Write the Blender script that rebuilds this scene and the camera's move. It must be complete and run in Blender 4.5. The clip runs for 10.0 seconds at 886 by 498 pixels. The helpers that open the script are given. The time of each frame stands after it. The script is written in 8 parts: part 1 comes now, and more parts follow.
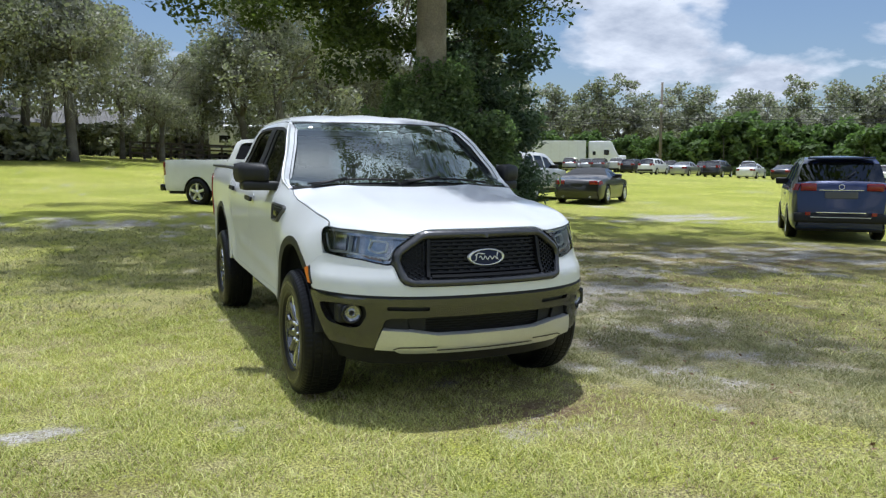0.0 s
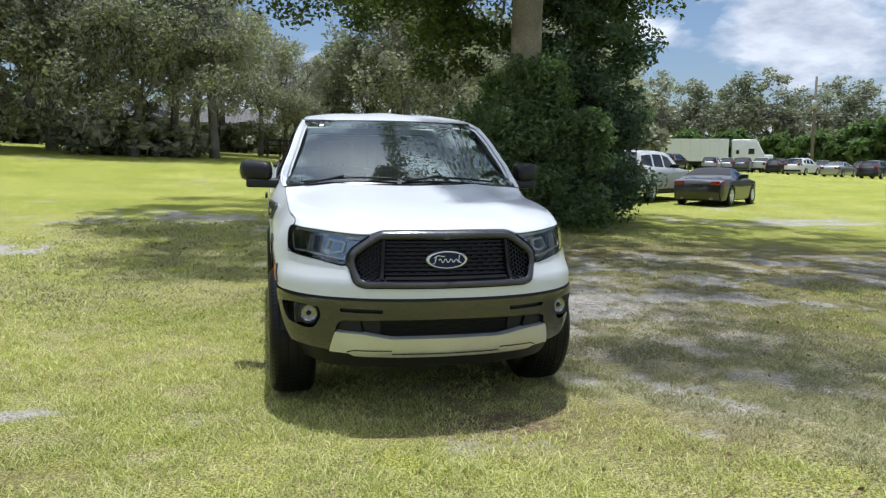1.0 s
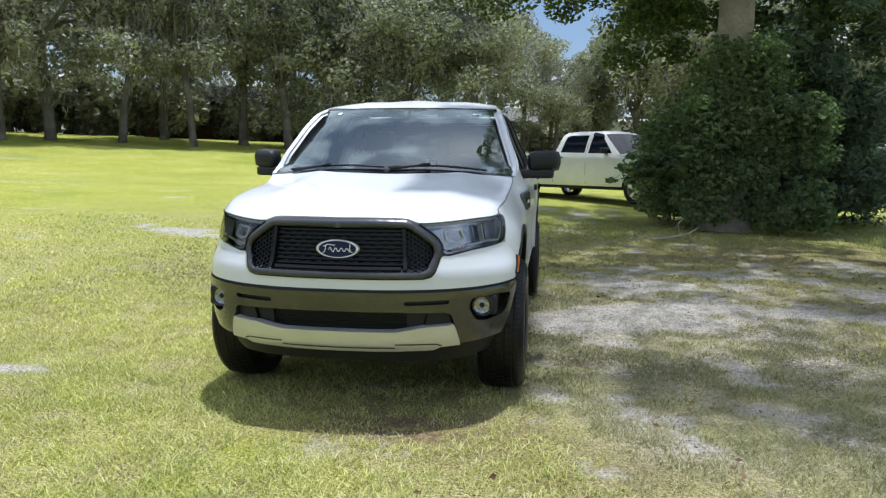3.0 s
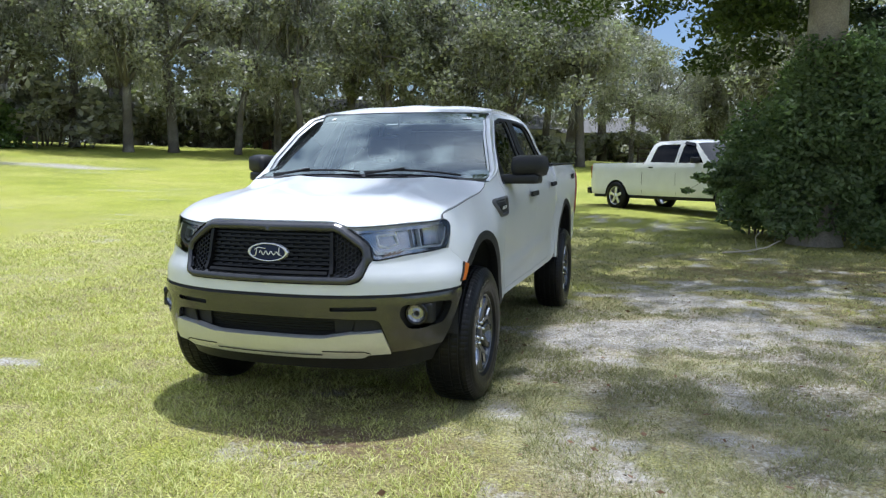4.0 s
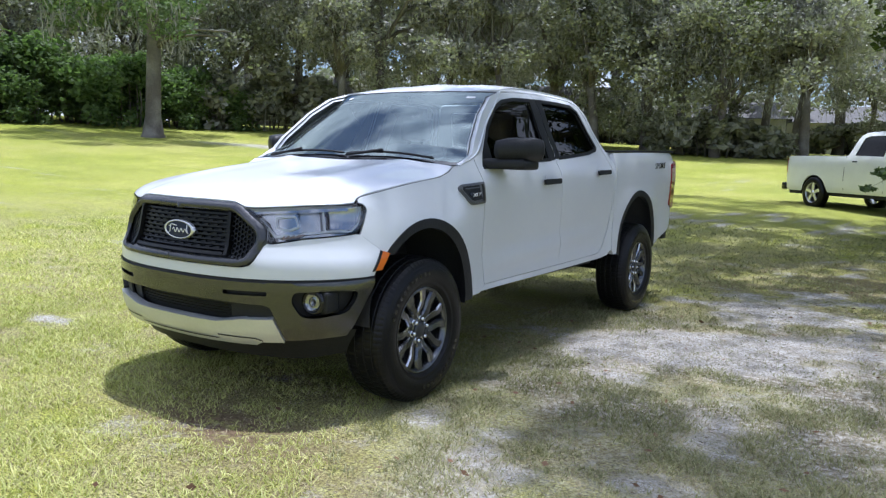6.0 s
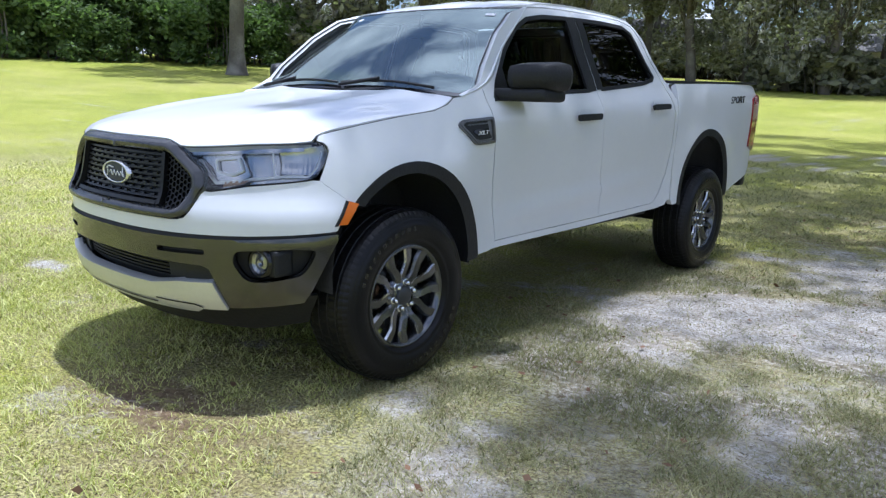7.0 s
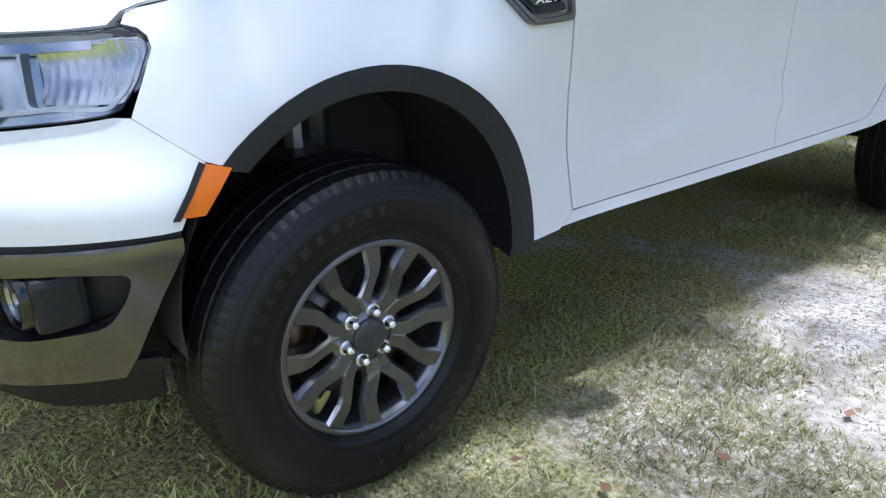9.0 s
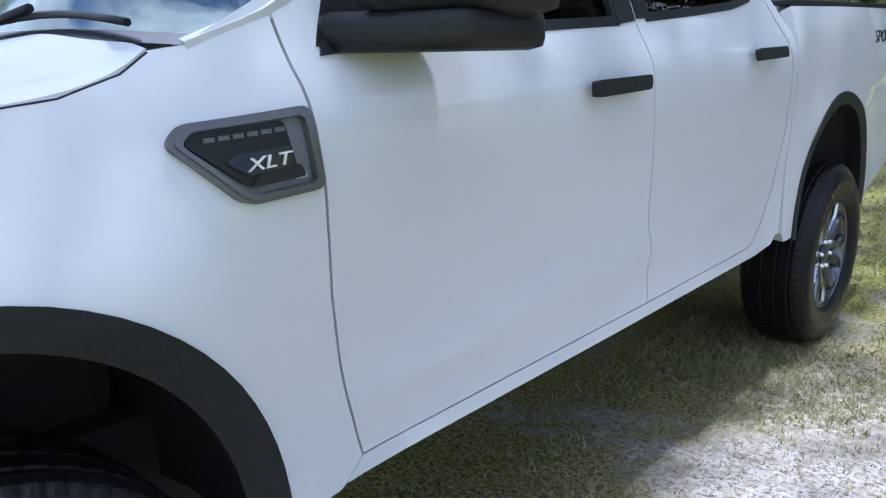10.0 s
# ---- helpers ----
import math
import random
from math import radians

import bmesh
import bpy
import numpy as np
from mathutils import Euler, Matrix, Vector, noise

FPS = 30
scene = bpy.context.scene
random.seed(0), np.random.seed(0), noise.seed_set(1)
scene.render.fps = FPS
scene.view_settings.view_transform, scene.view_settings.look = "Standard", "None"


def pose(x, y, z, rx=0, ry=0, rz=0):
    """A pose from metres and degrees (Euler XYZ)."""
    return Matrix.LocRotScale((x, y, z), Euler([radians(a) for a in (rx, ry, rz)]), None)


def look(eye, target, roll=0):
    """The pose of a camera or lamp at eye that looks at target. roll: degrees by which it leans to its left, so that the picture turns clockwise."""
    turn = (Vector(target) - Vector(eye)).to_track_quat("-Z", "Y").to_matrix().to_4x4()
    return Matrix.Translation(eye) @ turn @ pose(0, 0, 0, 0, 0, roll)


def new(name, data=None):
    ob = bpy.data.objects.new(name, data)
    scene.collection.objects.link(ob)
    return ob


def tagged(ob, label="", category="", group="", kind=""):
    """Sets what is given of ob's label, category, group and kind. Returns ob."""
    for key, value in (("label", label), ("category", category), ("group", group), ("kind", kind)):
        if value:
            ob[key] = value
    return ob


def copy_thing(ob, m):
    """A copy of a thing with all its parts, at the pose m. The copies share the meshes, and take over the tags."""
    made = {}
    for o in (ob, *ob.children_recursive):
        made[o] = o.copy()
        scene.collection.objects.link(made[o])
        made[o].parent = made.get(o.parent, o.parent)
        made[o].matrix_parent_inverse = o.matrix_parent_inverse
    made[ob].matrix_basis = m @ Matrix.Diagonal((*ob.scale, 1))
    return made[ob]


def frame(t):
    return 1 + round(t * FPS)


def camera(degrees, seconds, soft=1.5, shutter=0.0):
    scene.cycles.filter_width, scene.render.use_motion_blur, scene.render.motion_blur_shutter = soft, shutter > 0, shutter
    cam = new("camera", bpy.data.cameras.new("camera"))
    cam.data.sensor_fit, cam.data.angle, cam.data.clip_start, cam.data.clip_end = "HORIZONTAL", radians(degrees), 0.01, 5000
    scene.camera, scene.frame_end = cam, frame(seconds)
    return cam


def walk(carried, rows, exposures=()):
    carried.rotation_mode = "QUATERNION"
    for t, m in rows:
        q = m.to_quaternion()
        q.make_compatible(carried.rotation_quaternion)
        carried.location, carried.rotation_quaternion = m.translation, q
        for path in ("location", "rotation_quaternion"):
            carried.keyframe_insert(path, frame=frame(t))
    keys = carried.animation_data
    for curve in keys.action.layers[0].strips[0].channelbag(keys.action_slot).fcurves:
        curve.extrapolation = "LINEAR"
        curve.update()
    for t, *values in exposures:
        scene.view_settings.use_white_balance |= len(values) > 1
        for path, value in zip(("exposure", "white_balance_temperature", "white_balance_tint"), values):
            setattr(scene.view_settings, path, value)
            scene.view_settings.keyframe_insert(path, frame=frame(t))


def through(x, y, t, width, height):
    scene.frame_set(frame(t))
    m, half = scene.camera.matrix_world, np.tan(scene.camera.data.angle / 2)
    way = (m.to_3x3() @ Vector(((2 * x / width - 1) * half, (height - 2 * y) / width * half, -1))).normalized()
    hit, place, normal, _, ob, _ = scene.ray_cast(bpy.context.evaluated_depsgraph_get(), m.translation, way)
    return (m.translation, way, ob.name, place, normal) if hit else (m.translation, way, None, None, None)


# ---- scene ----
cam = camera(60.7, 10.0, soft=1.3)
PATH = [
    (0, (-1.875, -4.538, 1.379), (-1.081, -2.715, 1.168), 0.2),
    (0.5, (-1.395, -4.679, 1.379), (-0.765, -2.793, 1.167), 0.4),
    (1, (-0.928, -4.692, 1.389), (-0.474, -2.757, 1.171), 0.6),
    (1.5, (-0.43, -4.729, 1.387), (-0.165, -2.76, 1.162), 0.7),
    (2, (0.061, -4.666, 1.376), (0.126, -2.681, 1.147), 0.7),
    (2.5, (0.585, -4.609, 1.361), (0.461, -2.627, 1.128), 0.7),
    (4, (1.937, -4.14, 1.296), (1.347, -2.24, 1.095), 0.5),
    (4.5, (2.339, -4.008, 1.307), (1.599, -2.16, 1.112), 1.1),
    (5, (2.705, -3.828, 1.307), (1.83, -2.04, 1.113), 1.5),
    (6.5, (3.188, -2.765, 1.28), (1.989, -1.193, 0.979), 2.0),
    (7, (3.081, -2.328, 1.263), (1.808, -0.84, 0.856), 1.8),
    (7.5, (2.869, -1.905, 1.22), (1.538, -0.515, 0.675), 1.1),
    (8, (2.606, -1.511, 1.167), (1.238, -0.229, 0.471), 0.3),
    (8.5, (2.394, -1.141, 1.137), (0.975, 0.048, 0.381), -0.1),
    (9, (2.133, -0.82, 1.162), (0.686, 0.362, 0.448), 0.2),
    (9.5, (1.935, -0.499, 1.242), (0.496, 0.771, 0.68), 0.1),
    (10, (1.801, -0.126, 1.222), (0.479, 1.29, 0.727), -1.1),
]
EXPOSURES = [(0, 0.15, 5750, 11), (2, 0.27, 5850, 11), (4, 0.42, 5580, 12), (5, 0.47, 5500, 14.5), (6.5, 0.50, 5400, 17), (7.5, 0.61, 5320, 17), (8.0, 0.75, 5420, 18), (8.4, 0.92, 5450, 19), (9, 1.15, 5350, 18), (9.5, 0.96, 5300, 19), (10, 0.96, 5250, 18)]
walk(cam, [(t, look(eye, target, roll)) for t, eye, target, roll in PATH], EXPOSURES)

# ---- world and sun ----
SUN = Vector((0.05, 0.14, 1.0)).normalized()
ELEV = math.asin(SUN.z)
world = bpy.data.worlds.new("sky")
scene.world = world
world.use_nodes = True
wt = world.node_tree
wt.nodes.clear()


def wnode(kind, **kw):
    n = wt.nodes.new(kind)
    for k, v in kw.items():
        n.inputs[k].default_value = v
    return n


sky = wt.nodes.new("ShaderNodeTexSky")
sky.sky_type = "NISHITA"
sky.sun_disc = False
sky.sun_elevation = ELEV
sky.sun_rotation = math.atan2(SUN.x, SUN.y)
sky.air_density, sky.dust_density, sky.ozone_density = 1.0, 1.3, 1.8
# broken white cumulus all over the dome: the direction is flattened onto a cloud ceiling
geo = wt.nodes.new("ShaderNodeTexCoord")
sep = wt.nodes.new("ShaderNodeSeparateXYZ")
wt.links.new(geo.outputs["Generated"], sep.inputs[0])
lift = wt.nodes.new("ShaderNodeMath")
lift.operation = "MAXIMUM"
wt.links.new(sep.outputs["Z"], lift.inputs[0])
lift.inputs[1].default_value = 0.0
lift2 = wt.nodes.new("ShaderNodeMath")
lift2.operation = "ADD"
wt.links.new(lift.outputs[0], lift2.inputs[0])
lift2.inputs[1].default_value = 0.30
flat = wt.nodes.new("ShaderNodeVectorMath")
flat.operation = "DIVIDE"
comb = wt.nodes.new("ShaderNodeCombineXYZ")
for i in range(3):
    wt.links.new(lift2.outputs[0], comb.inputs[i])
wt.links.new(geo.outputs["Generated"], flat.inputs[0])
wt.links.new(comb.outputs[0], flat.inputs[1])
cloud = wnode("ShaderNodeTexNoise", Scale=1.9, Detail=10.0, Roughness=0.52, Distortion=0.15)
wt.links.new(flat.outputs[0], cloud.inputs["Vector"])
ramp = wt.nodes.new("ShaderNodeValToRGB")
ramp.color_ramp.elements[0].position, ramp.color_ramp.elements[1].position = 0.505, 0.575
# more cover overhead than near the horizon
cover = wt.nodes.new("ShaderNodeMath")
cover.operation = "MULTIPLY_ADD"
wt.links.new(sep.outputs["Z"], cover.inputs[0])
cover.inputs[1].default_value = 0.10
wt.links.new(cloud.outputs["Fac"], cover.inputs[2])
wt.links.new(cover.outputs[0], ramp.inputs[0])
body_n = wnode("ShaderNodeTexNoise", Scale=3.2, Detail=6.0, Roughness=0.6)
wt.links.new(flat.outputs[0], body_n.inputs["Vector"])
tone = wt.nodes.new("ShaderNodeValToRGB")
tone.color_ramp.elements[0].position, tone.color_ramp.elements[1].position = 0.35, 0.65
tone.color_ramp.elements[0].color = (5.0, 5.4, 6.1, 1)
tone.color_ramp.elements[1].color = (10.5, 10.6, 10.7, 1)
wt.links.new(body_n.outputs["Fac"], tone.inputs[0])
mixc = wt.nodes.new("ShaderNodeMix")
mixc.data_type = "RGBA"
wt.links.new(ramp.outputs[0], mixc.inputs[0])
wt.links.new(sky.outputs[0], mixc.inputs[6])
# clouds brighten towards the sun
toward = wt.nodes.new("ShaderNodeVectorMath")
toward.operation = "DOT_PRODUCT"
wt.links.new(geo.outputs["Generated"], toward.inputs[0])
toward.inputs[1].default_value = SUN
glare = wt.nodes.new("ShaderNodeMapRange")
glare.interpolation_type = "SMOOTHSTEP"
glare.inputs["From Min"].default_value, glare.inputs["From Max"].default_value = 0.40, 1.0
glare.inputs["To Min"].default_value, glare.inputs["To Max"].default_value = 1.0, 2.0
wt.links.new(toward.outputs["Value"], glare.inputs["Value"])
bright = wt.nodes.new("ShaderNodeVectorMath")
bright.operation = "SCALE"
wt.links.new(tone.outputs[0], bright.inputs[0])
wt.links.new(glare.outputs[0], bright.inputs["Scale"])
wt.links.new(bright.outputs[0], mixc.inputs[7])
bg = wt.nodes.new("ShaderNodeBackground")
bg.inputs["Strength"].default_value = 0.088
wt.links.new(mixc.outputs[2], bg.inputs["Color"])
wout = wt.nodes.new("ShaderNodeOutputWorld")
wt.links.new(bg.outputs[0], wout.inputs[0])

sun_data = bpy.data.lights.new("sun", "SUN")
sun_data.energy, sun_data.angle, sun_data.color = 3.95, radians(1.1), (1.0, 0.965, 0.905)
sun = new("sun", sun_data)
sun.matrix_world = look(SUN * 50, (0, 0, 0))


# ---- materials ----
def material(name, base, rough=0.5, metal=0.0, vary=0.0, scale=8.0, fine=0.0, bump=0.0, coat=0.0, island=0.0, obj_random=0.0, spec=0.5, second=None, second_at=(0.45, 0.6)):
    """A principled material: base colour with cloudy variation, fine grain, optional bump, clear coat and per-piece variation."""
    m = bpy.data.materials.new(name)
    m.use_nodes = True
    nt = m.node_tree
    b = nt.nodes["Principled BSDF"]
    b.inputs["Roughness"].default_value = rough
    b.inputs["Metallic"].default_value = metal
    b.inputs["Specular IOR Level"].default_value = spec
    if coat:
        b.inputs["Coat Weight"].default_value = coat
        b.inputs["Coat Roughness"].default_value = 0.03
    tc = nt.nodes.new("ShaderNodeTexCoord")
    col = nt.nodes.new("ShaderNodeRGB")
    col.outputs[0].default_value = (*base, 1)
    last = col.outputs[0]
    if second:
        n0 = nt.nodes.new("ShaderNodeTexNoise")
        n0.inputs["Scale"].default_value, n0.inputs["Detail"].default_value = scale * 0.45, 7
        nt.links.new(tc.outputs["Object"], n0.inputs["Vector"])
        r0 = nt.nodes.new("ShaderNodeValToRGB")
        r0.color_ramp.elements[0].position, r0.color_ramp.elements[1].position = second_at
        nt.links.new(n0.outputs["Fac"], r0.inputs[0])
        mx = nt.nodes.new("ShaderNodeMix")
        mx.data_type = "RGBA"
        nt.links.new(r0.outputs[0], mx.inputs[0])
        nt.links.new(last, mx.inputs[6])
        mx.inputs[7].default_value = (*second, 1)
        last = mx.outputs[2]

    def scaled(fac, amount, last):
        mr = nt.nodes.new("ShaderNodeMapRange")
        mr.inputs["From Min"].default_value, mr.inputs["From Max"].default_value = 0.0, 1.0
        mr.inputs["To Min"].default_value, mr.inputs["To Max"].default_value = 1 - amount, 1 + amount
        nt.links.new(fac, mr.inputs["Value"])
        vm = nt.nodes.new("ShaderNodeVectorMath")
        vm.operation = "SCALE"
        nt.links.new(last, vm.inputs[0])
        nt.links.new(mr.outputs[0], vm.inputs["Scale"])
        return vm.outputs[0]

    if vary:
        n1 = nt.nodes.new("ShaderNodeTexNoise")
        n1.inputs["Scale"].default_value, n1.inputs["Detail"].default_value = scale, 5
        nt.links.new(tc.outputs["Object"], n1.inputs["Vector"])
        last = scaled(n1.outputs["Fac"], vary * 2, last)
        rr = nt.nodes.new("ShaderNodeMapRange")
        rr.inputs["To Min"].default_value, rr.inputs["To Max"].default_value = max(0.02, rough * (1 - vary)), min(1, rough * (1 + vary))
        nt.links.new(n1.outputs["Fac"], rr.inputs["Value"])
        nt.links.new(rr.outputs[0], b.inputs["Roughness"])
    if fine or bump:
        n2 = nt.nodes.new("ShaderNodeTexNoise")
        n2.inputs["Scale"].default_value, n2.inputs["Detail"].default_value = scale * 14, 4
        nt.links.new(tc.outputs["Object"], n2.inputs["Vector"])
        if fine:
            last = scaled(n2.outputs["Fac"], fine * 2, last)
        if bump:
            bp = nt.nodes.new("ShaderNodeBump")
            bp.inputs["Strength"].default_value, bp.inputs["Distance"].default_value = bump, 0.01
            nt.links.new(n2.outputs["Fac"], bp.inputs["Height"])
            nt.links.new(bp.outputs[0], b.inputs["Normal"])
    if island:
        g = nt.nodes.new("ShaderNodeNewGeometry")
        last = scaled(g.outputs["Random Per Island"], island, last)
    if obj_random:
        oi = nt.nodes.new("ShaderNodeObjectInfo")
        last = scaled(oi.outputs["Random"], obj_random, last)
    nt.links.new(last, b.inputs["Base Color"])
    return m


def glass(name, tint, gloss_rough=0.0, ior=1.5, dust=0.0, gloss=(1.0, 1.0, 1.0)):
    """A thin pane: tinted see-through with a Fresnel reflection."""
    m = bpy.data.materials.new(name)
    m.use_nodes = True
    nt = m.node_tree
    nt.nodes.clear()
    tr = nt.nodes.new("ShaderNodeBsdfTransparent")
    tr.inputs[0].default_value = (*tint, 1)
    gl = nt.nodes.new("ShaderNodeBsdfGlossy")
    gl.inputs["Roughness"].default_value = gloss_rough
    gl.inputs[0].default_value = (*gloss, 1)
    fr = nt.nodes.new("ShaderNodeFresnel")
    fr.inputs["IOR"].default_value = ior
    mx = nt.nodes.new("ShaderNodeMixShader")
    nt.links.new(fr.outputs[0], mx.inputs[0])
    nt.links.new(tr.outputs[0], mx.inputs[1])
    nt.links.new(gl.outputs[0], mx.inputs[2])
    out = nt.nodes.new("ShaderNodeOutputMaterial")
    last = mx.outputs[0]
    if dust:
        tc = nt.nodes.new("ShaderNodeTexCoord")
        nz = nt.nodes.new("ShaderNodeTexNoise")
        nz.inputs["Scale"].default_value, nz.inputs["Detail"].default_value = 3.0, 6
        nt.links.new(tc.outputs["Object"], nz.inputs["Vector"])
        mr = nt.nodes.new("ShaderNodeMapRange")
        mr.inputs["From Min"].default_value, mr.inputs["From Max"].default_value = 0.3, 0.7
        mr.inputs["To Min"].default_value, mr.inputs["To Max"].default_value = dust * 0.5, dust * 1.5
        nt.links.new(nz.outputs["Fac"], mr.inputs["Value"])
        df = nt.nodes.new("ShaderNodeBsdfDiffuse")
        df.inputs[0].default_value = (0.6, 0.64, 0.66, 1)
        m2 = nt.nodes.new("ShaderNodeMixShader")
        nt.links.new(mr.outputs[0], m2.inputs[0])
        nt.links.new(last, m2.inputs[1])
        nt.links.new(df.outputs[0], m2.inputs[2])
        last = m2.outputs[0]
    nt.links.new(last, out.inputs[0])
    return m


def leaf_material(name, base, other, rough=0.6, through=0.5, glow=(0.95, 1.2, 0.6)):
    """Leaves: two greens mixed per leaf, some light passing through."""
    m = bpy.data.materials.new(name)
    m.use_nodes = True
    nt = m.node_tree
    nt.nodes.clear()
    g = nt.nodes.new("ShaderNodeNewGeometry")
    tc = nt.nodes.new("ShaderNodeTexCoord")
    nz = nt.nodes.new("ShaderNodeTexNoise")
    nz.inputs["Scale"].default_value, nz.inputs["Detail"].default_value = 0.6, 3
    nt.links.new(tc.outputs["Object"], nz.inputs["Vector"])
    add = nt.nodes.new("ShaderNodeMath")
    add.operation = "MULTIPLY_ADD"
    nt.links.new(g.outputs["Random Per Island"], add.inputs[0])
    add.inputs[1].default_value = 0.7
    sub = nt.nodes.new("ShaderNodeMath")
    sub.operation = "SUBTRACT"
    nt.links.new(nz.outputs["Fac"], sub.inputs[0])
    sub.inputs[1].default_value = 0.35
    nt.links.new(sub.outputs[0], add.inputs[2])
    mx = nt.nodes.new("ShaderNodeMix")
    mx.data_type = "RGBA"
    nt.links.new(add.outputs[0], mx.inputs[0])
    mx.inputs[6].default_value = (*base, 1)
    mx.inputs[7].default_value = (*other, 1)
    df = nt.nodes.new("ShaderNodeBsdfPrincipled")
    df.inputs["Roughness"].default_value = rough
    df.inputs["Specular IOR Level"].default_value = 0.25
    nt.links.new(mx.outputs[2], df.inputs["Base Color"])
    tl = nt.nodes.new("ShaderNodeBsdfTranslucent")
    warm = nt.nodes.new("ShaderNodeVectorMath")
    warm.operation = "MULTIPLY"
    warm.inputs[1].default_value = glow
    nt.links.new(mx.outputs[2], warm.inputs[0])
    nt.links.new(warm.outputs[0], tl.inputs[0])
    ms = nt.nodes.new("ShaderNodeMixShader")
    ms.inputs[0].default_value = through
    nt.links.new(df.outputs[0], ms.inputs[1])
    nt.links.new(tl.outputs[0], ms.inputs[2])
    out = nt.nodes.new("ShaderNodeOutputMaterial")
    nt.links.new(ms.outputs[0], out.inputs[0])
    return m


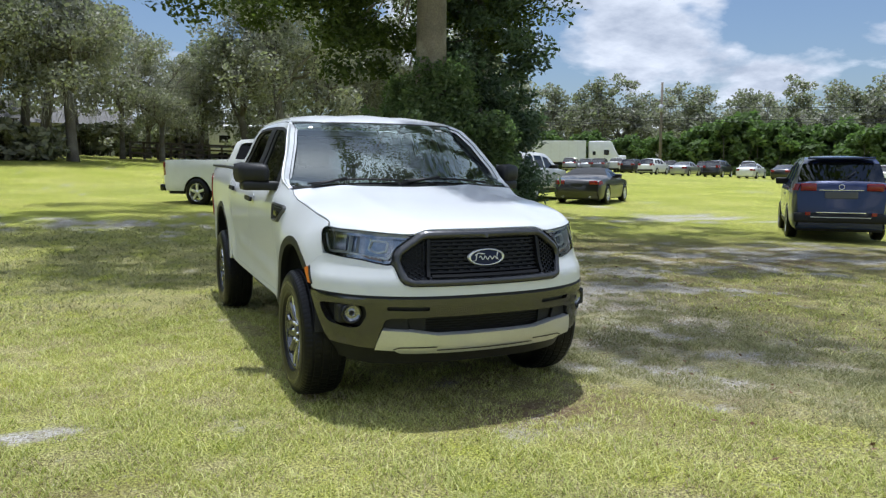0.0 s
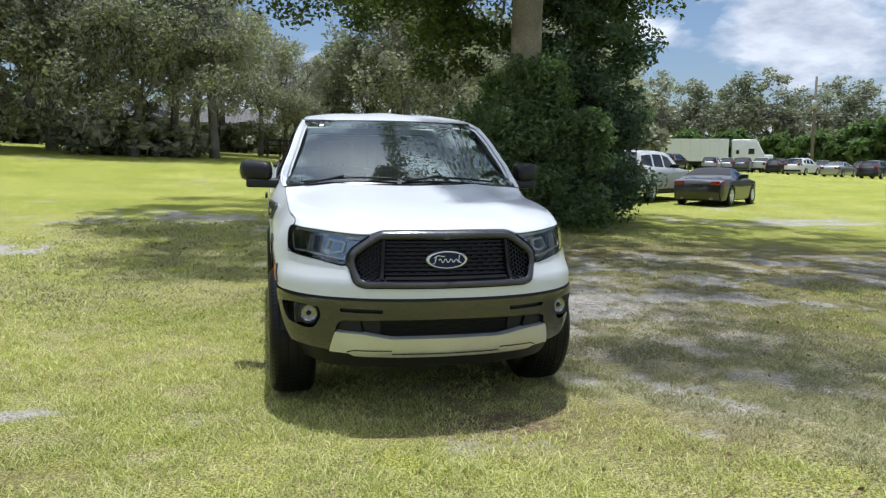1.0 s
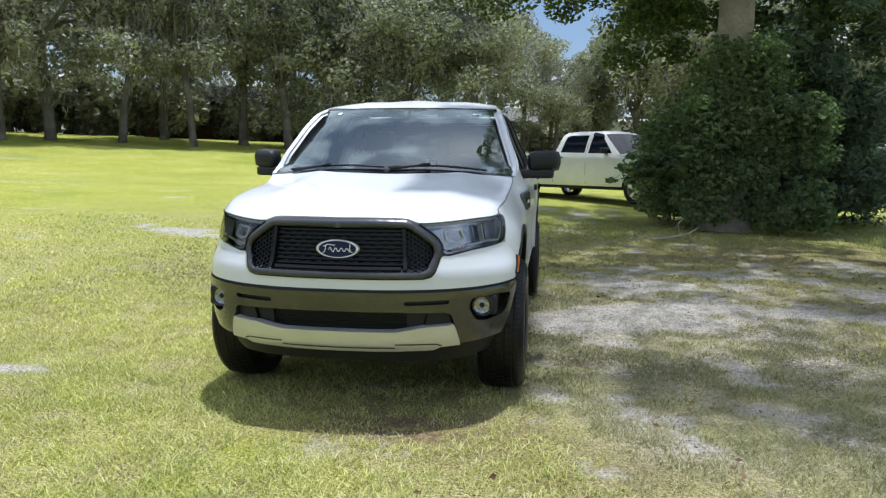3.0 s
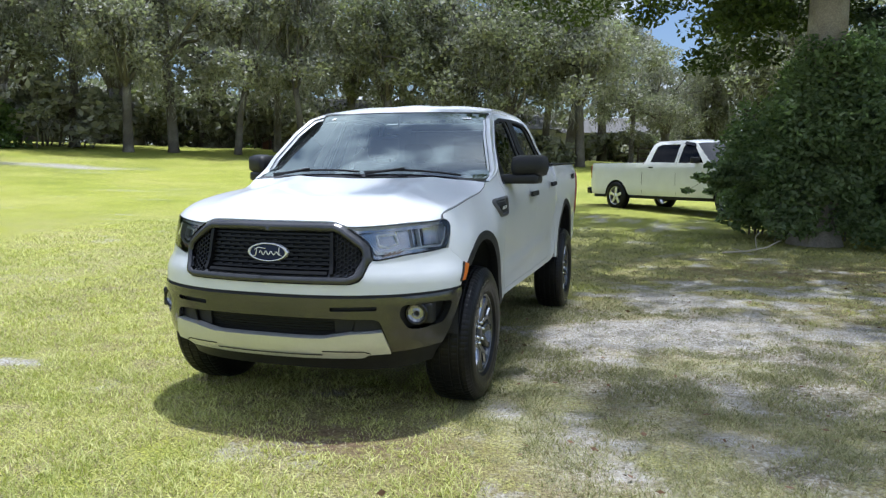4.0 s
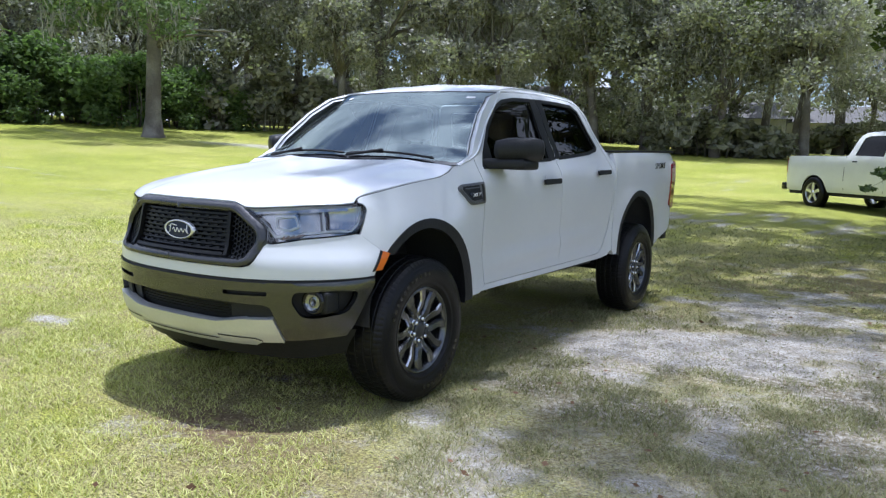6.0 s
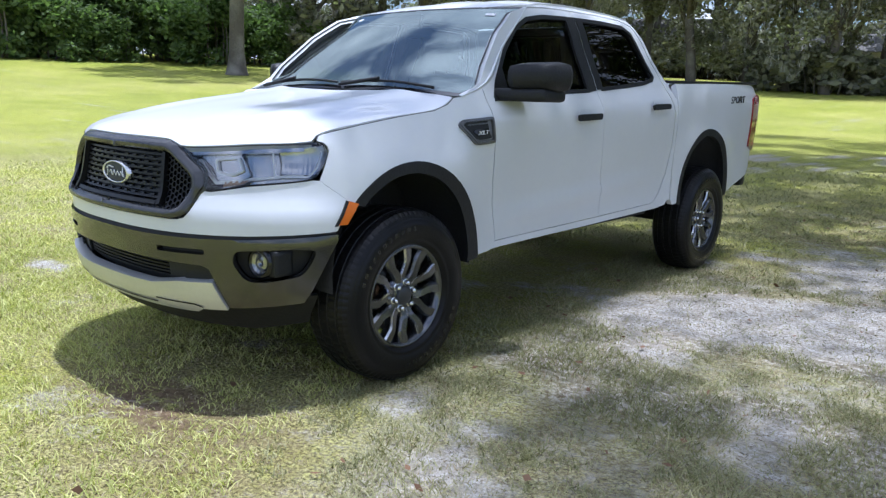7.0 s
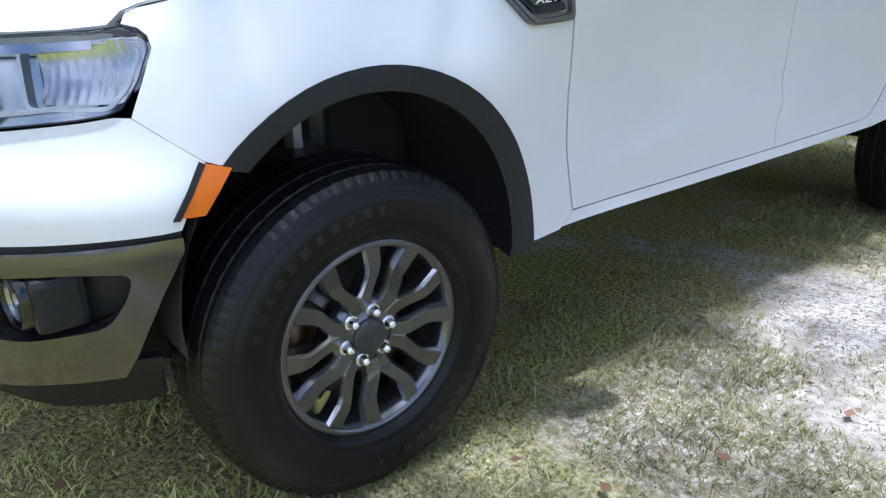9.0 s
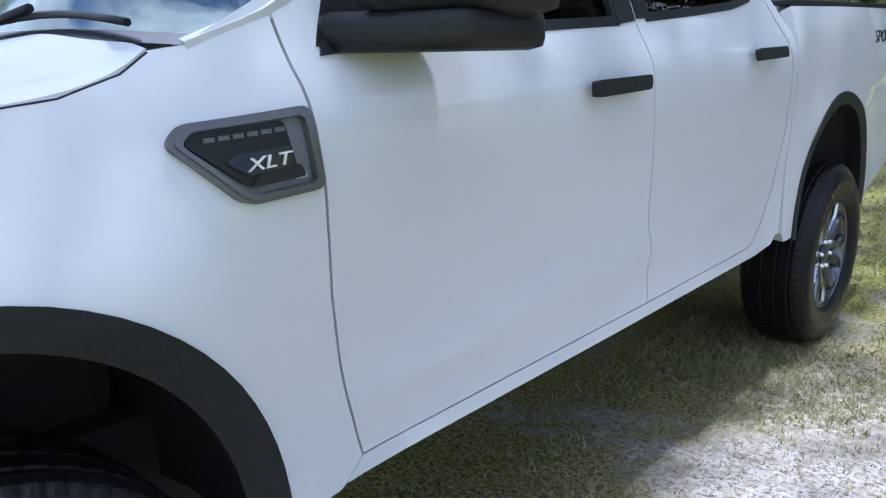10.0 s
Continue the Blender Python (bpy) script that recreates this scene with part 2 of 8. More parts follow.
M = {
    "paint": material("white_paint", (0.665, 0.68, 0.70), 0.38, vary=0.03, scale=2.0, fine=0.01, coat=0.6, spec=0.3),
    "gap": material("shut_line_black", (0.012, 0.012, 0.013), 0.6, vary=0.1, scale=20),
    "shut": material("door_shut_grey", (0.13, 0.132, 0.136), 0.6, vary=0.1, scale=12),
    "plastic": material("grained_black_plastic", (0.012, 0.0125, 0.014), 0.5, spec=0.35, vary=0.12, scale=6, fine=0.25, bump=0.15),
    "satin": material("satin_dark_grey", (0.075, 0.076, 0.080), 0.24, vary=0.1, scale=5, fine=0.05, metal=0.6),
    "bumper": material("magnetic_grey_bumper", (0.085, 0.084, 0.081), 0.17, metal=0.8, vary=0.08, scale=3, fine=0.03, coat=0.5),
    "skid": material("silver_skid_plate", (0.62, 0.62, 0.6), 0.38, metal=0.6, vary=0.06, scale=5, fine=0.03),
    "lamp_fog": material("fog_lamp_glass", (0.30, 0.305, 0.31), 0.15, metal=0.8, vary=0.2, scale=40),
    "lamp_inside": material("lamp_inside_grey", (0.36, 0.365, 0.375), 0.15, metal=1.0, vary=0.2, scale=18),
    "black_gloss": material("gloss_black", (0.008, 0.008, 0.009), 0.15, vary=0.1, scale=6),
    "grille_black": material("grille_black", (0.006, 0.006, 0.0065), 0.4, spec=0.3, vary=0.1, scale=8),
    "chrome": material("chrome", (0.8, 0.81, 0.82), 0.08, metal=1.0, vary=0.1, scale=10),
    "badge_blue": material("badge_enamel_blue", (0.004, 0.011, 0.055), 0.3, vary=0.05, scale=20, spec=0.3),
    "rubber": material("tyre_rubber", (0.007, 0.007, 0.008), 0.32, spec=0.22, vary=0.15, scale=9, fine=0.2, bump=0.15, second=(0.014, 0.0135, 0.013), second_at=(0.55, 0.8)),
    "rim": material("gunmetal_alloy", (0.15, 0.153, 0.16), 0.22, metal=0.9, vary=0.08, scale=12, fine=0.05),
    "rim_cut": material("machined_alloy_edge", (0.60, 0.605, 0.62), 0.25, metal=1.0, vary=0.1, scale=14),
    "alloy": material("bright_alloy", (0.78, 0.78, 0.79), 0.28, metal=0.8, vary=0.06, scale=14),
    "steel": material("brake_steel", (0.22, 0.21, 0.2), 0.4, metal=0.9, vary=0.2, scale=14, second=(0.16, 0.09, 0.05)),
    "underbody": material("dark_underbody", (0.02, 0.02, 0.02), 0.8, vary=0.2, scale=6, fine=0.2),
    "liner": material("grey_wheel_liner", (0.028, 0.028, 0.030), 0.85, vary=0.2, scale=7, fine=0.3, bump=0.3),
    "amber": material("amber_lens", (0.68, 0.15, 0.0), 0.35, vary=0.05, scale=30, coat=0.1),
    "amber_dim": material("unlit_turn_lamp", (0.30, 0.19, 0.12), 0.3, vary=0.1, scale=30, metal=0.3),
    "red": material("red_lens", (0.24, 0.008, 0.011), 0.15, vary=0.05, scale=20, coat=0.5),
    "reflector": material("lamp_reflector", (0.75, 0.76, 0.78), 0.12, metal=1.0, vary=0.1, scale=20),
    "lamp_rib": material("lamp_ribbed_metal", (0.66, 0.67, 0.68), 0.3, metal=0.45, vary=0.2, scale=25),
    "bezel": material("lamp_bezel_dark", (0.06, 0.063, 0.07), 0.3, metal=0.5, vary=0.1, scale=20),
    "cloth": material("dark_seat_cloth", (0.035, 0.036, 0.04), 0.9, vary=0.15, scale=10, fine=0.2),
    "dash": material("dashboard_grey", (0.045, 0.046, 0.05), 0.65, vary=0.1, scale=8, fine=0.1),
    "trim_light": material("light_headliner", (0.45, 0.45, 0.44), 0.9, vary=0.05, scale=8),
    "windshield": glass("windshield_glass", (0.55, 0.66, 0.63), ior=2.7, dust=0.02, gloss=(0.86, 1.0, 0.97)),
    "car_glass": glass("dark_car_glass", (0.10, 0.115, 0.115), ior=1.9),
    "side_glass": glass("side_glass_tinted", (0.12, 0.135, 0.135), ior=1.28),
    "privacy": glass("privacy_glass", (0.03, 0.033, 0.035), ior=1.28),
    "lens": glass("clear_lens", (0.95, 0.96, 0.97), ior=1.55),
    "white": material("white_letter", (0.8, 0.8, 0.8), 0.4, vary=0.03, scale=20),
    "vent_light": material("vent_panel_grey", (0.16, 0.165, 0.18), 0.4, vary=0.1, scale=12),
    "vent_grey": material("vent_frame_grey", (0.13, 0.13, 0.132), 0.3, vary=0.08, scale=9, fine=0.05, metal=0.4),
    "grey_tab": material("light_grey_plastic", (0.42, 0.42, 0.43), 0.4, vary=0.05, scale=20),
    "grey_letter": material("grey_letter", (0.10, 0.103, 0.108), 0.4, vary=0.03, scale=20),
    "bark": material("grey_brown_bark", (0.24, 0.205, 0.17), 0.9, vary=0.25, scale=3, fine=0.3, bump=0.8, second=(0.36, 0.33, 0.29)),
    "bark_dark": material("dark_bark", (0.11, 0.095, 0.08), 0.9, vary=0.25, scale=1.6, fine=0.3, bump=0.6, second=(0.20, 0.185, 0.165)),
    "oak": leaf_material("oak_leaves", (0.092, 0.100, 0.068), (0.40, 0.39, 0.30), 0.6, 0.30),
    "oak_grey": leaf_material("grey_oak_leaves", (0.145, 0.142, 0.115), (0.50, 0.48, 0.41), 0.6, 0.30),
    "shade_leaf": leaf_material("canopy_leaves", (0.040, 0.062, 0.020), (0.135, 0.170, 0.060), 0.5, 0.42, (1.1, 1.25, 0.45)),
    "shrub": leaf_material("shrub_leaves", (0.080, 0.120, 0.060), (0.30, 0.36, 0.20), 0.45),
    "cedar": leaf_material("dark_evergreen_leaves", (0.055, 0.080, 0.058), (0.20, 0.26, 0.19), 0.55, 0.35),
    "vine": leaf_material("bright_vine_leaves", (0.080, 0.120, 0.045), (0.215, 0.285, 0.12), 0.6),
    "moss": leaf_material("hanging_moss", (0.28, 0.275, 0.245), (0.50, 0.49, 0.45), 0.9, 0.4, (1.0, 1.0, 0.95)),
}


# ---- building helpers ----
from mathutils.geometry import delaunay_2d_cdt


def root(name, label, category, group="", kind="", at=None):
    ob = new(name)
    ob.empty_display_size = 0.3
    if at is not None:
        ob.matrix_world = at
    return tagged(ob, label, category, group, kind)


def part(name, bm, mat, parent=None, label="", smooth=None):
    """Link a bmesh as one mesh object under a thing or a part."""
    me = bpy.data.meshes.new(name)
    if smooth is not None:
        for f in bm.faces:
            f.smooth = smooth
    bm.to_mesh(me)
    bm.free()
    for m in mat if isinstance(mat, (list, tuple)) else [mat]:
        me.materials.append(m)
    ob = new(name, me)
    if parent is not None:
        ob.parent = parent
    if label:
        ob["label"] = label
    return ob


def mesh_part(name, verts, faces, mat, parent=None, label="", smooth=False):
    me = bpy.data.meshes.new(name)
    me.from_pydata(verts, [], faces)
    me.materials.append(mat)
    if smooth:
        me.polygons.foreach_set("use_smooth", [True] * len(me.polygons))
    ob = new(name, me)
    if parent is not None:
        ob.parent = parent
    if label:
        ob["label"] = label
    return ob


def pchip(xs, ys):
    """Smooth shape-keeping curve through the points; returns a function of arrays."""
    xs, ys = np.array(xs, float), np.array(ys, float)
    h = np.diff(xs)
    d = np.diff(ys) / h
    m = np.zeros_like(xs)
    for i in range(1, len(xs) - 1):
        if d[i - 1] * d[i] > 0:
            w1, w2 = 2 * h[i] + h[i - 1], h[i] + 2 * h[i - 1]
            m[i] = (w1 + w2) / (w1 / d[i - 1] + w2 / d[i])
    m[0], m[-1] = d[0], d[-1]

    def f(x):
        x = np.clip(np.asarray(x, float), xs[0], xs[-1])
        i = np.clip(np.searchsorted(xs, x) - 1, 0, len(h) - 1)
        t = (x - xs[i]) / h[i]
        return ((2 * t**3 - 3 * t**2 + 1) * ys[i] + (t**3 - 2 * t**2 + t) * h[i] * m[i]
                + (-2 * t**3 + 3 * t**2) * ys[i + 1] + (t**3 - t**2) * h[i] * m[i + 1])

    return f


def sstep(a, b, x):
    t = np.clip((np.asarray(x, float) - a) / (b - a), 0, 1)
    return t * t * (3 - 2 * t)


def inside(poly, p):
    """Which of the points p (N x 2) lie in the polygon."""
    poly = np.asarray(poly, float)
    x, y = p[:, 0], p[:, 1]
    res = np.zeros(len(p), bool)
    j = len(poly) - 1
    for i in range(len(poly)):
        xi, yi = poly[i]
        xj, yj = poly[j]
        if yi != yj:
            res ^= ((yi > y) != (yj > y)) & (x < (xj - xi) * (y - yi) / (yj - yi) + xi)
        j = i
    return res


def rounded(poly, r, n=4):
    """A polygon with its corners cut round."""
    out = []
    k = len(poly)
    for i in range(k):
        p0, p1, p2 = (np.array(poly[(i + a) % k], float) for a in (-1, 0, 1))
        a, b = p0 - p1, p2 - p1
        la, lb = np.linalg.norm(a), np.linalg.norm(b)
        q = min(r, la * 0.45, lb * 0.45)
        s, e = p1 + a / la * q, p1 + b / lb * q
        for t in np.linspace(0, 1, n + 1):
            out.append(tuple((1 - t) ** 2 * s + 2 * t * (1 - t) * p1 + t * t * e))
    return out


def dense(poly, step):
    out = []
    k = len(poly)
    for i in range(k):
        a, b = np.array(poly[i], float), np.array(poly[(i + 1) % k], float)
        n = max(1, int(math.ceil(np.linalg.norm(b - a) / step)))
        for t in range(n):
            out.append(tuple(a + (b - a) * t / n))
    return out


def arc(cx, cy, r, a0, a1, n=16, ry=None):
    return [(cx + r * math.cos(radians(a)), cy + (ry or r) * math.sin(radians(a))) for a in np.linspace(a0, a1, n)]


def sheet(outline, surf, holes=(), step=0.05, depth=0.0, offset=0.0, out=(1, 0, 0), mirror=False, bm=None, sy=1.0):
    """A panel cut from the surface surf(u, v) along an outline with holes, its edges turned in by depth.
    offset lifts it off the surface; out tells roughly which way is outside."""
    loops = [dense(outline, step)] + [dense(h, step) for h in holes]
    edge_pts = np.array([p for lp in loops for p in lp])
    lo, hi = edge_pts[: len(loops[0])].min(0), edge_pts[: len(loops[0])].max(0)
    gu, gv = np.arange(lo[0] + step / 2, hi[0], step), np.arange(lo[1] + step * sy / 2, hi[1], step * sy)
    inner = np.zeros((0, 2))
    if len(gu) and len(gv):
        uu, vv = np.meshgrid(gu, gv)
        inner = np.stack([uu.ravel(), vv.ravel()], 1)
        keep = inside(loops[0], inner)
        for h in loops[1:]:
            keep &= ~inside(h, inner)
        inner = inner[keep]
        if len(inner):
            d = np.min(((inner[:, None, :] - edge_pts[None]) ** 2).sum(2), 1)
            inner = inner[d > (0.45 * step * min(1, sy)) ** 2]
    pts = [Vector(p) for p in edge_pts] + [Vector(p) for p in inner]
    edges, k = [], 0
    for lp in loops:
        n = len(lp)
        edges += [(k + i, k + (i + 1) % n) for i in range(n)]
        k += n
    res = delaunay_2d_cdt(pts, edges, [], 1, 1e-7)
    co, tris = np.array([tuple(v) for v in res[0]]), [f for f in res[2] if len(f) == 3]
    tris = np.array(tris)
    cen = co[tris].mean(1)
    keep = inside(loops[0], cen)
    for h in loops[1:]:
        keep &= ~inside(h, cen)
    tris = tris[keep]
    e = 1e-3
    p = surf(co[:, 0], co[:, 1])
    nu = surf(co[:, 0] + e, co[:, 1]) - surf(co[:, 0] - e, co[:, 1])
    nv = surf(co[:, 0], co[:, 1] + e) - surf(co[:, 0], co[:, 1] - e)
    nrm = np.cross(nu, nv)
    nrm /= np.linalg.norm(nrm, axis=1)[:, None] + 1e-12
    if (nrm @ np.array(out, float)).sum() < 0:
        nrm = -nrm
    p = p + nrm * offset
    fn = np.cross(p[tris[:, 1]] - p[tris[:, 0]], p[tris[:, 2]] - p[tris[:, 0]])
    flip = (fn * nrm[tris].mean(1)).sum(1) < 0
    tris[flip] = tris[flip][:, ::-1]
    q = p - nrm * depth
    if mirror:
        p, q = p * (-1, 1, 1), q * (-1, 1, 1)
        tris = tris[:, ::-1]
    bm = bm or bmesh.new()
    used = sorted(set(tris.ravel().tolist()))
    vs = {i: bm.verts.new(p[i]) for i in used}
    count = {}
    for t in tris.tolist():
        try:
            f = bm.faces.new([vs[i] for i in t])
        except ValueError:
            continue
        f.smooth = True
        for a, b in ((t[0], t[1]), (t[1], t[2]), (t[2], t[0])):
            count.setdefault((min(a, b), max(a, b)), []).append((a, b))
    if depth:
        lows = {}
        for ab in count.values():
            if len(ab) == 1:
                a, b = ab[0]
                for i in (a, b):
                    if i not in lows:
                        lows[i] = bm.verts.new(q[i])
                bm.edges.get((vs[a], vs[b])).smooth = False
                bm.faces.new([vs[b], vs[a], lows[a], lows[b]]).smooth = False
    return bm


def box(bm, x0, x1, y0, y1, z0, z1, bevel=0.0, m=None):
    """A box added to bm, its edges bevelled."""
    r = bmesh.ops.create_cube(bm, size=1.0, matrix=(m or Matrix()) @ Matrix.Translation(((x0 + x1) / 2, (y0 + y1) / 2, (z0 + z1) / 2))
                              @ Matrix.Diagonal((x1 - x0, y1 - y0, z1 - z0, 1)))
    if bevel:
        es = list({e for v in r["verts"] for e in v.link_edges})
        bmesh.ops.bevel(bm, geom=es, offset=bevel, segments=2, affect="EDGES", profile=0.6)
    return bm


def lathe(bm, profile, n=48, axis="x", centre=(0, 0, 0), a0=0.0, a1=360.0, wobble=None):
    """Turn a profile of (along the axis, radius) round the axis."""
    full = abs(a1 - a0) >= 359.9
    rows = []
    cnt = n if full else n + 1
    for i in range(cnt):
        a = radians(a0 + (a1 - a0) * i / n)
        row = []
        for j, (h, r) in enumerate(profile):
            if wobble:
                h, r = wobble(i, j, h, r)
            c, s = r * math.cos(a), r * math.sin(a)
            p = {"x": (h, c, s), "y": (c, h, s), "z": (c, s, h)}[axis]
            row.append(bm.verts.new(Vector(p) + Vector(centre)))
        rows.append(row)
    for i in range(n):
        a, b = rows[i], rows[(i + 1) % cnt]
        for j in range(len(profile) - 1):
            if profile[j] == profile[j + 1]:
                continue
            bm.faces.new((a[j], a[j + 1], b[j + 1], b[j])).smooth = True
    return bm


def tube(bm, pts, radii, n=8, cap=True):
    """A tapered tube along points."""
    pts = [Vector(p) for p in pts]
    if not isinstance(radii, (list, tuple)):
        radii = [radii] * len(pts)
    rings = []
    for i, p in enumerate(pts):
        d = (pts[min(i + 1, len(pts) - 1)] - pts[max(i - 1, 0)]).normalized()
        u = d.orthogonal().normalized() if i == 0 else (rings_u - d * rings_u.dot(d)).normalized()
        rings_u = u
        w = d.cross(u)
        rings.append([bm.verts.new(p + (u * math.cos(2 * math.pi * k / n) + w * math.sin(2 * math.pi * k / n)) * radii[i]) for k in range(n)])
    for a, b in zip(rings, rings[1:]):
        for k in range(n):
            bm.faces.new((a[k], a[(k + 1) % n], b[(k + 1) % n], b[k])).smooth = True
    if cap:
        bm.faces.new(rings[0][::-1])
        bm.faces.new(rings[-1])
    return bm


def strip_bar(bm, a, b, w, t, up=(0, 0, 1)):
    """A small square bar from a to b, w wide and t thick."""
    a, b = Vector(a), Vector(b)
    d = (b - a).normalized()
    s = d.cross(Vector(up)).normalized() * w / 2
    u = s.cross(d).normalized() * t / 2
    va = [bm.verts.new(a + k) for k in (s + u, -s + u, -s - u, s - u)]
    vb = [bm.verts.new(b + k) for k in (s + u, -s + u, -s - u, s - u)]
    for i in range(4):
        bm.faces.new((va[i], va[(i + 1) % 4], vb[(i + 1) % 4], vb[i]))
    bm.faces.new(va[::-1]), bm.faces.new(vb)
    return bm


def writing(text, size, m, mat, parent, name, depth=0.003, shear=0.0, sx=1.0):
    """Raised letters in the built-in font, as a mesh."""
    c = bpy.data.curves.new(name, "FONT")
    c.body, c.size, c.extrude, c.align_x, c.align_y, c.shear = text, size, depth, "CENTER", "CENTER", shear
    c.resolution_u = 3
    tmp = bpy.data.objects.new(name, c)
    scene.collection.objects.link(tmp)
    me = bpy.data.meshes.new_from_object(tmp.evaluated_get(bpy.context.evaluated_depsgraph_get()))
    bpy.data.objects.remove(tmp)
    bpy.data.curves.remove(c)
    me.transform(m @ Matrix.Diagonal((sx, 1, 1, 1)))
    me.materials.clear()
    me.materials.append(mat)
    ob = new(name, me)
    ob.parent = parent
    return ob


# ---- numeric noise for ground cover ----
def vnoise(x, y, seed=0):
    x, y = np.asarray(x, float), np.asarray(y, float)
    xi, yi = np.floor(x).astype(np.int64), np.floor(y).astype(np.int64)
    fx, fy = x - xi, y - yi
    fx, fy = fx * fx * (3 - 2 * fx), fy * fy * (3 - 2 * fy)

    def h(i, j):
        v = (i * 374761393 + j * 668265263 + seed * 974634777) & 0xFFFFFFFF
        v = ((v ^ (v >> 13)) * 1274126177) & 0xFFFFFFFF
        return ((v ^ (v >> 16)) & 0xFFFF) / 65535.0

    return (h(xi, yi) * (1 - fx) + h(xi + 1, yi) * fx) * (1 - fy) + (h(xi, yi + 1) * (1 - fx) + h(xi + 1, yi + 1) * fx) * fy


def fbm(x, y, seed=0, octaves=4):
    t, a, s = 0.0, 0.5, 0.0
    for o in range(octaves):
        t = t + a * vnoise(x * 2**o, y * 2**o, seed + o)
        s += a
        a *= 0.55
    return t / s


# ---- ground ----
def ground_z(x, y):
    """Level where the truck stands, then a lawn that rises gently to the woods."""
    x, y = np.asarray(x, float), np.asarray(y, float)
    dx, dy = x, y - 1.5
    d = np.sqrt(dx * dx + dy * dy) + 1e-9
    k = np.minimum(1.0, 75.0 / d)
    plane = (-0.02 * dx - 0.007 * np.minimum(dx, 0) + 0.0212 * dy) * k + 0.0375
    w = sstep(2.5, 9.0, d)
    lift = sstep(20.0, 50.0, d) * (0.9 - 0.5 * dx / d)
    back = sstep(-2.0, 6.0, y + 6)
    return plane * w * back + lift * back + 0.02 * (fbm(x * 0.7, y * 0.7, 5) - 0.5) * sstep(3, 7, d)


# bare sandy places: centre, half sizes, how bare
SAND = [
    (1.75, 2.0, 0.75, 0.95, 1.0), (2.15, 2.7, 0.65, 1.1, 0.95), (1.15, 1.75, 0.45, 0.5, 0.95), (2.3, 1.3, 0.5, 0.35, 0.85), (1.6, 1.15, 0.4, 0.25, 0.85),
    (2.0, 0.3, 1.5, 1.1, 0.45), (3.6, 2.6, 1.6, 1.2, 0.6), (2.35, -0.42, 0.5, 0.22, 0.85), (1.25, -0.12, 0.45, 0.25, 0.65), (1.75, -0.15, 0.4, 0.12, 0.5), (0.95, 0.35, 0.25, 0.3, 0.35), (2.0, 4.2, 0.9, 1.0, 0.8),
    (3.0, 4.9, 1.6, 0.8, 0.7), (5.4, 5.3, 2.2, 0.6, 0.62), (5.4, 3.6, 2.5, 0.8, 0.62), (8.2, 4.6, 3.2, 1.4, 0.66), (12.9, 12.4, 2.4, 1.5, 0.9),
    (-2.2, 11.2, 2.6, 1.3, 0.75), (-5.0, 6.6, 1.2, 0.4, 0.75), (-2.33, -0.25, 0.35, 0.12, 0.65), (0.3, 12.8, 3.0, 1.2, 0.55), (2.0, 7.4, 2.0, 0.7, 0.5), (-23.2, 21.5, 3.2, 1.2, 0.8),
]
# grass that holds on between them
GRASSY = [(1.75, 0.45, 0.5, 0.28, 1.0), (3.5, 1.5, 1.0, 0.5, 0.7), (0.95, 0.9, 0.28, 0.5, 0.6), (3.0, 0.2, 0.6, 0.5, 0.6)]


def sand_at(x, y):
    n = fbm(x * 1.1, y * 1.1, 21, 5)
    n2 = fbm(x * 4.0, y * 4.0, 33, 4)
    n3 = fbm(x * 2.2 + 9, y * 3.4, 35, 3)
    m = np.zeros_like(np.asarray(x, float))
    for cx, cy, rx, ry, s in SAND:
        r2 = ((x - cx) / rx) ** 2 + ((y - cy) / ry) ** 2
        m = np.maximum(m, s * np.exp(-0.7 * r2))
    for cx, cy, rx, ry, s in GRASSY:
        m = m * (1 - s * np.exp(-0.7 * (((x - cx) / rx) ** 2 + ((y - cy) / ry) ** 2)))
    return np.clip((m * 1.6 + (n - 0.5) * 1.3 + (n2 - 0.5) * 2.0 + (n3 - 0.5) * 1.5 - 0.55) * 1.3, 0, 1)


def trodden(x, y):
    """Pale soil between the blades beside the truck, where the grass is thin."""
    thin = 0.35 + 0.65 * sstep(0.36, 0.58, fbm(x * 1.6, y * 1.6, 83, 4))
    return thin * sstep(0.0, 0.6, x - (1.3 - 0.5 * (y + 1.2))) * (1 - sstep(2.6, 4.2, x)) * (1 - sstep(2.8, 4.0, y)) * sstep(0.70, 1.10, x) * sstep(-2.0, -0.9, y)


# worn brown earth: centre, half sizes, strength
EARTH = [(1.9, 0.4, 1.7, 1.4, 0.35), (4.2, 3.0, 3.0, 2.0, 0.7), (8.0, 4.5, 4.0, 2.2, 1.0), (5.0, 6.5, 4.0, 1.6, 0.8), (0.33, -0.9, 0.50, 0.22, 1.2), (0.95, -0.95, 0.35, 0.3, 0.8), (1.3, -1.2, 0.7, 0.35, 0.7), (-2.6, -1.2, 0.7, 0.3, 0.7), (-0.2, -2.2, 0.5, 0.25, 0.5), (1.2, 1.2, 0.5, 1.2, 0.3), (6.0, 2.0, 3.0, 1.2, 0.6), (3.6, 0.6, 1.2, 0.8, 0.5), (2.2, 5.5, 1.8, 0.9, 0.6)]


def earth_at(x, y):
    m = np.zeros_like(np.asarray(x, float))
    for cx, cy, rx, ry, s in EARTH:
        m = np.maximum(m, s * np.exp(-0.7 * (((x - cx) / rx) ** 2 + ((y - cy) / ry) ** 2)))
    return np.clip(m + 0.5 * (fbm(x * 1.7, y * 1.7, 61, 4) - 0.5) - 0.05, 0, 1)


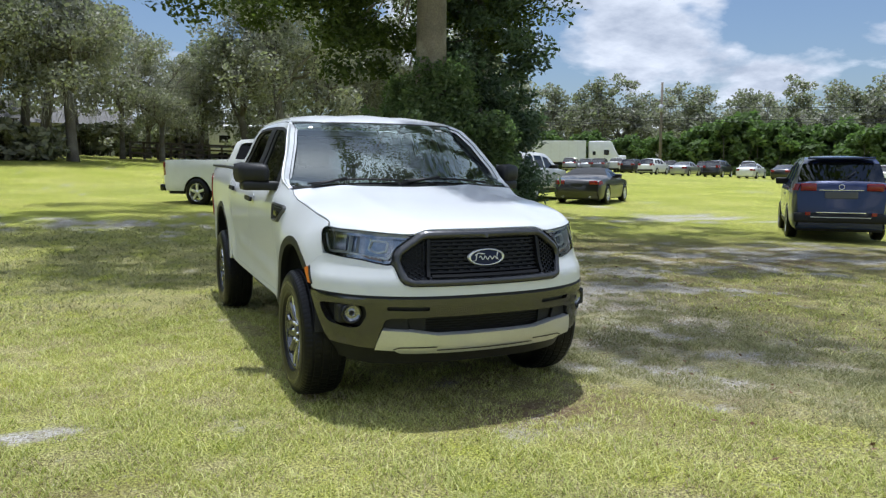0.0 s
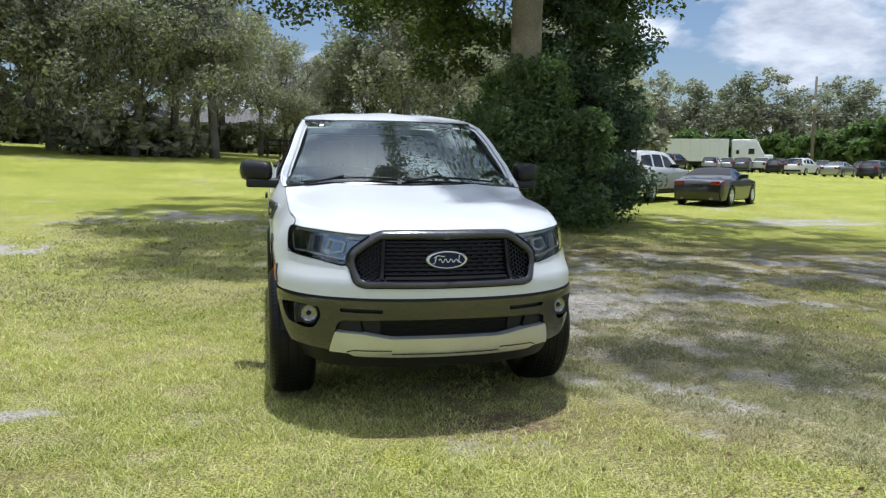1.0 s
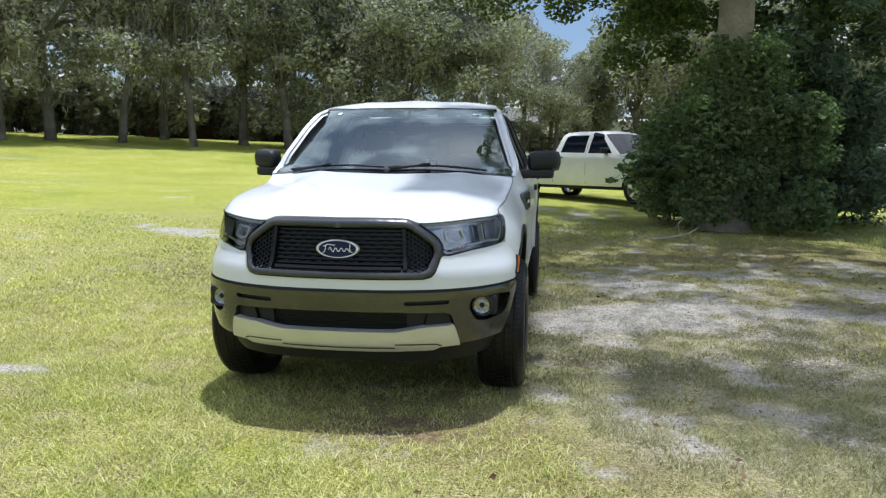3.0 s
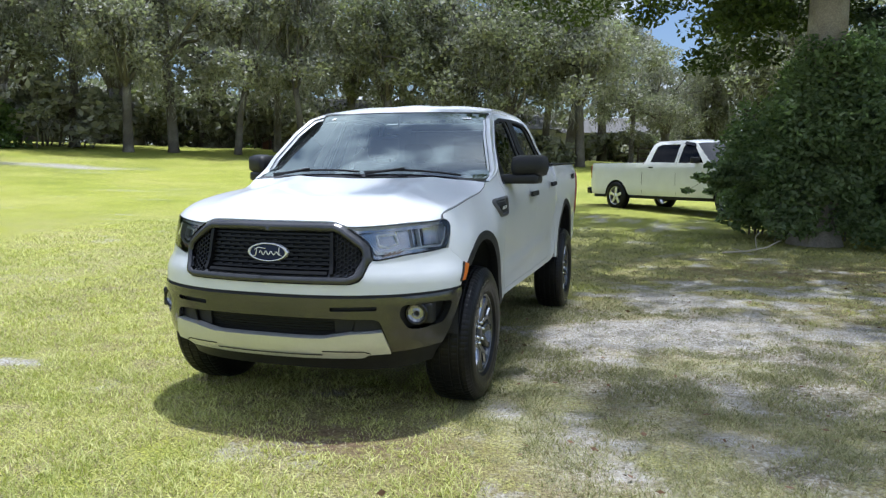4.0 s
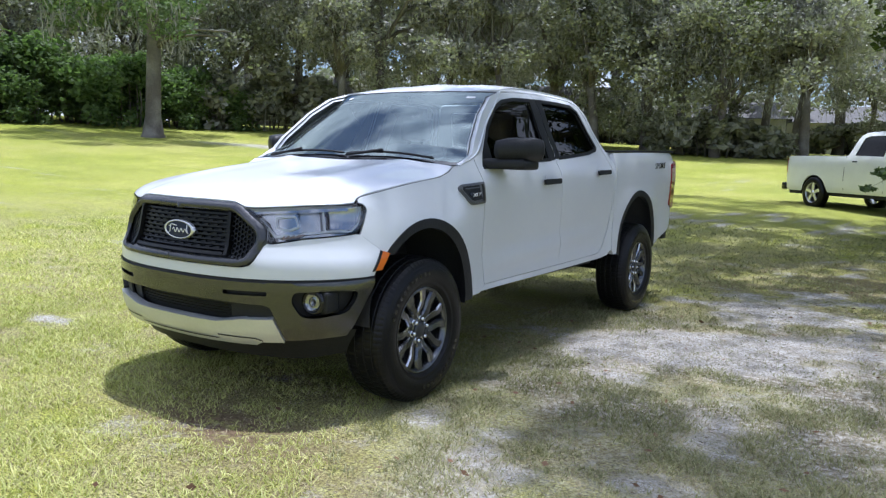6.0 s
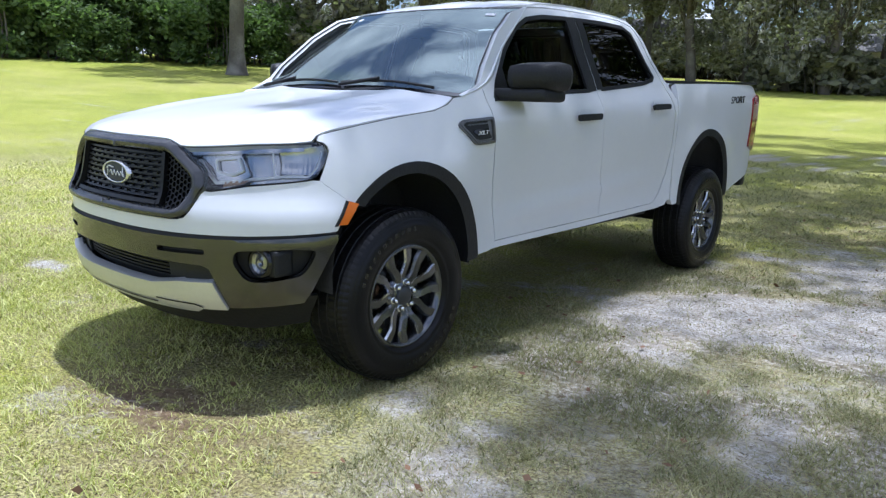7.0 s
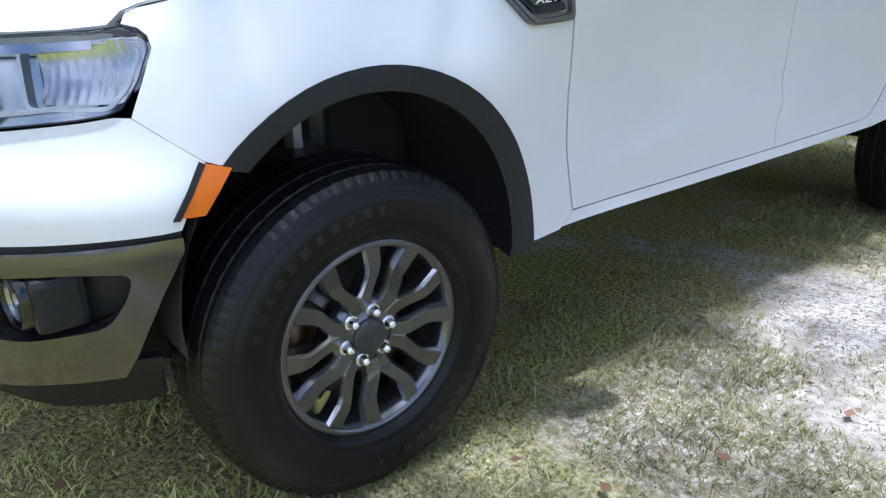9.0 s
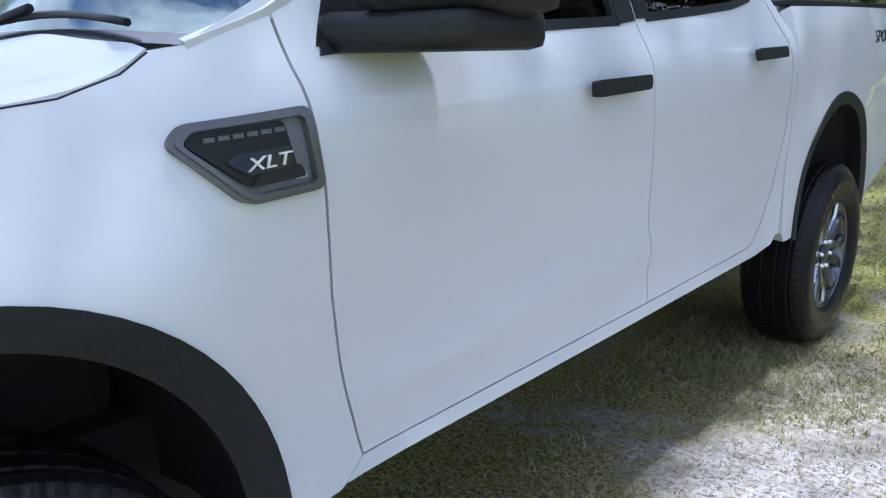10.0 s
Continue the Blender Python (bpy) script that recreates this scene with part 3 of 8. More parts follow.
def grid_lines(fine0, fine1, step, far):
    a = list(np.arange(fine0, fine1 + 1e-6, step))
    s, p = step, a[-1]
    while p < far:
        s *= 1.09
        p += s
        a.append(p)
    s, p, b = step, a[0], []
    while p > -far:
        s *= 1.09
        p -= s
        b.append(p)
    return np.array(b[::-1] + a)


def ground_material():
    m = bpy.data.materials.new("lawn_and_sand")
    m.use_nodes = True
    nt = m.node_tree
    b = nt.nodes["Principled BSDF"]
    b.inputs["Roughness"].default_value = 0.95
    b.inputs["Specular IOR Level"].default_value = 0.15
    tc = nt.nodes.new("ShaderNodeTexCoord")

    def nz(scale, detail=5, rough=0.6):
        n = nt.nodes.new("ShaderNodeTexNoise")
        n.inputs["Scale"].default_value, n.inputs["Detail"].default_value, n.inputs["Roughness"].default_value = scale, detail, rough
        nt.links.new(tc.outputs["Object"], n.inputs["Vector"])
        return n.outputs["Fac"]

    def rampc(fac, stops):
        r = nt.nodes.new("ShaderNodeValToRGB")
        while len(r.color_ramp.elements) < len(stops):
            r.color_ramp.elements.new(0.5)
        for e, (p, c) in zip(r.color_ramp.elements, stops):
            e.position, e.color = p, (*c, 1)
        nt.links.new(fac, r.inputs[0])
        return r.outputs[0]

    def mix(fac, a, c, mode="MIX"):
        x = nt.nodes.new("ShaderNodeMix")
        x.data_type, x.blend_type = "RGBA", mode
        if isinstance(fac, float):
            x.inputs[0].default_value = fac
        else:
            nt.links.new(fac, x.inputs[0])
        nt.links.new(a, x.inputs[6])
        nt.links.new(c, x.inputs[7])
        return x.outputs[2]

    lawn = rampc(nz(0.35, 6), [(0.3, (0.232, 0.272, 0.032)), (0.5, (0.315, 0.338, 0.05)), (0.72, (0.40, 0.388, 0.095))])
    straw = rampc(nz(1.7, 6), [(0.32, (0.0, 0.0, 0.0)), (0.58, (1, 1, 1))])
    dry = rampc(nz(40, 4), [(0.3, (0.24, 0.20, 0.09)), (0.7, (0.52, 0.475, 0.25))])
    wear = nt.nodes.new("ShaderNodeAttribute")
    wear.attribute_name = "worn"
    worn = nt.nodes.new("ShaderNodeMix")
    worn.data_type, worn.blend_type = "RGBA", "MULTIPLY"
    worn.inputs[0].default_value = 1.0
    nt.links.new(straw, worn.inputs[6])
    nt.links.new(wear.outputs["Color"], worn.inputs[7])
    grass = mix(worn.outputs[2], lawn, mix(0.7, lawn, dry))
    # speckle of bright blades, with the shade in the gaps painted dark
    blades = rampc(nz(70, 6, 0.75), [(0.39, (0.1, 0.1, 0.1)), (0.61, (1.75, 1.75, 1.75))])
    grass = mix(1.0, grass, blades, "MULTIPLY")
    # ground near the truck scaled down a little, as painted shade under the blades
    under = nt.nodes.new("ShaderNodeMapRange")
    under.inputs["To Min"].default_value, under.inputs["To Max"].default_value = 1.0, 0.92
    nt.links.new(wear.outputs["Fac"], under.inputs["Value"])
    root_shade = nt.nodes.new("ShaderNodeVectorMath")
    root_shade.operation = "SCALE"
    nt.links.new(grass, root_shade.inputs[0])
    nt.links.new(under.outputs[0], root_shade.inputs["Scale"])
    grass = root_shade.outputs[0]
    sand = rampc(nz(9, 7, 0.7), [(0.3, (0.25, 0.22, 0.18)), (0.44, (0.44, 0.415, 0.37)), (0.62, (0.565, 0.545, 0.505))])
    litter = rampc(nz(52, 6, 0.85), [(0.48, (0, 0, 0)), (0.58, (1, 1, 1))])
    crumbs = rampc(nz(20, 3), [(0.4, (0.10, 0.08, 0.05)), (0.6, (0.2, 0.17, 0.11))])
    sand = mix(litter, sand, crumbs)
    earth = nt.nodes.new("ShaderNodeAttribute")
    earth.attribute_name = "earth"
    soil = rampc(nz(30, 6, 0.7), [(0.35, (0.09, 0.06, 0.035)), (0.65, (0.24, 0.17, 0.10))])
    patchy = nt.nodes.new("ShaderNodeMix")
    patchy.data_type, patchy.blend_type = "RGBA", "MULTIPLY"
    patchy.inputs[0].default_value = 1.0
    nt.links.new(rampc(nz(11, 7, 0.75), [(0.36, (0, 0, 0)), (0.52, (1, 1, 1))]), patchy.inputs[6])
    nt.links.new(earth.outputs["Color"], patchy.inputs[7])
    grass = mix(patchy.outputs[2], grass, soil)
    # dead thatch and pale soil showing between thin blades
    thin = nt.nodes.new("ShaderNodeAttribute")
    thin.attribute_name = "trodden"
    thatch = rampc(nz(26, 8, 0.8), [(0.35, (0.10, 0.084, 0.05)), (0.48, (0.27, 0.235, 0.165)), (0.585, (0.60, 0.56, 0.49))])
    grass = mix(thin.outputs["Fac"], grass, thatch)
    at = nt.nodes.new("ShaderNodeAttribute")
    at.attribute_name = "bare"
    edge = nt.nodes.new("ShaderNodeMath")
    edge.operation = "MULTIPLY_ADD"
    ns = nt.nodes.new("ShaderNodeMath")
    ns.operation = "SUBTRACT"
    nt.links.new(nz(15, 9, 0.82), ns.inputs[0])
    ns.inputs[1].default_value = 0.5
    nt.links.new(ns.outputs[0], edge.inputs[0])
    edge.inputs[1].default_value = 3.4
    nt.links.new(at.outputs["Fac"], edge.inputs[2])
    fac = nt.nodes.new("ShaderNodeMapRange")
    fac.inputs["From Min"].default_value, fac.inputs["From Max"].default_value = 0.15, 0.95
    nt.links.new(edge.outputs[0], fac.inputs["Value"])
    nt.links.new(mix(fac.outputs[0], grass, sand), b.inputs["Base Color"])
    bp = nt.nodes.new("ShaderNodeBump")
    bp.inputs["Strength"].default_value, bp.inputs["Distance"].default_value = 0.7, 0.03
    nt.links.new(nz(60, 5, 0.7), bp.inputs["Height"])
    nt.links.new(bp.outputs[0], b.inputs["Normal"])
    return m


gx, gy = grid_lines(-4.0, 5.0, 0.09, 2500), grid_lines(-3.0, 7.0, 0.09, 2500)
GX, GY = np.meshgrid(gx, gy)
GZ = ground_z(GX, GY)
nx, ny = len(gx), len(gy)
idx = np.arange(nx * ny).reshape(ny, nx)
quads = np.stack([idx[:-1, :-1], idx[:-1, 1:], idx[1:, 1:], idx[1:, :-1]], -1).reshape(-1, 4)
gme = bpy.data.meshes.new("ground")
gme.from_pydata(np.stack([GX.ravel(), GY.ravel(), GZ.ravel()], 1).tolist(), [], quads.tolist())
gme.polygons.foreach_set("use_smooth", [True] * len(gme.polygons))
gme.attributes.new("bare", "FLOAT", "POINT").data.foreach_set("value", sand_at(GX.ravel(), GY.ravel()).astype(np.float32))
gme.attributes.new("trodden", "FLOAT", "POINT").data.foreach_set("value", trodden(GX.ravel(), GY.ravel()).astype(np.float32))
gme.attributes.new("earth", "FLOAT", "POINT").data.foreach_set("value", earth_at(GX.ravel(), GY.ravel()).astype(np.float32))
dist_truck = np.hypot(GX.ravel(), GY.ravel() - 1.5)
gme.attributes.new("worn", "FLOAT", "POINT").data.foreach_set("value", (1 - 0.85 * sstep(4, 14, dist_truck) * (0.6 + 0.8 * fbm(GX.ravel() * 0.12, GY.ravel() * 0.12, 77))).clip(0, 1).astype(np.float32))
gme.materials.append(ground_material())
ground = tagged(new("ground", gme), "mown lawn with patches of pale bare sand", "ground", kind="structure")


def blades(name, seed, region, per_m2, height, width, mat, label, bare_limit=0.55, keep=None, tufty=0.4):
    """Short grass blades, each a bent two-piece strip."""
    r = np.random.RandomState(seed)
    x0, x1, y0, y1 = region
    n = int((x1 - x0) * (y1 - y0) * per_m2)
    x, y = r.uniform(x0, x1, n), r.uniform(y0, y1, n)
    bare = np.clip(sand_at(x, y) + 0.75 * earth_at(x, y), 0, 1)
    tuft = np.clip(0.5 + 1.25 * (fbm(x * 6, y * 6, seed + 9, 3) - 0.5) + tufty * (fbm(x * 2.6, y * 2.6, seed + 19, 3) - 0.5), 0, 1)
    ok = (bare < bare_limit * (0.4 + 1.2 * r.rand(n)) + 0.9 * (r.rand(n) < 0.12)) & (tuft > 0.22 + 0.30 * r.rand(n))
    fade = np.minimum(np.minimum(x - x0, x1 - x), np.minimum(y - y0, y1 - y)) / 1.2
    ok &= r.rand(n) < 0.25 + fade
    if keep is not None:
        ok &= keep(x, y)
    x, y, bare, tuft = x[ok], y[ok], bare[ok], tuft[ok]
    n = len(x)
    z = ground_z(x, y)
    a = r.uniform(0, 2 * np.pi, n)
    h = height * (0.45 + 0.8 * r.rand(n)) * (0.40 + 1.2 * tuft) * (1 - 0.5 * bare)
    w = width * (0.6 + 0.8 * r.rand(n))
    lean = r.uniform(0.5, 2.3, n)
    la = r.uniform(0, 2 * np.pi, n)
    cx, cy = np.cos(a) * w / 2, np.sin(a) * w / 2
    lx, ly = np.cos(la) * h * lean, np.sin(la) * h * lean
    v = np.zeros((n, 5, 3))
    v[:, 0] = np.stack([x - cx, y - cy, z - 0.004], 1)
    v[:, 1] = np.stack([x + cx, y + cy, z - 0.004], 1)
    v[:, 2] = np.stack([x + cx * 0.8 + lx * 0.4, y + cy * 0.8 + ly * 0.4, z + h * 0.62], 1)
    v[:, 3] = np.stack([x - cx * 0.8 + lx * 0.4, y - cy * 0.8 + ly * 0.4, z + h * 0.62], 1)
    v[:, 4] = np.stack([x + lx, y + ly, z + h * 0.95], 1)
    me = bpy.data.meshes.new(name)
    base = np.arange(n)[:, None] * 5
    me.vertices.add(n * 5)
    me.vertices.foreach_set("co", v.ravel())
    loops = np.concatenate([base + [0, 1, 2, 3], base + [3, 2, 4]], 1).ravel()
    me.loops.add(n * 7)
    me.loops.foreach_set("vertex_index", loops.astype(np.int32))
    me.polygons.add(n * 2)
    starts = (np.arange(n)[:, None] * 7 + [0, 4]).ravel()
    me.polygons.foreach_set("loop_start", starts.astype(np.int32))
    me.update(calc_edges=True)
    me.materials.append(mat)
    return tagged(new(name, me), label, "grass", kind="stuff")


GRASS = leaf_material("lawn_blades", (0.21, 0.258, 0.035), (0.81, 0.765, 0.34), 0.5, 0.3, (1.0, 1.15, 0.5))


def near_lawn(x, y):
    return ~((np.abs(x) < 0.35) & (y > 0.2) & (y < 3.8))


# duller copy of the lawn blades, with the tree's shade mixed into its colour
OLIVE = leaf_material("shaded_lawn_blades", (0.135, 0.145, 0.055), (0.50, 0.475, 0.27), 0.55, 0.3, (1.0, 1.1, 0.6))
DRY = leaf_material("dry_blades", (0.20, 0.15, 0.08), (0.56, 0.48, 0.30), 0.7, 0.2, (1.0, 1.0, 0.8))


def lawn_side(x, y):
    """Sunny lawn on one side of a slanting line, worn ground under the tree on the other."""
    edge = 0.5 * (fbm(x * 2, y * 2, 3) - 0.5)
    return x < 1.22 - 0.5 * (y + 1.2) + edge


def front_lawn(x, y):
    return (x > -2.9) & (x < 1.9) & (y > -2.7) & (y < 3.0)


blades("grass", 1, (-4.4, 1.8, -3.4, 3.4), 1700, 0.030, 0.0056, GRASS, "short green and straw-coloured lawn grass", keep=lambda x, y: near_lawn(x, y) & lawn_side(x, y) & ~front_lawn(x, y))
blades("grass", 6, (-3.4, 2.2, -3.2, 3.4), 4800, 0.029, 0.0046, GRASS, "short green and straw-coloured lawn grass", bare_limit=0.75, keep=lambda x, y: near_lawn(x, y) & lawn_side(x, y) & front_lawn(x, y))
blades("grass", 8, (0.0, 3.9, -2.4, 3.6), 6600, 0.030, 0.0040, OLIVE, "dull olive grass thinning out over sand", bare_limit=0.60, tufty=1.1, keep=lambda x, y: near_lawn(x, y) & ~lawn_side(x, y))
blades("dry_grass", 7, (-4.4, 4.4, -3.4, 4.4), 1700, 0.020, 0.0036, DRY, "dead straw-coloured grass lying on the lawn", bare_limit=0.9, keep=near_lawn)
blades("grass", 2, (-7.5, -2.6, -3.0, 8.0), 700, 0.034, 0.009, GRASS, "short green and straw-coloured lawn grass")
blades("grass", 3, (-4.5, 7.0, 2.2, 11.0), 520, 0.034, 0.010, OLIVE, "short grass round bare sand in the shade of a tree", keep=near_lawn)
blades("grass", 4, (3.0, 8.0, -3.0, 4.2), 520, 0.034, 0.009, GRASS, "short grass round bare sand in the shade of a tree")


# ---- the white pickup ----
# plan line of the body at bumper height, from the middle of the nose round the corner and back along the flank
PLAN = [(-0.15, -0.882), (0, -0.885), (0.15, -0.882), (0.3, -0.864), (0.45, -0.828), (0.58, -0.77), (0.69, -0.695), (0.78, -0.595), (0.845, -0.48),
        (0.88, -0.37), (0.895, -0.25), (0.9, -0.1), (0.902, 0.3), (0.902, 1.5), (0.902, 3.0), (0.897, 3.7), (0.878, 4.1), (0.845, 4.32), (0.80, 4.42)]


def plan_table():
    xs, ys = [], []
    p = np.array(PLAN)
    for i in range(1, len(p) - 1):
        p0, p1, p2, p3 = p[i - 1], p[i], p[i + 1], p[min(i + 2, len(p) - 1)]
        d1, d2, d3 = (np.linalg.norm(b - a) ** 0.5 for a, b in ((p0, p1), (p1, p2), (p2, p3 if i + 2 < len(p) else p2 + (p2 - p1))))
        m1 = ((p1 - p0) / d1 - (p2 - p0) / (d1 + d2) + (p2 - p1) / d2) * d2
        q3 = p3 if i + 2 < len(p) else p2 + (p2 - p1)
        m2 = ((p2 - p1) / d2 - (q3 - p1) / (d2 + d3) + (q3 - p2) / d3) * d2
        for t in np.linspace(0, 1, 24, endpoint=False):
            q = (2 * t**3 - 3 * t**2 + 1) * p1 + (t**3 - 2 * t**2 + t) * m1 + (-2 * t**3 + 3 * t**2) * p2 + (t**3 - t**2) * m2
            xs.append(q[0]), ys.append(q[1])
    xs, ys = np.array(xs + [p[-1][0]]), np.array(ys + [p[-1][1]])
    s = np.concatenate([[0], np.cumsum(np.hypot(np.diff(xs), np.diff(ys)))])
    s = s - np.interp(-0.1, ys[len(ys) // 3:], s[len(ys) // 3:]) - 0.1
    tx, ty = np.gradient(xs, s), np.gradient(ys, s)
    ln = np.hypot(tx, ty)
    return s, xs, ys, ty / ln, -tx / ln


PS, PX, PY, PNX, PNY = plan_table()
S0 = float(PS[0])


def sx(x):
    """Where along the plan line the half-width x is reached at the nose."""
    i = int(np.argmax(PX >= 0.893))
    return float(np.interp(x, PX[:i], PS[:i]))


nose_in = pchip([0.25, 0.36, 0.42, 0.5, 0.6, 0.68, 0.70, 0.74, 0.785, 0.81, 0.84, 0.86, 0.92, 1.0, 1.05, 1.09], [0.14, 0.085, 0.04, 0.018, 0.006, 0.0, 0.005, 0.006, 0.010, 0.022, 0.037, 0.043, 0.054, 0.068, 0.08, 0.11])
cab_w = pchip([0.34, 0.40, 0.44, 0.50, 0.58, 0.70, 0.82, 0.95, 1.06, 1.12, 1.17, 1.21, 1.25, 1.30, 1.50, 1.66, 1.72, 1.765, 1.79],
              [0.79, 0.845, 0.862, 0.874, 0.868, 0.866, 0.877, 0.890, 0.897, 0.896, 0.887, 0.868, 0.845, 0.826, 0.748, 0.684, 0.648, 0.59, 0.52])
bed_w = pchip([0.34, 0.40, 0.46, 0.56, 0.75, 0.95, 1.10, 1.20, 1.27, 1.31, 1.345, 1.36], [0.82, 0.855, 0.872, 0.876, 0.878, 0.888, 0.893, 0.888, 0.875, 0.862, 0.845, 0.82])
seam_z = pchip([-0.8, -0.46, -0.2, 0.0, 0.25, 0.36, 0.5, 0.7], [1.03, 1.075, 1.125, 1.154, 1.184, 1.225, 1.262, 1.28])
fend_low = pchip([0.34, 0.42, 0.5, 0.62, 0.8, 1.0, 1.2], [0.82, 0.86, 0.874, 0.872, 0.878, 0.886, 0.886])


def flank(s, z):
    """Half-width of the body side at s (metres behind the front axle) and height z."""
    rake = 0.028 * (s - 0.5) * (1 - sstep(1.3, 1.55, z))
    cab = cab_w(z - rake)
    bed = bed_w(z - 0.028 * (s - 0.5) * 0.6)
    zt = seam_z(s)
    k = np.clip((z - (zt - 0.34)) / 0.34, 0, 1.25)
    fen = np.minimum(fend_low(z), 0.888) - 0.088 * k**2.3
    w = fen + (cab - fen) * sstep(0.3, 0.62, s)
    w = w + (bed - w) * sstep(2.5, 2.7, s)
    # swell over the wheels
    for cy, cz, r in ((0.03, 0.53, 0.43), (3.18, 0.60, 0.455)):
        d = np.hypot(s - cy, np.maximum(z, cz) - cz)
        w = w + 0.018 * np.exp(-(((d - r) / 0.13) ** 2)) * (1 - sstep(0.95, 1.15, z))
    # pressed line low on the doors
    w = w + 0.013 * np.exp(-(((z - 0.69 - 0.07 * (s - 1.2)) / 0.042) ** 2)) * sstep(0.5, 0.9, s) * (1 - sstep(2.1, 2.5, s))
    return w


def shell(s, z):
    """Body surface: nose, corner and flank as one."""
    s, z = np.asarray(s, float), np.asarray(z, float)
    ss = np.clip(s, S0 - 0.02, None)
    bx, by = np.interp(ss, PS, PX), np.interp(ss, PS, PY)
    nx_, ny_ = np.interp(ss, PS, PNX), np.interp(ss, PS, PNY)
    bx = np.where(s < S0, bx - (S0 - s), bx)
    by = np.where(s > PS[-1], by + s - PS[-1], by)
    wf = 1 - sstep(-0.52, -0.2, s)
    d_side = 0.902 - flank(np.maximum(s, -0.35), z)
    d = nose_in(z) * wf + d_side * (1 - wf)
    return np.stack([bx - nx_ * d, by - ny_ * d, z], -1)


def arch_line(cy, cz, r, y0, y1, zlow, n=22):
    """The wheel opening's line from its front foot to its rear foot."""
    pts = [(cy - r, zlow)] + [(cy - r * math.cos(a), cz + r * math.sin(a)) for a in np.linspace(0, math.pi, n)] + [(cy + r, zlow)]
    return pts


def shrink(poly, d):
    """A polygon moved inwards by d."""
    c = np.array(poly, float)
    n = len(c)
    area = 0.5 * sum(c[i - 1][0] * c[i][1] - c[i][0] * c[i - 1][1] for i in range(n))
    out = []
    for i in range(n):
        a, b = c[i] - c[i - 1], c[(i + 1) % n] - c[i]
        na = np.array([-a[1], a[0]]) / (np.hypot(*a) + 1e-9)
        nb = np.array([-b[1], b[0]]) / (np.hypot(*b) + 1e-9)
        m = na + nb
        m = m / (np.hypot(*m) + 1e-9)
        k = min(1 / max(0.4, float(m @ na)), 2.0)
        out.append(tuple(c[i] + m * d * k * (1 if area > 0 else -1)))
    return out


truck = root("pickup_truck", "white crew-cab pickup truck with grey bumper parked on grass", "pickup truck")
SIDES = ((False, "driver"), (True, "passenger"))

# hood: a patch between the lamp and grille line, the fender seams and the cowl
SEAM = [(-0.445, 1.066), (-0.43, 1.079), (-0.40, 1.09), (-0.2, 1.123), (0.0, 1.152), (0.25, 1.181), (0.33, 1.208), (0.372, 1.236)]
LIP = [(sx(x), z) for x, z in ((0, 1.054), (0.20, 1.055), (0.345, 1.053), (0.385, 1.043), (0.412, 1.032), (0.45, 1.030), (0.55, 1.035), (0.65, 1.043), (0.72, 1.049))] + [(-0.50, 1.056), (-0.46, 1.061)]
lip3 = np.array([shell(a_, b_) for a_, b_ in LIP])
seam3 = np.array([shell(a_, b_ + 0.003) for a_, b_ in SEAM])
lip3 = np.concatenate([lip3, seam3[:1]])
lip_a = lip3[:, 0] / seam3[0][0]
seam_b = (seam3[:, 1] - seam3[0][1]) / (seam3[-1][1] - seam3[0][1])
f_lip_y, f_lip_z = pchip(lip_a, lip3[:, 1]), pchip(lip_a, lip3[:, 2])
f_seam_x, f_seam_z = pchip(seam_b, seam3[:, 0]), pchip(seam_b, seam3[:, 2])
f_rear_y = pchip([0, 0.3, 0.55, 0.8, 1.0], [0.335, 0.34, 0.36, 0.41, seam3[-1][1]])
f_mid_z = pchip([0, 0.015, 0.05, 0.10, 0.2, 0.46, 0.72, 1.0], [1.054, 1.070, 1.084, 1.099, 1.122, 1.174, 1.216, 1.262])


def hood_top(a, b):
    a, b = np.asarray(a, float), np.asarray(b, float)
    aa = np.clip(np.abs(a), 0, 1.0)
    bb = np.clip(b, 0, 1)
    x = a * f_seam_x(bb)
    y = f_lip_y(aa) * (1 - b) + f_rear_y(aa) * b
    zs, zc = f_seam_z(bb), f_mid_z(bb)
    across = 1 - aa**3.4
    z = zs + (zc - zs) * across
    z0 = seam3[0][2] + (1.054 - seam3[0][2]) * across
    z = z + (f_lip_z(aa) - z0) * np.exp(-bb * 9)
    z = z + 0.010 * np.exp(-(((aa - 0.58) / 0.10) ** 2)) * sstep(0.02, 0.4, bb) - 0.008 * np.exp(-((aa / 0.28) ** 2)) * sstep(0.2, 0.8, bb)
    return np.stack([x, y, z], -1)


part("hood", sheet([(-0.998, 0.0), (0.998, 0.0), (0.998, 1.0), (-0.998, 1.0)], hood_top, step=0.035, depth=0.03, out=(0, 0, 1)), M["paint"], truck)

# dark shut line between hood and fenders
for sg in (1, -1):
    bm = bmesh.new()
    tube(bm, [((p[0] + 0.001) * sg, p[1], p[2] - 0.004) for p in (shell(a_, b_ + 0.0015) for a_, b_ in zip(*[np.interp(np.linspace(0, 7, 36), range(8), col) for col in zip(*SEAM)]))], 0.0022, 6)
    part("hood_seam", bm, M["gap"], truck)

# cowl under the wipers
bm = bmesh.new()
sheet([(-0.97, 0.99), (0.97, 0.99), (0.97, 1.16), (0.6, 1.2), (-0.6, 1.2), (-0.97, 1.16)], lambda a, b: hood_top(a, b) - np.array([0, 0, 0.024]), step=0.06, depth=0.02, out=(0, 0, 1), bm=bm)
part("cowl", bm, M["plastic"], truck, "black plastic cowl")

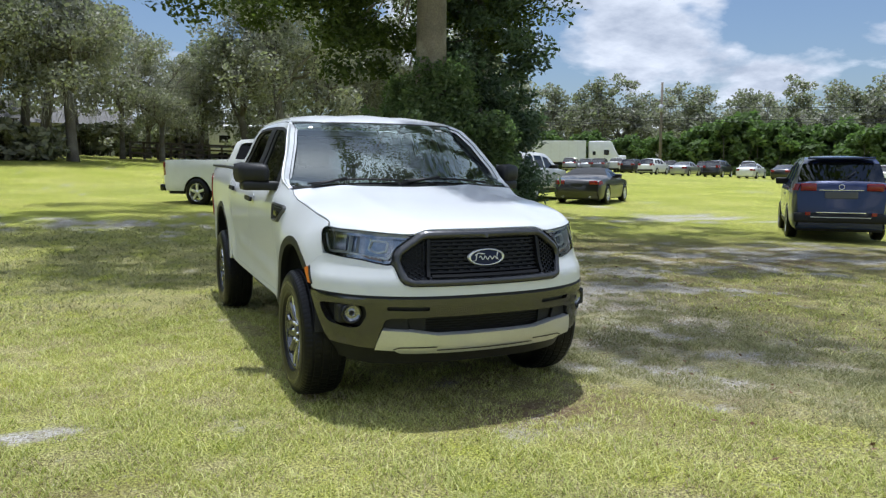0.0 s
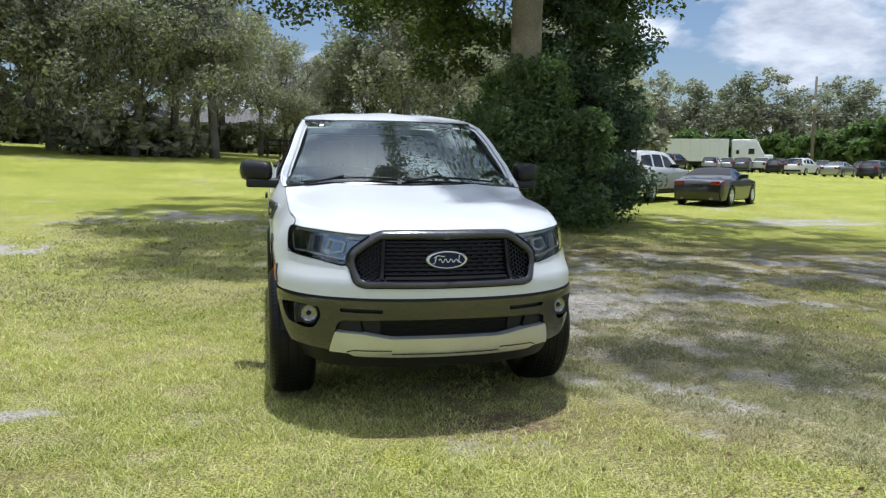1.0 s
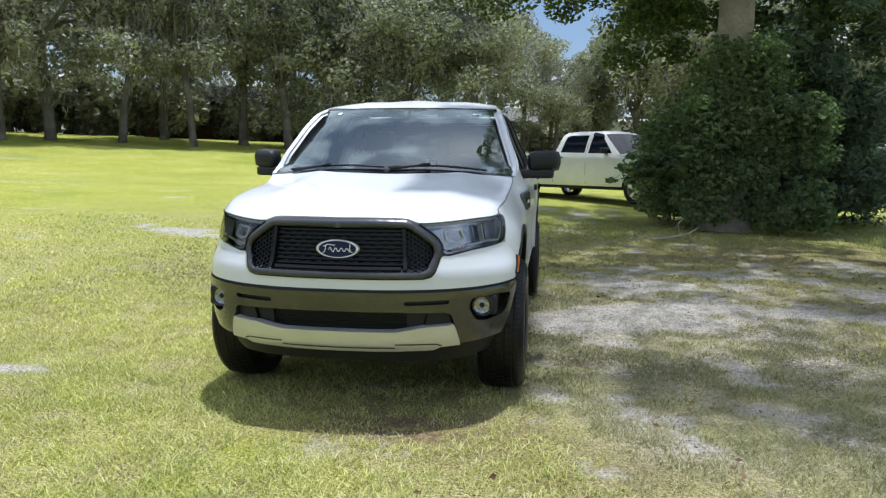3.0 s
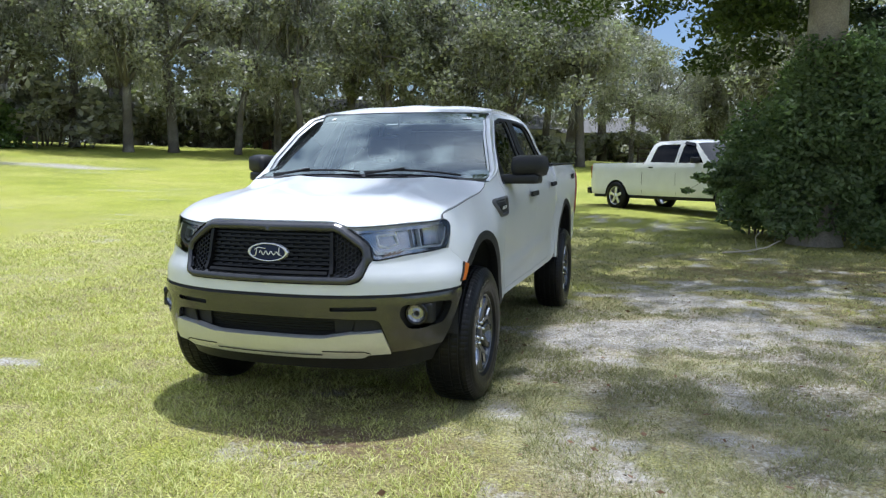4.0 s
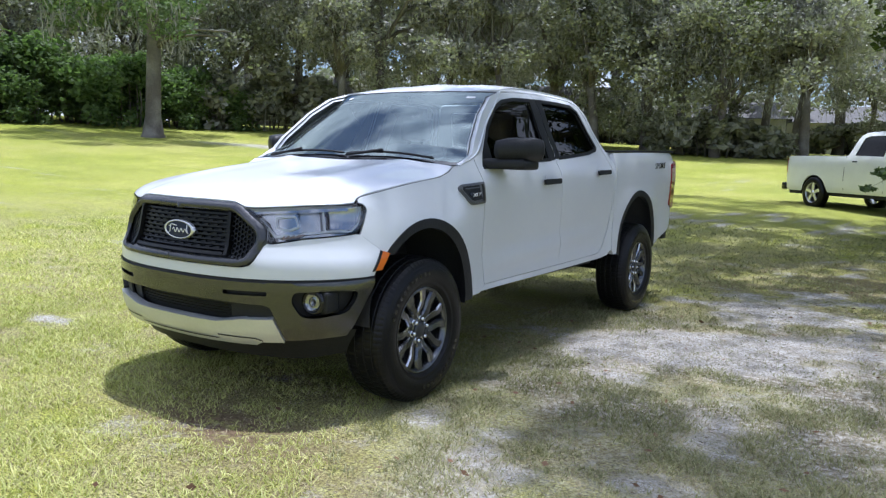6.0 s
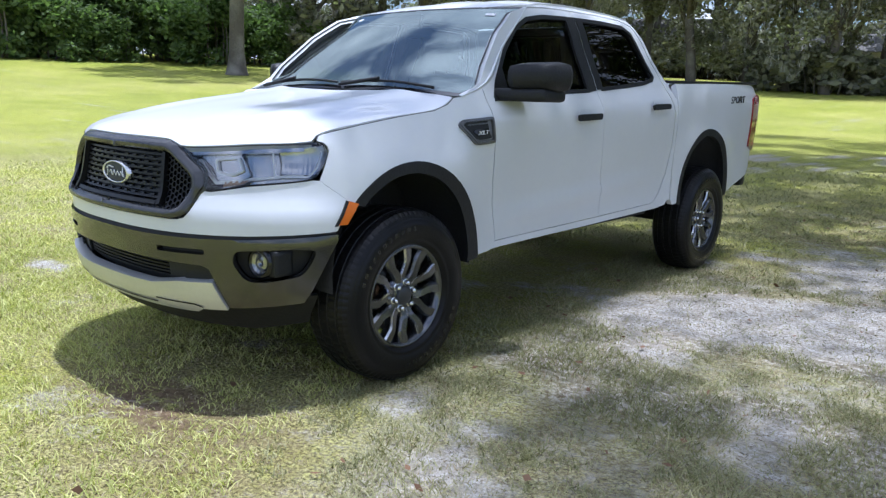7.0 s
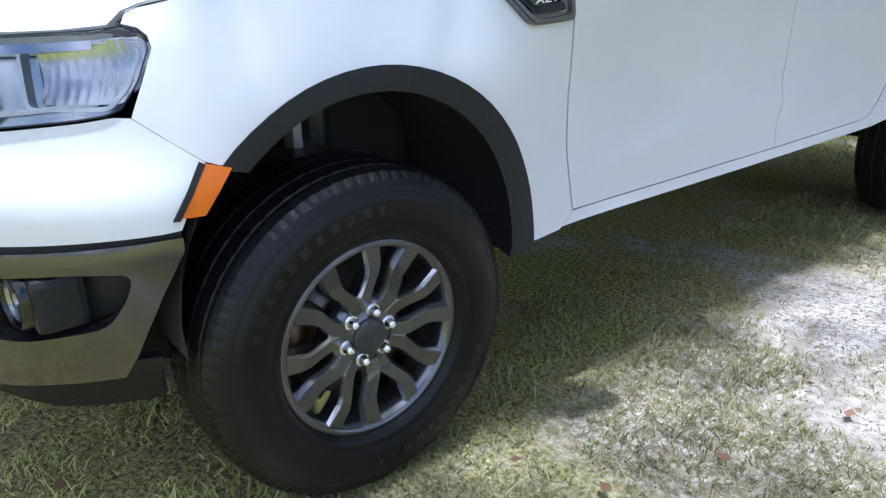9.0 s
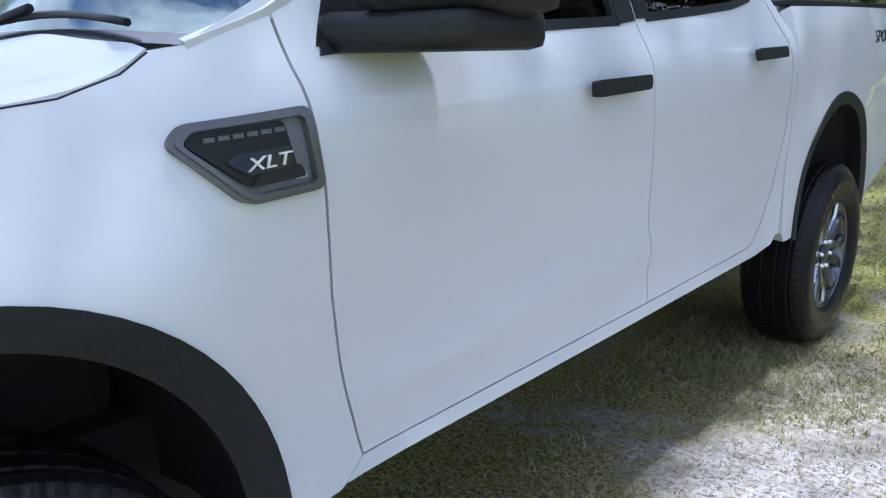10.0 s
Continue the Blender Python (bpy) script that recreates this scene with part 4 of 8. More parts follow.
F_CY, F_CZ, F_R = 0.034, 0.518, 0.440
R_CY, R_CZ, R_R = 3.18, 0.60, 0.445
A_LINE = [(0.42, 1.245), (0.56, 1.30), (0.80, 1.495), (1.0, 1.635), (1.14, 1.722)]
DOOR1 = [(0.654, 0.5475), (0.628, 0.66), (0.60, 0.85), (0.588, 1.03), (0.572, 1.16), (0.562, 1.21), (0.556, 1.31), (0.62, 1.385), (0.80, 1.555), (0.97, 1.667), (1.12, 1.71), (1.33, 1.728), (1.589, 1.738),
         (1.604, 1.30), (1.614, 1.10), (1.659, 0.80), (1.676, 0.70), (1.677, 0.5635)]
DOOR2 = [(1.681, 0.5637), (1.680, 0.70), (1.663, 0.80), (1.618, 1.10), (1.608, 1.30), (1.593, 1.738), (1.9, 1.742), (2.17, 1.735), (2.30, 1.705), (2.365, 1.62), (2.46, 1.42), (2.525, 1.29), (2.565, 1.17), (2.575, 0.95), (2.545, 0.76), (2.47, 0.645), (2.40, 0.590), (2.34, 0.5795)]
WIN1 = [(0.625, 1.245), (0.665, 1.32), (0.80, 1.475), (0.95, 1.598), (1.08, 1.655), (1.25, 1.682), (1.505, 1.695), (1.52, 1.30), (1.52, 1.288)]
WIN2 = [(1.665, 1.300), (1.655, 1.70), (1.95, 1.705), (2.17, 1.698), (2.255, 1.66), (2.33, 1.53), (2.385, 1.40), (2.35, 1.372), (2.20, 1.345), (1.95, 1.322)]
OPENING = [(0.651, 0.544), (0.624, 0.66), (0.596, 0.85), (0.584, 1.03), (0.568, 1.16), (0.558, 1.21), (0.552, 1.315), (0.612, 1.392), (0.795, 1.563), (0.965, 1.676), (1.12, 1.719), (1.33, 1.737), (1.59, 1.747),
           (1.9, 1.751), (2.175, 1.744), (2.308, 1.713), (2.374, 1.625), (2.469, 1.425), (2.534, 1.294), (2.574, 1.175), (2.584, 0.95), (2.553, 0.755), (2.476, 0.637), (2.40, 0.586), (2.34, 0.576), (1.68, 0.560)]
ROOF_RAIL = [(1.14, 1.728), (1.33, 1.752), (1.7, 1.768), (2.1, 1.764), (2.30, 1.744)]

for mir, who in SIDES:
    # front fender: corner of the headlamp, hood seam, door seam, sill, wheel opening
    fender_line = [(-0.391, 1.022), (-0.395, 1.042), (-0.412, 1.0555), (-0.4395, 1.0615)] + SEAM[1:] + [(0.42, 1.243), (0.551, 1.298), (0.5565, 1.21), (0.5665, 1.16), (0.5825, 1.03), (0.5945, 0.85),
                   (0.6225, 0.66), (0.6495, 0.545), (0.613, 0.516), (0.595, 0.505)] + arch_line(F_CY, F_CZ, F_R, 0, 0, 0.50)[::-1]
    foot = [p for p in fender_line if not (p[0] < -0.3 and p[1] < 0.82)]
    foot += [(-0.329, 0.8305), (-0.4435, 0.9105), (-0.416, 0.968)]
    part("fender", sheet(foot, shell, step=0.035, depth=0.02, mirror=mir), M["paint"], truck)
    # cab side with the door opening
    rim_line = A_LINE + ROOF_RAIL + [(2.40, 1.64), (2.50, 1.44), (2.592, 1.28), (2.622, 1.17), (2.624, 0.9), (2.618, 0.70), (2.605, 0.60), (2.56, 0.553), (2.44, 0.538), (1.5, 0.522), (0.8, 0.514), (0.61, 0.510), (0.617, 0.518), (0.651, 0.544)] + [
        (1.68, 0.560), (2.34, 0.576), (2.40, 0.586), (2.476, 0.637), (2.553, 0.755), (2.584, 0.95), (2.574, 1.175), (2.534, 1.294), (2.469, 1.425), (2.374, 1.625), (2.308, 1.713), (2.175, 1.744), (1.9, 1.751), (1.59, 1.747), (1.33, 1.737),
        (1.12, 1.719), (0.965, 1.676), (0.795, 1.563), (0.614, 1.392), (0.552, 1.315)]
    part("cab_side", sheet(rim_line, shell, step=0.03, depth=0.05, mirror=mir), M["paint"], truck)
    # dark door shuts behind the seams
    shut = sheet(shrink(OPENING, -0.010), shell, holes=[shrink(WIN1, -0.02), shrink(WIN2, -0.02)], step=0.08, offset=-0.03, mirror=mir)
    sheet([(0.53, 0.50), (0.66, 0.50), (0.63, 1.0), (0.60, 1.30), (0.50, 1.26)], shell, step=0.08, offset=-0.026, mirror=mir, bm=shut)
    part("door_shut", shut, M["shut"], truck)
    for line, win, nm, hy in ((DOOR1, WIN1, "front_door", (1.30, 1.535, 1.148)), (DOOR2, WIN2, "rear_door", (2.205, 2.43, 1.205))):
        door = part(nm, sheet(line, shell, holes=[win], step=0.035, depth=0.022, mirror=mir), M["paint"], truck)
        part("window", sheet(shrink(win, -0.012), shell, step=0.06, offset=-0.016, depth=0.004, mirror=mir), M["side_glass"] if nm == "front_door" else M["privacy"], door, "tinted window")
        inner = shrink(win, 0.016)
        part("window_seal", sheet(shrink(win, -0.006), shell, holes=[inner], step=0.04, offset=0.003, depth=0.012, mirror=mir), M["plastic"], door, "black window seal")
        a, b, hz = hy
        hl = rounded([(a, hz - 0.020), (b, hz - 0.012), (b + 0.004, hz + 0.018), (a - 0.002, hz + 0.012)], 0.012)
        handle = sheet(hl, shell, step=0.025, offset=0.036, depth=0.018, mirror=mir)
        part("handle", handle, M["plastic"], door, "black door handle")
        cup = rounded([(a + 0.05, hz - 0.04), (b - 0.05, hz - 0.03), (b - 0.05, hz + 0.045), (a + 0.05, hz + 0.04)], 0.03)
        part("handle_cup", sheet(cup, shell, step=0.03, offset=0.0025, depth=0.003, mirror=mir), M["paint"], door)
    # black pillar cover between the doors' glass
    pil = [(1.52, 1.285), (1.508, 1.698), (1.588, 1.703), (1.602, 1.295)]
    part("pillar_cover", sheet(pil, shell, step=0.05, offset=0.004, depth=0.006, mirror=mir), M["plastic"], truck, "black pillar cover")
    pil = [(1.613, 1.30), (1.597, 1.703), (1.655, 1.703), (1.666, 1.303)]
    part("pillar_cover", sheet(pil, shell, step=0.05, offset=0.004, depth=0.006, mirror=mir), M["plastic"], truck, "black pillar cover")
    # bed side
    bed_line = [(2.66, 0.545), (2.635, 0.58), (2.628, 0.9), (2.63, 1.3), (2.635, 1.362), (3.2, 1.378), (3.9, 1.392), (4.12, 1.392), (4.20, 1.37), (4.235, 1.30), (4.235, 0.72), (4.18, 0.66)] + arch_line(R_CY, R_CZ, R_R, 0, 0, 0.55)[::-1]
    part("bed_seal", sheet([(2.60, 0.58), (2.60, 1.26), (2.65, 1.28), (2.65, 0.58)], shell, step=0.08, offset=-0.010, mirror=mir), M["paint"], truck)
    part("bed_side", sheet(bed_line, shell, step=0.04, depth=0.04, mirror=mir), M["paint"], truck)
    bm = bmesh.new()
    sg = -1 if mir else 1
    box(bm, min(sg * 0.76, sg * 0.85), max(sg * 0.76, sg * 0.85), 2.64, 4.2, 1.366, 1.384, 0.004)
    for v in bm.verts:
        v.co.z += (v.co.y - 2.64) * 0.021
    part("bed_rail_cap", bm, M["plastic"], truck, "black bed rail cap")
    bm = bmesh.new()
    box(bm, min(sg * 0.76, sg * 0.80), max(sg * 0.76, sg * 0.80), 2.64, 4.2, 1.09, 1.366, 0.005)
    part("bed_wall", bm, M["paint"], truck)
    # tail lamp at the rear corner
    tl = rounded([(4.10, 0.90), (4.10, 1.29), (4.24, 1.32), (4.33, 1.30), (4.33, 0.88), (4.22, 0.86)], 0.02)
    part("tail_lamp", sheet(tl, shell, step=0.04, offset=0.012, depth=0.04, mirror=mir), M["red"], truck, "red tail lamp")
    # flares
    for cy, cz, r, zl in ((F_CY, F_CZ, F_R, 0.488), (R_CY, R_CZ, R_R, 0.54)):
        a0 = 41 if cy < 1 else 0
        cin = cy - 0.014
        outer = [(cy - (r + 0.012) * math.cos(a), cz + (r + 0.012) * math.sin(a)) for a in np.linspace(radians(a0), math.pi, 26)] + [(cy + r + 0.012, zl)]
        inr = [(cin + r - 0.052, zl - 0.01)] + [(cin + (r - 0.048) * math.cos(a), cz + (r - 0.037) * math.sin(a)) for a in np.linspace(0, math.pi - radians(a0 + (4 if a0 else 0)), 26)]
        if cy > 1:
            outer = [(cy - r - 0.012, zl)] + outer
            inr = inr + [(cin - r + 0.06, zl - 0.01)]
        part("wheel_arch_flare", sheet(outer + inr, shell, step=0.03, offset=0.004, depth=0.04, mirror=mir), M["plastic"], truck, "black wheel arch flare")
    mk = [(-0.390, 0.738), (-0.334, 0.829), (-0.286, 0.816), (-0.342, 0.738)]
    marker = part("side_marker", sheet(mk, shell, step=0.02, offset=0.006, depth=0.03, mirror=mir), M["amber"], truck, "amber side marker lamp")
    part("marker_surround", sheet([(-0.398, 0.734), (-0.340, 0.832), (-0.330, 0.826), (-0.386, 0.734)], shell, step=0.02, offset=0.0075, depth=0.03, mirror=mir), M["plastic"], marker, "black lamp surround")
    # vent badge on the fender
    vent_line = rounded([(0.350, 1.113), (0.372, 1.136), (0.562, 1.155), (0.578, 1.034), (0.458, 1.024), (0.437, 1.030)], 0.016)
    vent_in = rounded([(0.373, 1.110), (0.388, 1.125), (0.548, 1.141), (0.561, 1.046), (0.463, 1.037), (0.447, 1.044)], 0.011)
    vent = part("fender_vent", sheet(vent_line, shell, holes=[vent_in], step=0.02, offset=0.012, depth=0.016, mirror=mir), M["vent_grey"], truck, "grey fender vent with badge")
    chamfer = rounded([(0.360, 1.1125), (0.380, 1.131), (0.556, 1.149), (0.571, 1.039), (0.460, 1.0295), (0.442, 1.036)], 0.014)
    part("vent_bevel", sheet(chamfer, shell, holes=[shrink(vent_in, -0.001)], step=0.02, offset=0.0165, depth=0.010, mirror=mir), M["vent_grey"], vent)
    part("vent_recess", sheet(vent_in, shell, step=0.03, offset=0.002, mirror=mir), M["vent_light"], vent)
    part("vent_tab", sheet(rounded([(0.528, 1.052), (0.548, 1.054), (0.546, 1.062), (0.526, 1.060)], 0.002), shell, step=0.02, offset=0.010, depth=0.008, mirror=mir), M["grey_tab"], vent, "light grey clip")
    plate = rounded([(0.376, 1.111), (0.390, 1.124), (0.518, 1.136), (0.532, 1.070), (0.515, 1.058), (0.452, 1.050)], 0.008)
    part("vent_plate", sheet(plate, shell, step=0.03, offset=0.010, depth=0.01, mirror=mir), M["plastic"], vent)
    part("vent_slot", sheet(rounded([(0.455, 1.047), (0.545, 1.056), (0.536, 1.075), (0.470, 1.066)], 0.006), shell, step=0.03, offset=0.0125, mirror=mir), M["gap"], vent)
    part("badge_plate", sheet(rounded([(0.425, 1.084), (0.440, 1.094), (0.519, 1.102), (0.526, 1.074), (0.455, 1.064)], 0.006), shell, step=0.03, offset=0.014, depth=0.004, mirror=mir), M["black_gloss"], vent)
    xs_ = float(shell(0.487, 1.080)[0]) + 0.003
    swing = -math.degrees(math.atan2(float(shell(0.52, 1.08)[0] - shell(0.45, 1.08)[0]), 0.07))
    face = Matrix(((0, 0, 1, 0), (1, 0, 0, 0), (0, 1, 0, 0), (0, 0, 0, 1)))
    if not mir:
        writing("XLT", 0.026, Matrix.Translation((xs_ + 0.0125, 0.482, 1.082)) @ pose(0, 0, 0, 0, 0, swing) @ pose(0, 0, 0, 5, 0, 0) @ face, M["white"], vent, "lettering", 0.002, 0.25, 1.45)
        writing("SPORT", 0.075, Matrix.Translation((float(shell(3.72, 1.265)[0]) + 0.001, 3.72, 1.268)) @ pose(0, 0, 0, 2, -8, 0) @ face, M["plastic"], truck, "lettering", 0.002, 0.3, 1.35)
    bm = bmesh.new()
    for i in range(6):
        y = 0.402 + i * 0.020
        q = [(y, 1.1115 + i * 0.0018), (y + 0.015, 1.1125 + i * 0.0018), (y + 0.0155, 1.1185 + i * 0.0018), (y + 0.0005, 1.1175 + i * 0.0018)]
        sheet(q, shell, step=0.03, offset=0.0125, depth=0.003, mirror=mir, bm=bm)
    part("badge_bar", bm, M["grey_letter"], vent)
    # mirror
    bm = bmesh.new()
    box(bm, 0.880, 1.105, 0.63, 0.81, 1.270, 1.416, 0.052)
    for v in bm.verts:
        if v.co.y < 0.69:
            v.co.x = 0.99 + (v.co.x - 0.99) * 0.86
            v.co.z = 1.35 + (v.co.z - 1.35) * 0.86
        v.co.z += (v.co.x - 0.95) * 0.04 - (v.co.y - 0.7) * 0.02
        v.co.y += (v.co.x - 0.90) * 0.65
        if mir:
            v.co.x *= -1
    if mir:
        bmesh.ops.reverse_faces(bm, faces=bm.faces)
    mirror_ob = part("door_mirror", bm, M["plastic"], truck, "black door mirror", smooth=True)
    bm = bmesh.new()
    box(bm, 0.83, 1.06, 0.63, 0.83, 1.228, 1.290, 0.02)
    for v in bm.verts:
        v.co.y += max(0, v.co.x - 0.90) * 0.65
        if mir:
            v.co.x *= -1
    if mir:
        bmesh.ops.reverse_faces(bm, faces=bm.faces)
    part("mirror_foot", bm, M["plastic"], mirror_ob, smooth=True)
    sail = [(0.615, 1.225), (0.67, 1.33), (0.74, 1.41), (0.745, 1.235)]
    part("mirror_sail", sheet(sail, shell, step=0.04, offset=0.006, depth=0.02, mirror=mir), M["plastic"], mirror_ob)
    bm = bmesh.new()
    box(bm, 0.915, 1.05, 0.808, 0.813, 1.30, 1.41, 0.002)
    for v in bm.verts:
        v.co.y += (v.co.x - 0.90) * 0.65
        v.co.x *= -1 if mir else 1
    part("mirror_glass", bm, M["chrome"], mirror_ob, "mirror glass")

# roof
def roof_top(x, y):
    x, y = np.asarray(x, float), np.asarray(y, float)
    edge = pchip([1.0, 1.07, 1.14, 1.33, 1.7, 2.1, 2.30, 2.36], [1.69, 1.706, 1.727, 1.752, 1.769, 1.765, 1.745, 1.735])(y)
    crown = (0.014 + 0.026 * sstep(1.05, 1.4, y)) * (1 - np.clip(np.abs(x) / 0.60, 0, 1.1) ** 2.5) + 0.004
    ridge = 0.004 * np.cos(np.clip(x, -0.4, 0.4) / 0.4 * math.pi * 2.0) * sstep(1.2, 1.35, y)
    return np.stack([x, y, edge + crown + ridge], -1)


rx = [(y, float(shell(y, z)[0])) for y, z in ROOF_RAIL]
roof_line = [(x, y) for y, x in rx] + [(0.3, 2.335), (0, 2.345), (-0.3, 2.335)] + [(-x, y) for y, x in rx[::-1]] + [(-0.4, 1.075), (-0.2, 1.055), (0, 1.05), (0.2, 1.055), (0.4, 1.075)]
part("roof", sheet(roof_line, roof_top, step=0.06, depth=0.02, out=(0, 0, 1)), M["paint"], truck)


# windshield: bowed sheet between cowl and roof
pil3 = np.array([shell(y_, z_) for y_, z_ in A_LINE])
pil_b = np.concatenate([[0], np.cumsum(np.linalg.norm(np.diff(pil3, axis=0), axis=1))])
pil_b = pil_b / pil_b[-1]
f_px, f_py, f_pz = (pchip(pil_b, pil3[:, k]) for k in range(3))


def screen(a, b):
    a, b = np.asarray(a, float), np.asarray(b, float)
    bb = np.clip(b, 0, 1)
    cy, cz = 0.415 + (1.055 - 0.415) * b, 1.262 + (1.726 - 1.262) * b
    bow = 0.10 * bb * (1 - bb)
    cy, cz = cy - bow * 0.5, cz + bow * 0.6
    q = np.abs(a) ** 2.2
    return np.stack([a * (f_px(bb) - 0.004), cy + (f_py(bb) - cy) * q, cz + (f_pz(bb) - 0.004 - cz) * q], -1)


ws = part("windshield", sheet([(-1, 0), (1, 0), (1, 0.99), (-1, 0.99)], screen, step=0.07, depth=0.004, out=(0, -1, 1)), M["windshield"], truck, "clear windshield reflecting the sky")
ws_in = [(-0.968, 0.04), (0.968, 0.04), (0.968, 0.98), (-0.968, 0.98)]
part("windshield_border", sheet([(-1.01, 0), (1.01, 0), (1.01, 0.995), (-1.01, 0.995)], screen, holes=[rounded(ws_in, 0.05)], step=0.07, offset=0.002, out=(0, -1, 1)), M["black_gloss"], ws, "black glass border")
for sg in (1, -1):
    edge_line = [(sg * 0.978, 0.01), (sg * 1.012, 0.0), (sg * 1.012, 0.995), (sg * 0.978, 0.985)]
    part("pillar_edge", sheet(edge_line, screen, step=0.05, offset=0.007, depth=0.02, out=(0, -1, 1)), M["paint"], truck)
bm = sheet(rounded([(-0.80, 0.88), (-0.75, 0.88), (-0.75, 0.92), (-0.80, 0.92)], 0.02), screen, step=0.05, offset=0.003, out=(0, -1, 1))
part("sticker", bm, M["white"], ws, "small white sticker")
bm = sheet([(0.70, 0.87), (0.79, 0.87), (0.79, 0.90), (0.70, 0.90)], screen, step=0.05, offset=0.003, out=(0, -1, 1))
part("sticker", bm, M["white"], ws, "small white sticker")
for x0, x1 in ((-0.68, -0.05), (-0.02, 0.62)):
    bm = bmesh.new()
    pts = [Vector(screen(x0 / 0.80 + (x1 - x0) / 0.80 * t, 0.035 + 0.03 * math.sin(t * 3.1))) + Vector((0, -0.012, 0.016)) for t in np.linspace(0, 1, 8)]
    tube(bm, pts, 0.007, 6)
    tube(bm, [pts[0] + Vector((0.02, -0.03, -0.01)), pts[3] + Vector((0, -0.015, 0.012))], 0.009, 6)
    wp = part("wiper", bm, M["plastic"], truck, "black wiper")

# cab back with its window
def cab_back(x, z):
    x, z = np.asarray(x, float), np.asarray(z, float)
    return np.stack([x, 2.60 - 0.62 * np.clip(z - 1.28, 0, 1) + 0.0 * x, z], -1)


back_line = [(-0.80, 0.62), (0.80, 0.62), (0.85, 1.2), (0.80, 1.32), (0.61, 1.73), (-0.61, 1.73), (-0.80, 1.32), (-0.85, 1.2)]
bw = rounded([(-0.62, 1.36), (0.62, 1.36), (0.53, 1.67), (-0.53, 1.67)], 0.05)
part("cab_back", sheet(back_line, cab_back, holes=[bw], step=0.08, depth=0.02, out=(0, 1, 0)), M["paint"], truck)
part("rear_window", sheet(shrink(bw, -0.01), cab_back, step=0.1, offset=-0.008, out=(0, 1, 0)), M["privacy"], truck, "tinted rear window")

# bed floor, bulkhead, tailgate, rear bumper
bm = bmesh.new()
box(bm, -0.44, 0.44, 2.64, 4.2, 0.76, 0.80, 0.005)
box(bm, -0.79, 0.79, 3.66, 4.2, 0.765, 0.805, 0.005)
for x0, x1 in ((-0.80, -0.43), (0.43, 0.80)):
    box(bm, x0, x1, 2.64, 3.70, 1.055, 1.075, 0.005)
for i in range(5):
    box(bm, -0.37 + i * 0.17, -0.31 + i * 0.17, 2.66, 4.18, 0.80, 0.815, 0.004)
part("bed_floor", bm, M["paint"], truck)
bm = bmesh.new()
box(bm, -0.80, 0.80, 2.635, 2.675, 0.80, 1.36, 0.006)
part("bed_bulkhead", bm, M["paint"], truck)
bm = bmesh.new()
box(bm, -0.76, 0.76, 4.30, 4.37, 0.72, 1.38, 0.02)
part("tailgate", bm, M["paint"], truck)
bm = bmesh.new()
box(bm, -0.76, 0.76, 4.32, 4.43, 0.54, 0.68, 0.03)
part("rear_bumper", bm, M["plastic"], truck)

# nose: white fascia between grille, lamps and bumper
def fr(pts):
    """Nose outline given as half-width and height."""
    return [(sx(x), z) for x, z in pts]


white = fr([(0, 0.700), (0.3, 0.700), (0.6, 0.703), (0.8, 0.708)]) + [(-0.42, 0.712), (-0.385, 0.715), (-0.3294, 0.8298), (-0.4442, 0.9098), (-0.475, 0.912), (-0.53, 0.905)] + fr([(0.70, 0.888), (0.57, 0.862), (0.545, 0.864), (0.530, 0.850), (0.500, 0.786), (0.478, 0.762), (0.44, 0.751), (0, 0.749)])
bm = bmesh.new()
sheet(white, shell, step=0.03, depth=0.03, out=(0.3, -1, 0), bm=bm)
sheet(white, shell, step=0.03, depth=0.03, out=(0.3, -1, 0), bm=bm, mirror=True)
part("front_fascia", bm, M["paint"], truck)
# black line above the bumper
line = fr([(0, 0.683), (0.5, 0.685), (0.8, 0.694)]) + [(-0.385, 0.702), (-0.385, 0.714)] + fr([(0.8, 0.709), (0.5, 0.702), (0, 0.701)])
bm = bmesh.new()
for mir in (False, True):
    sheet(line, shell, step=0.03, offset=-0.012, out=(0.3, -1, 0), bm=bm, mirror=mir)
part("bumper_seam", bm, M["gap"], truck)

bumper_half = fr([(0, 0.684), (0.3, 0.684), (0.5, 0.686), (0.65, 0.689), (0.8, 0.695)]) + [(-0.385, 0.703), (-0.385, 0.68), (-0.43, 0.60), (-0.49, 0.48), (-0.52, 0.432)] + fr([(0.70, 0.416), (0.628, 0.412), (0.60, 0.50), (0.572, 0.570), (0.545, 0.582), (0.3, 0.587), (0, 0.588)])
slot = rounded(fr([(0.345, 0.622), (0.56, 0.626), (0.56, 0.647), (0.345, 0.643)]), 0.009)
fogcut = rounded([(sx(0.665), 0.648), (sx(0.80), 0.655), (-0.475, 0.648), (-0.49, 0.60), (-0.53, 0.545), (sx(0.74), 0.522), (sx(0.69), 0.53), (sx(0.655), 0.60)], 0.03)
bm = bmesh.new()
for mir in (False, True):
    sheet(bumper_half, shell, holes=[slot, fogcut], step=0.028, offset=0.004, depth=0.035, out=(0.3, -1, 0), bm=bm, mirror=mir)
bumper = part("front_bumper", bm, M["bumper"], truck, "grey painted front bumper")
skid_half = fr([(0, 0.488), (0.30, 0.488), (0.44, 0.512), (0.585, 0.520), (0.628, 0.412), (0.53, 0.408), (0.50, 0.392), (0.30, 0.388), (0, 0.385)])
bm = bmesh.new()
for mir in (False, True):
    sheet(skid_half, shell, step=0.03, offset=0.016, depth=0.045, out=(0.3, -1, 0), bm=bm, mirror=mir)
    groove = fr([(0.30, 0.428), (0.50, 0.428), (0.535, 0.418), (0.535, 0.413), (0.50, 0.422), (0.30, 0.422)])
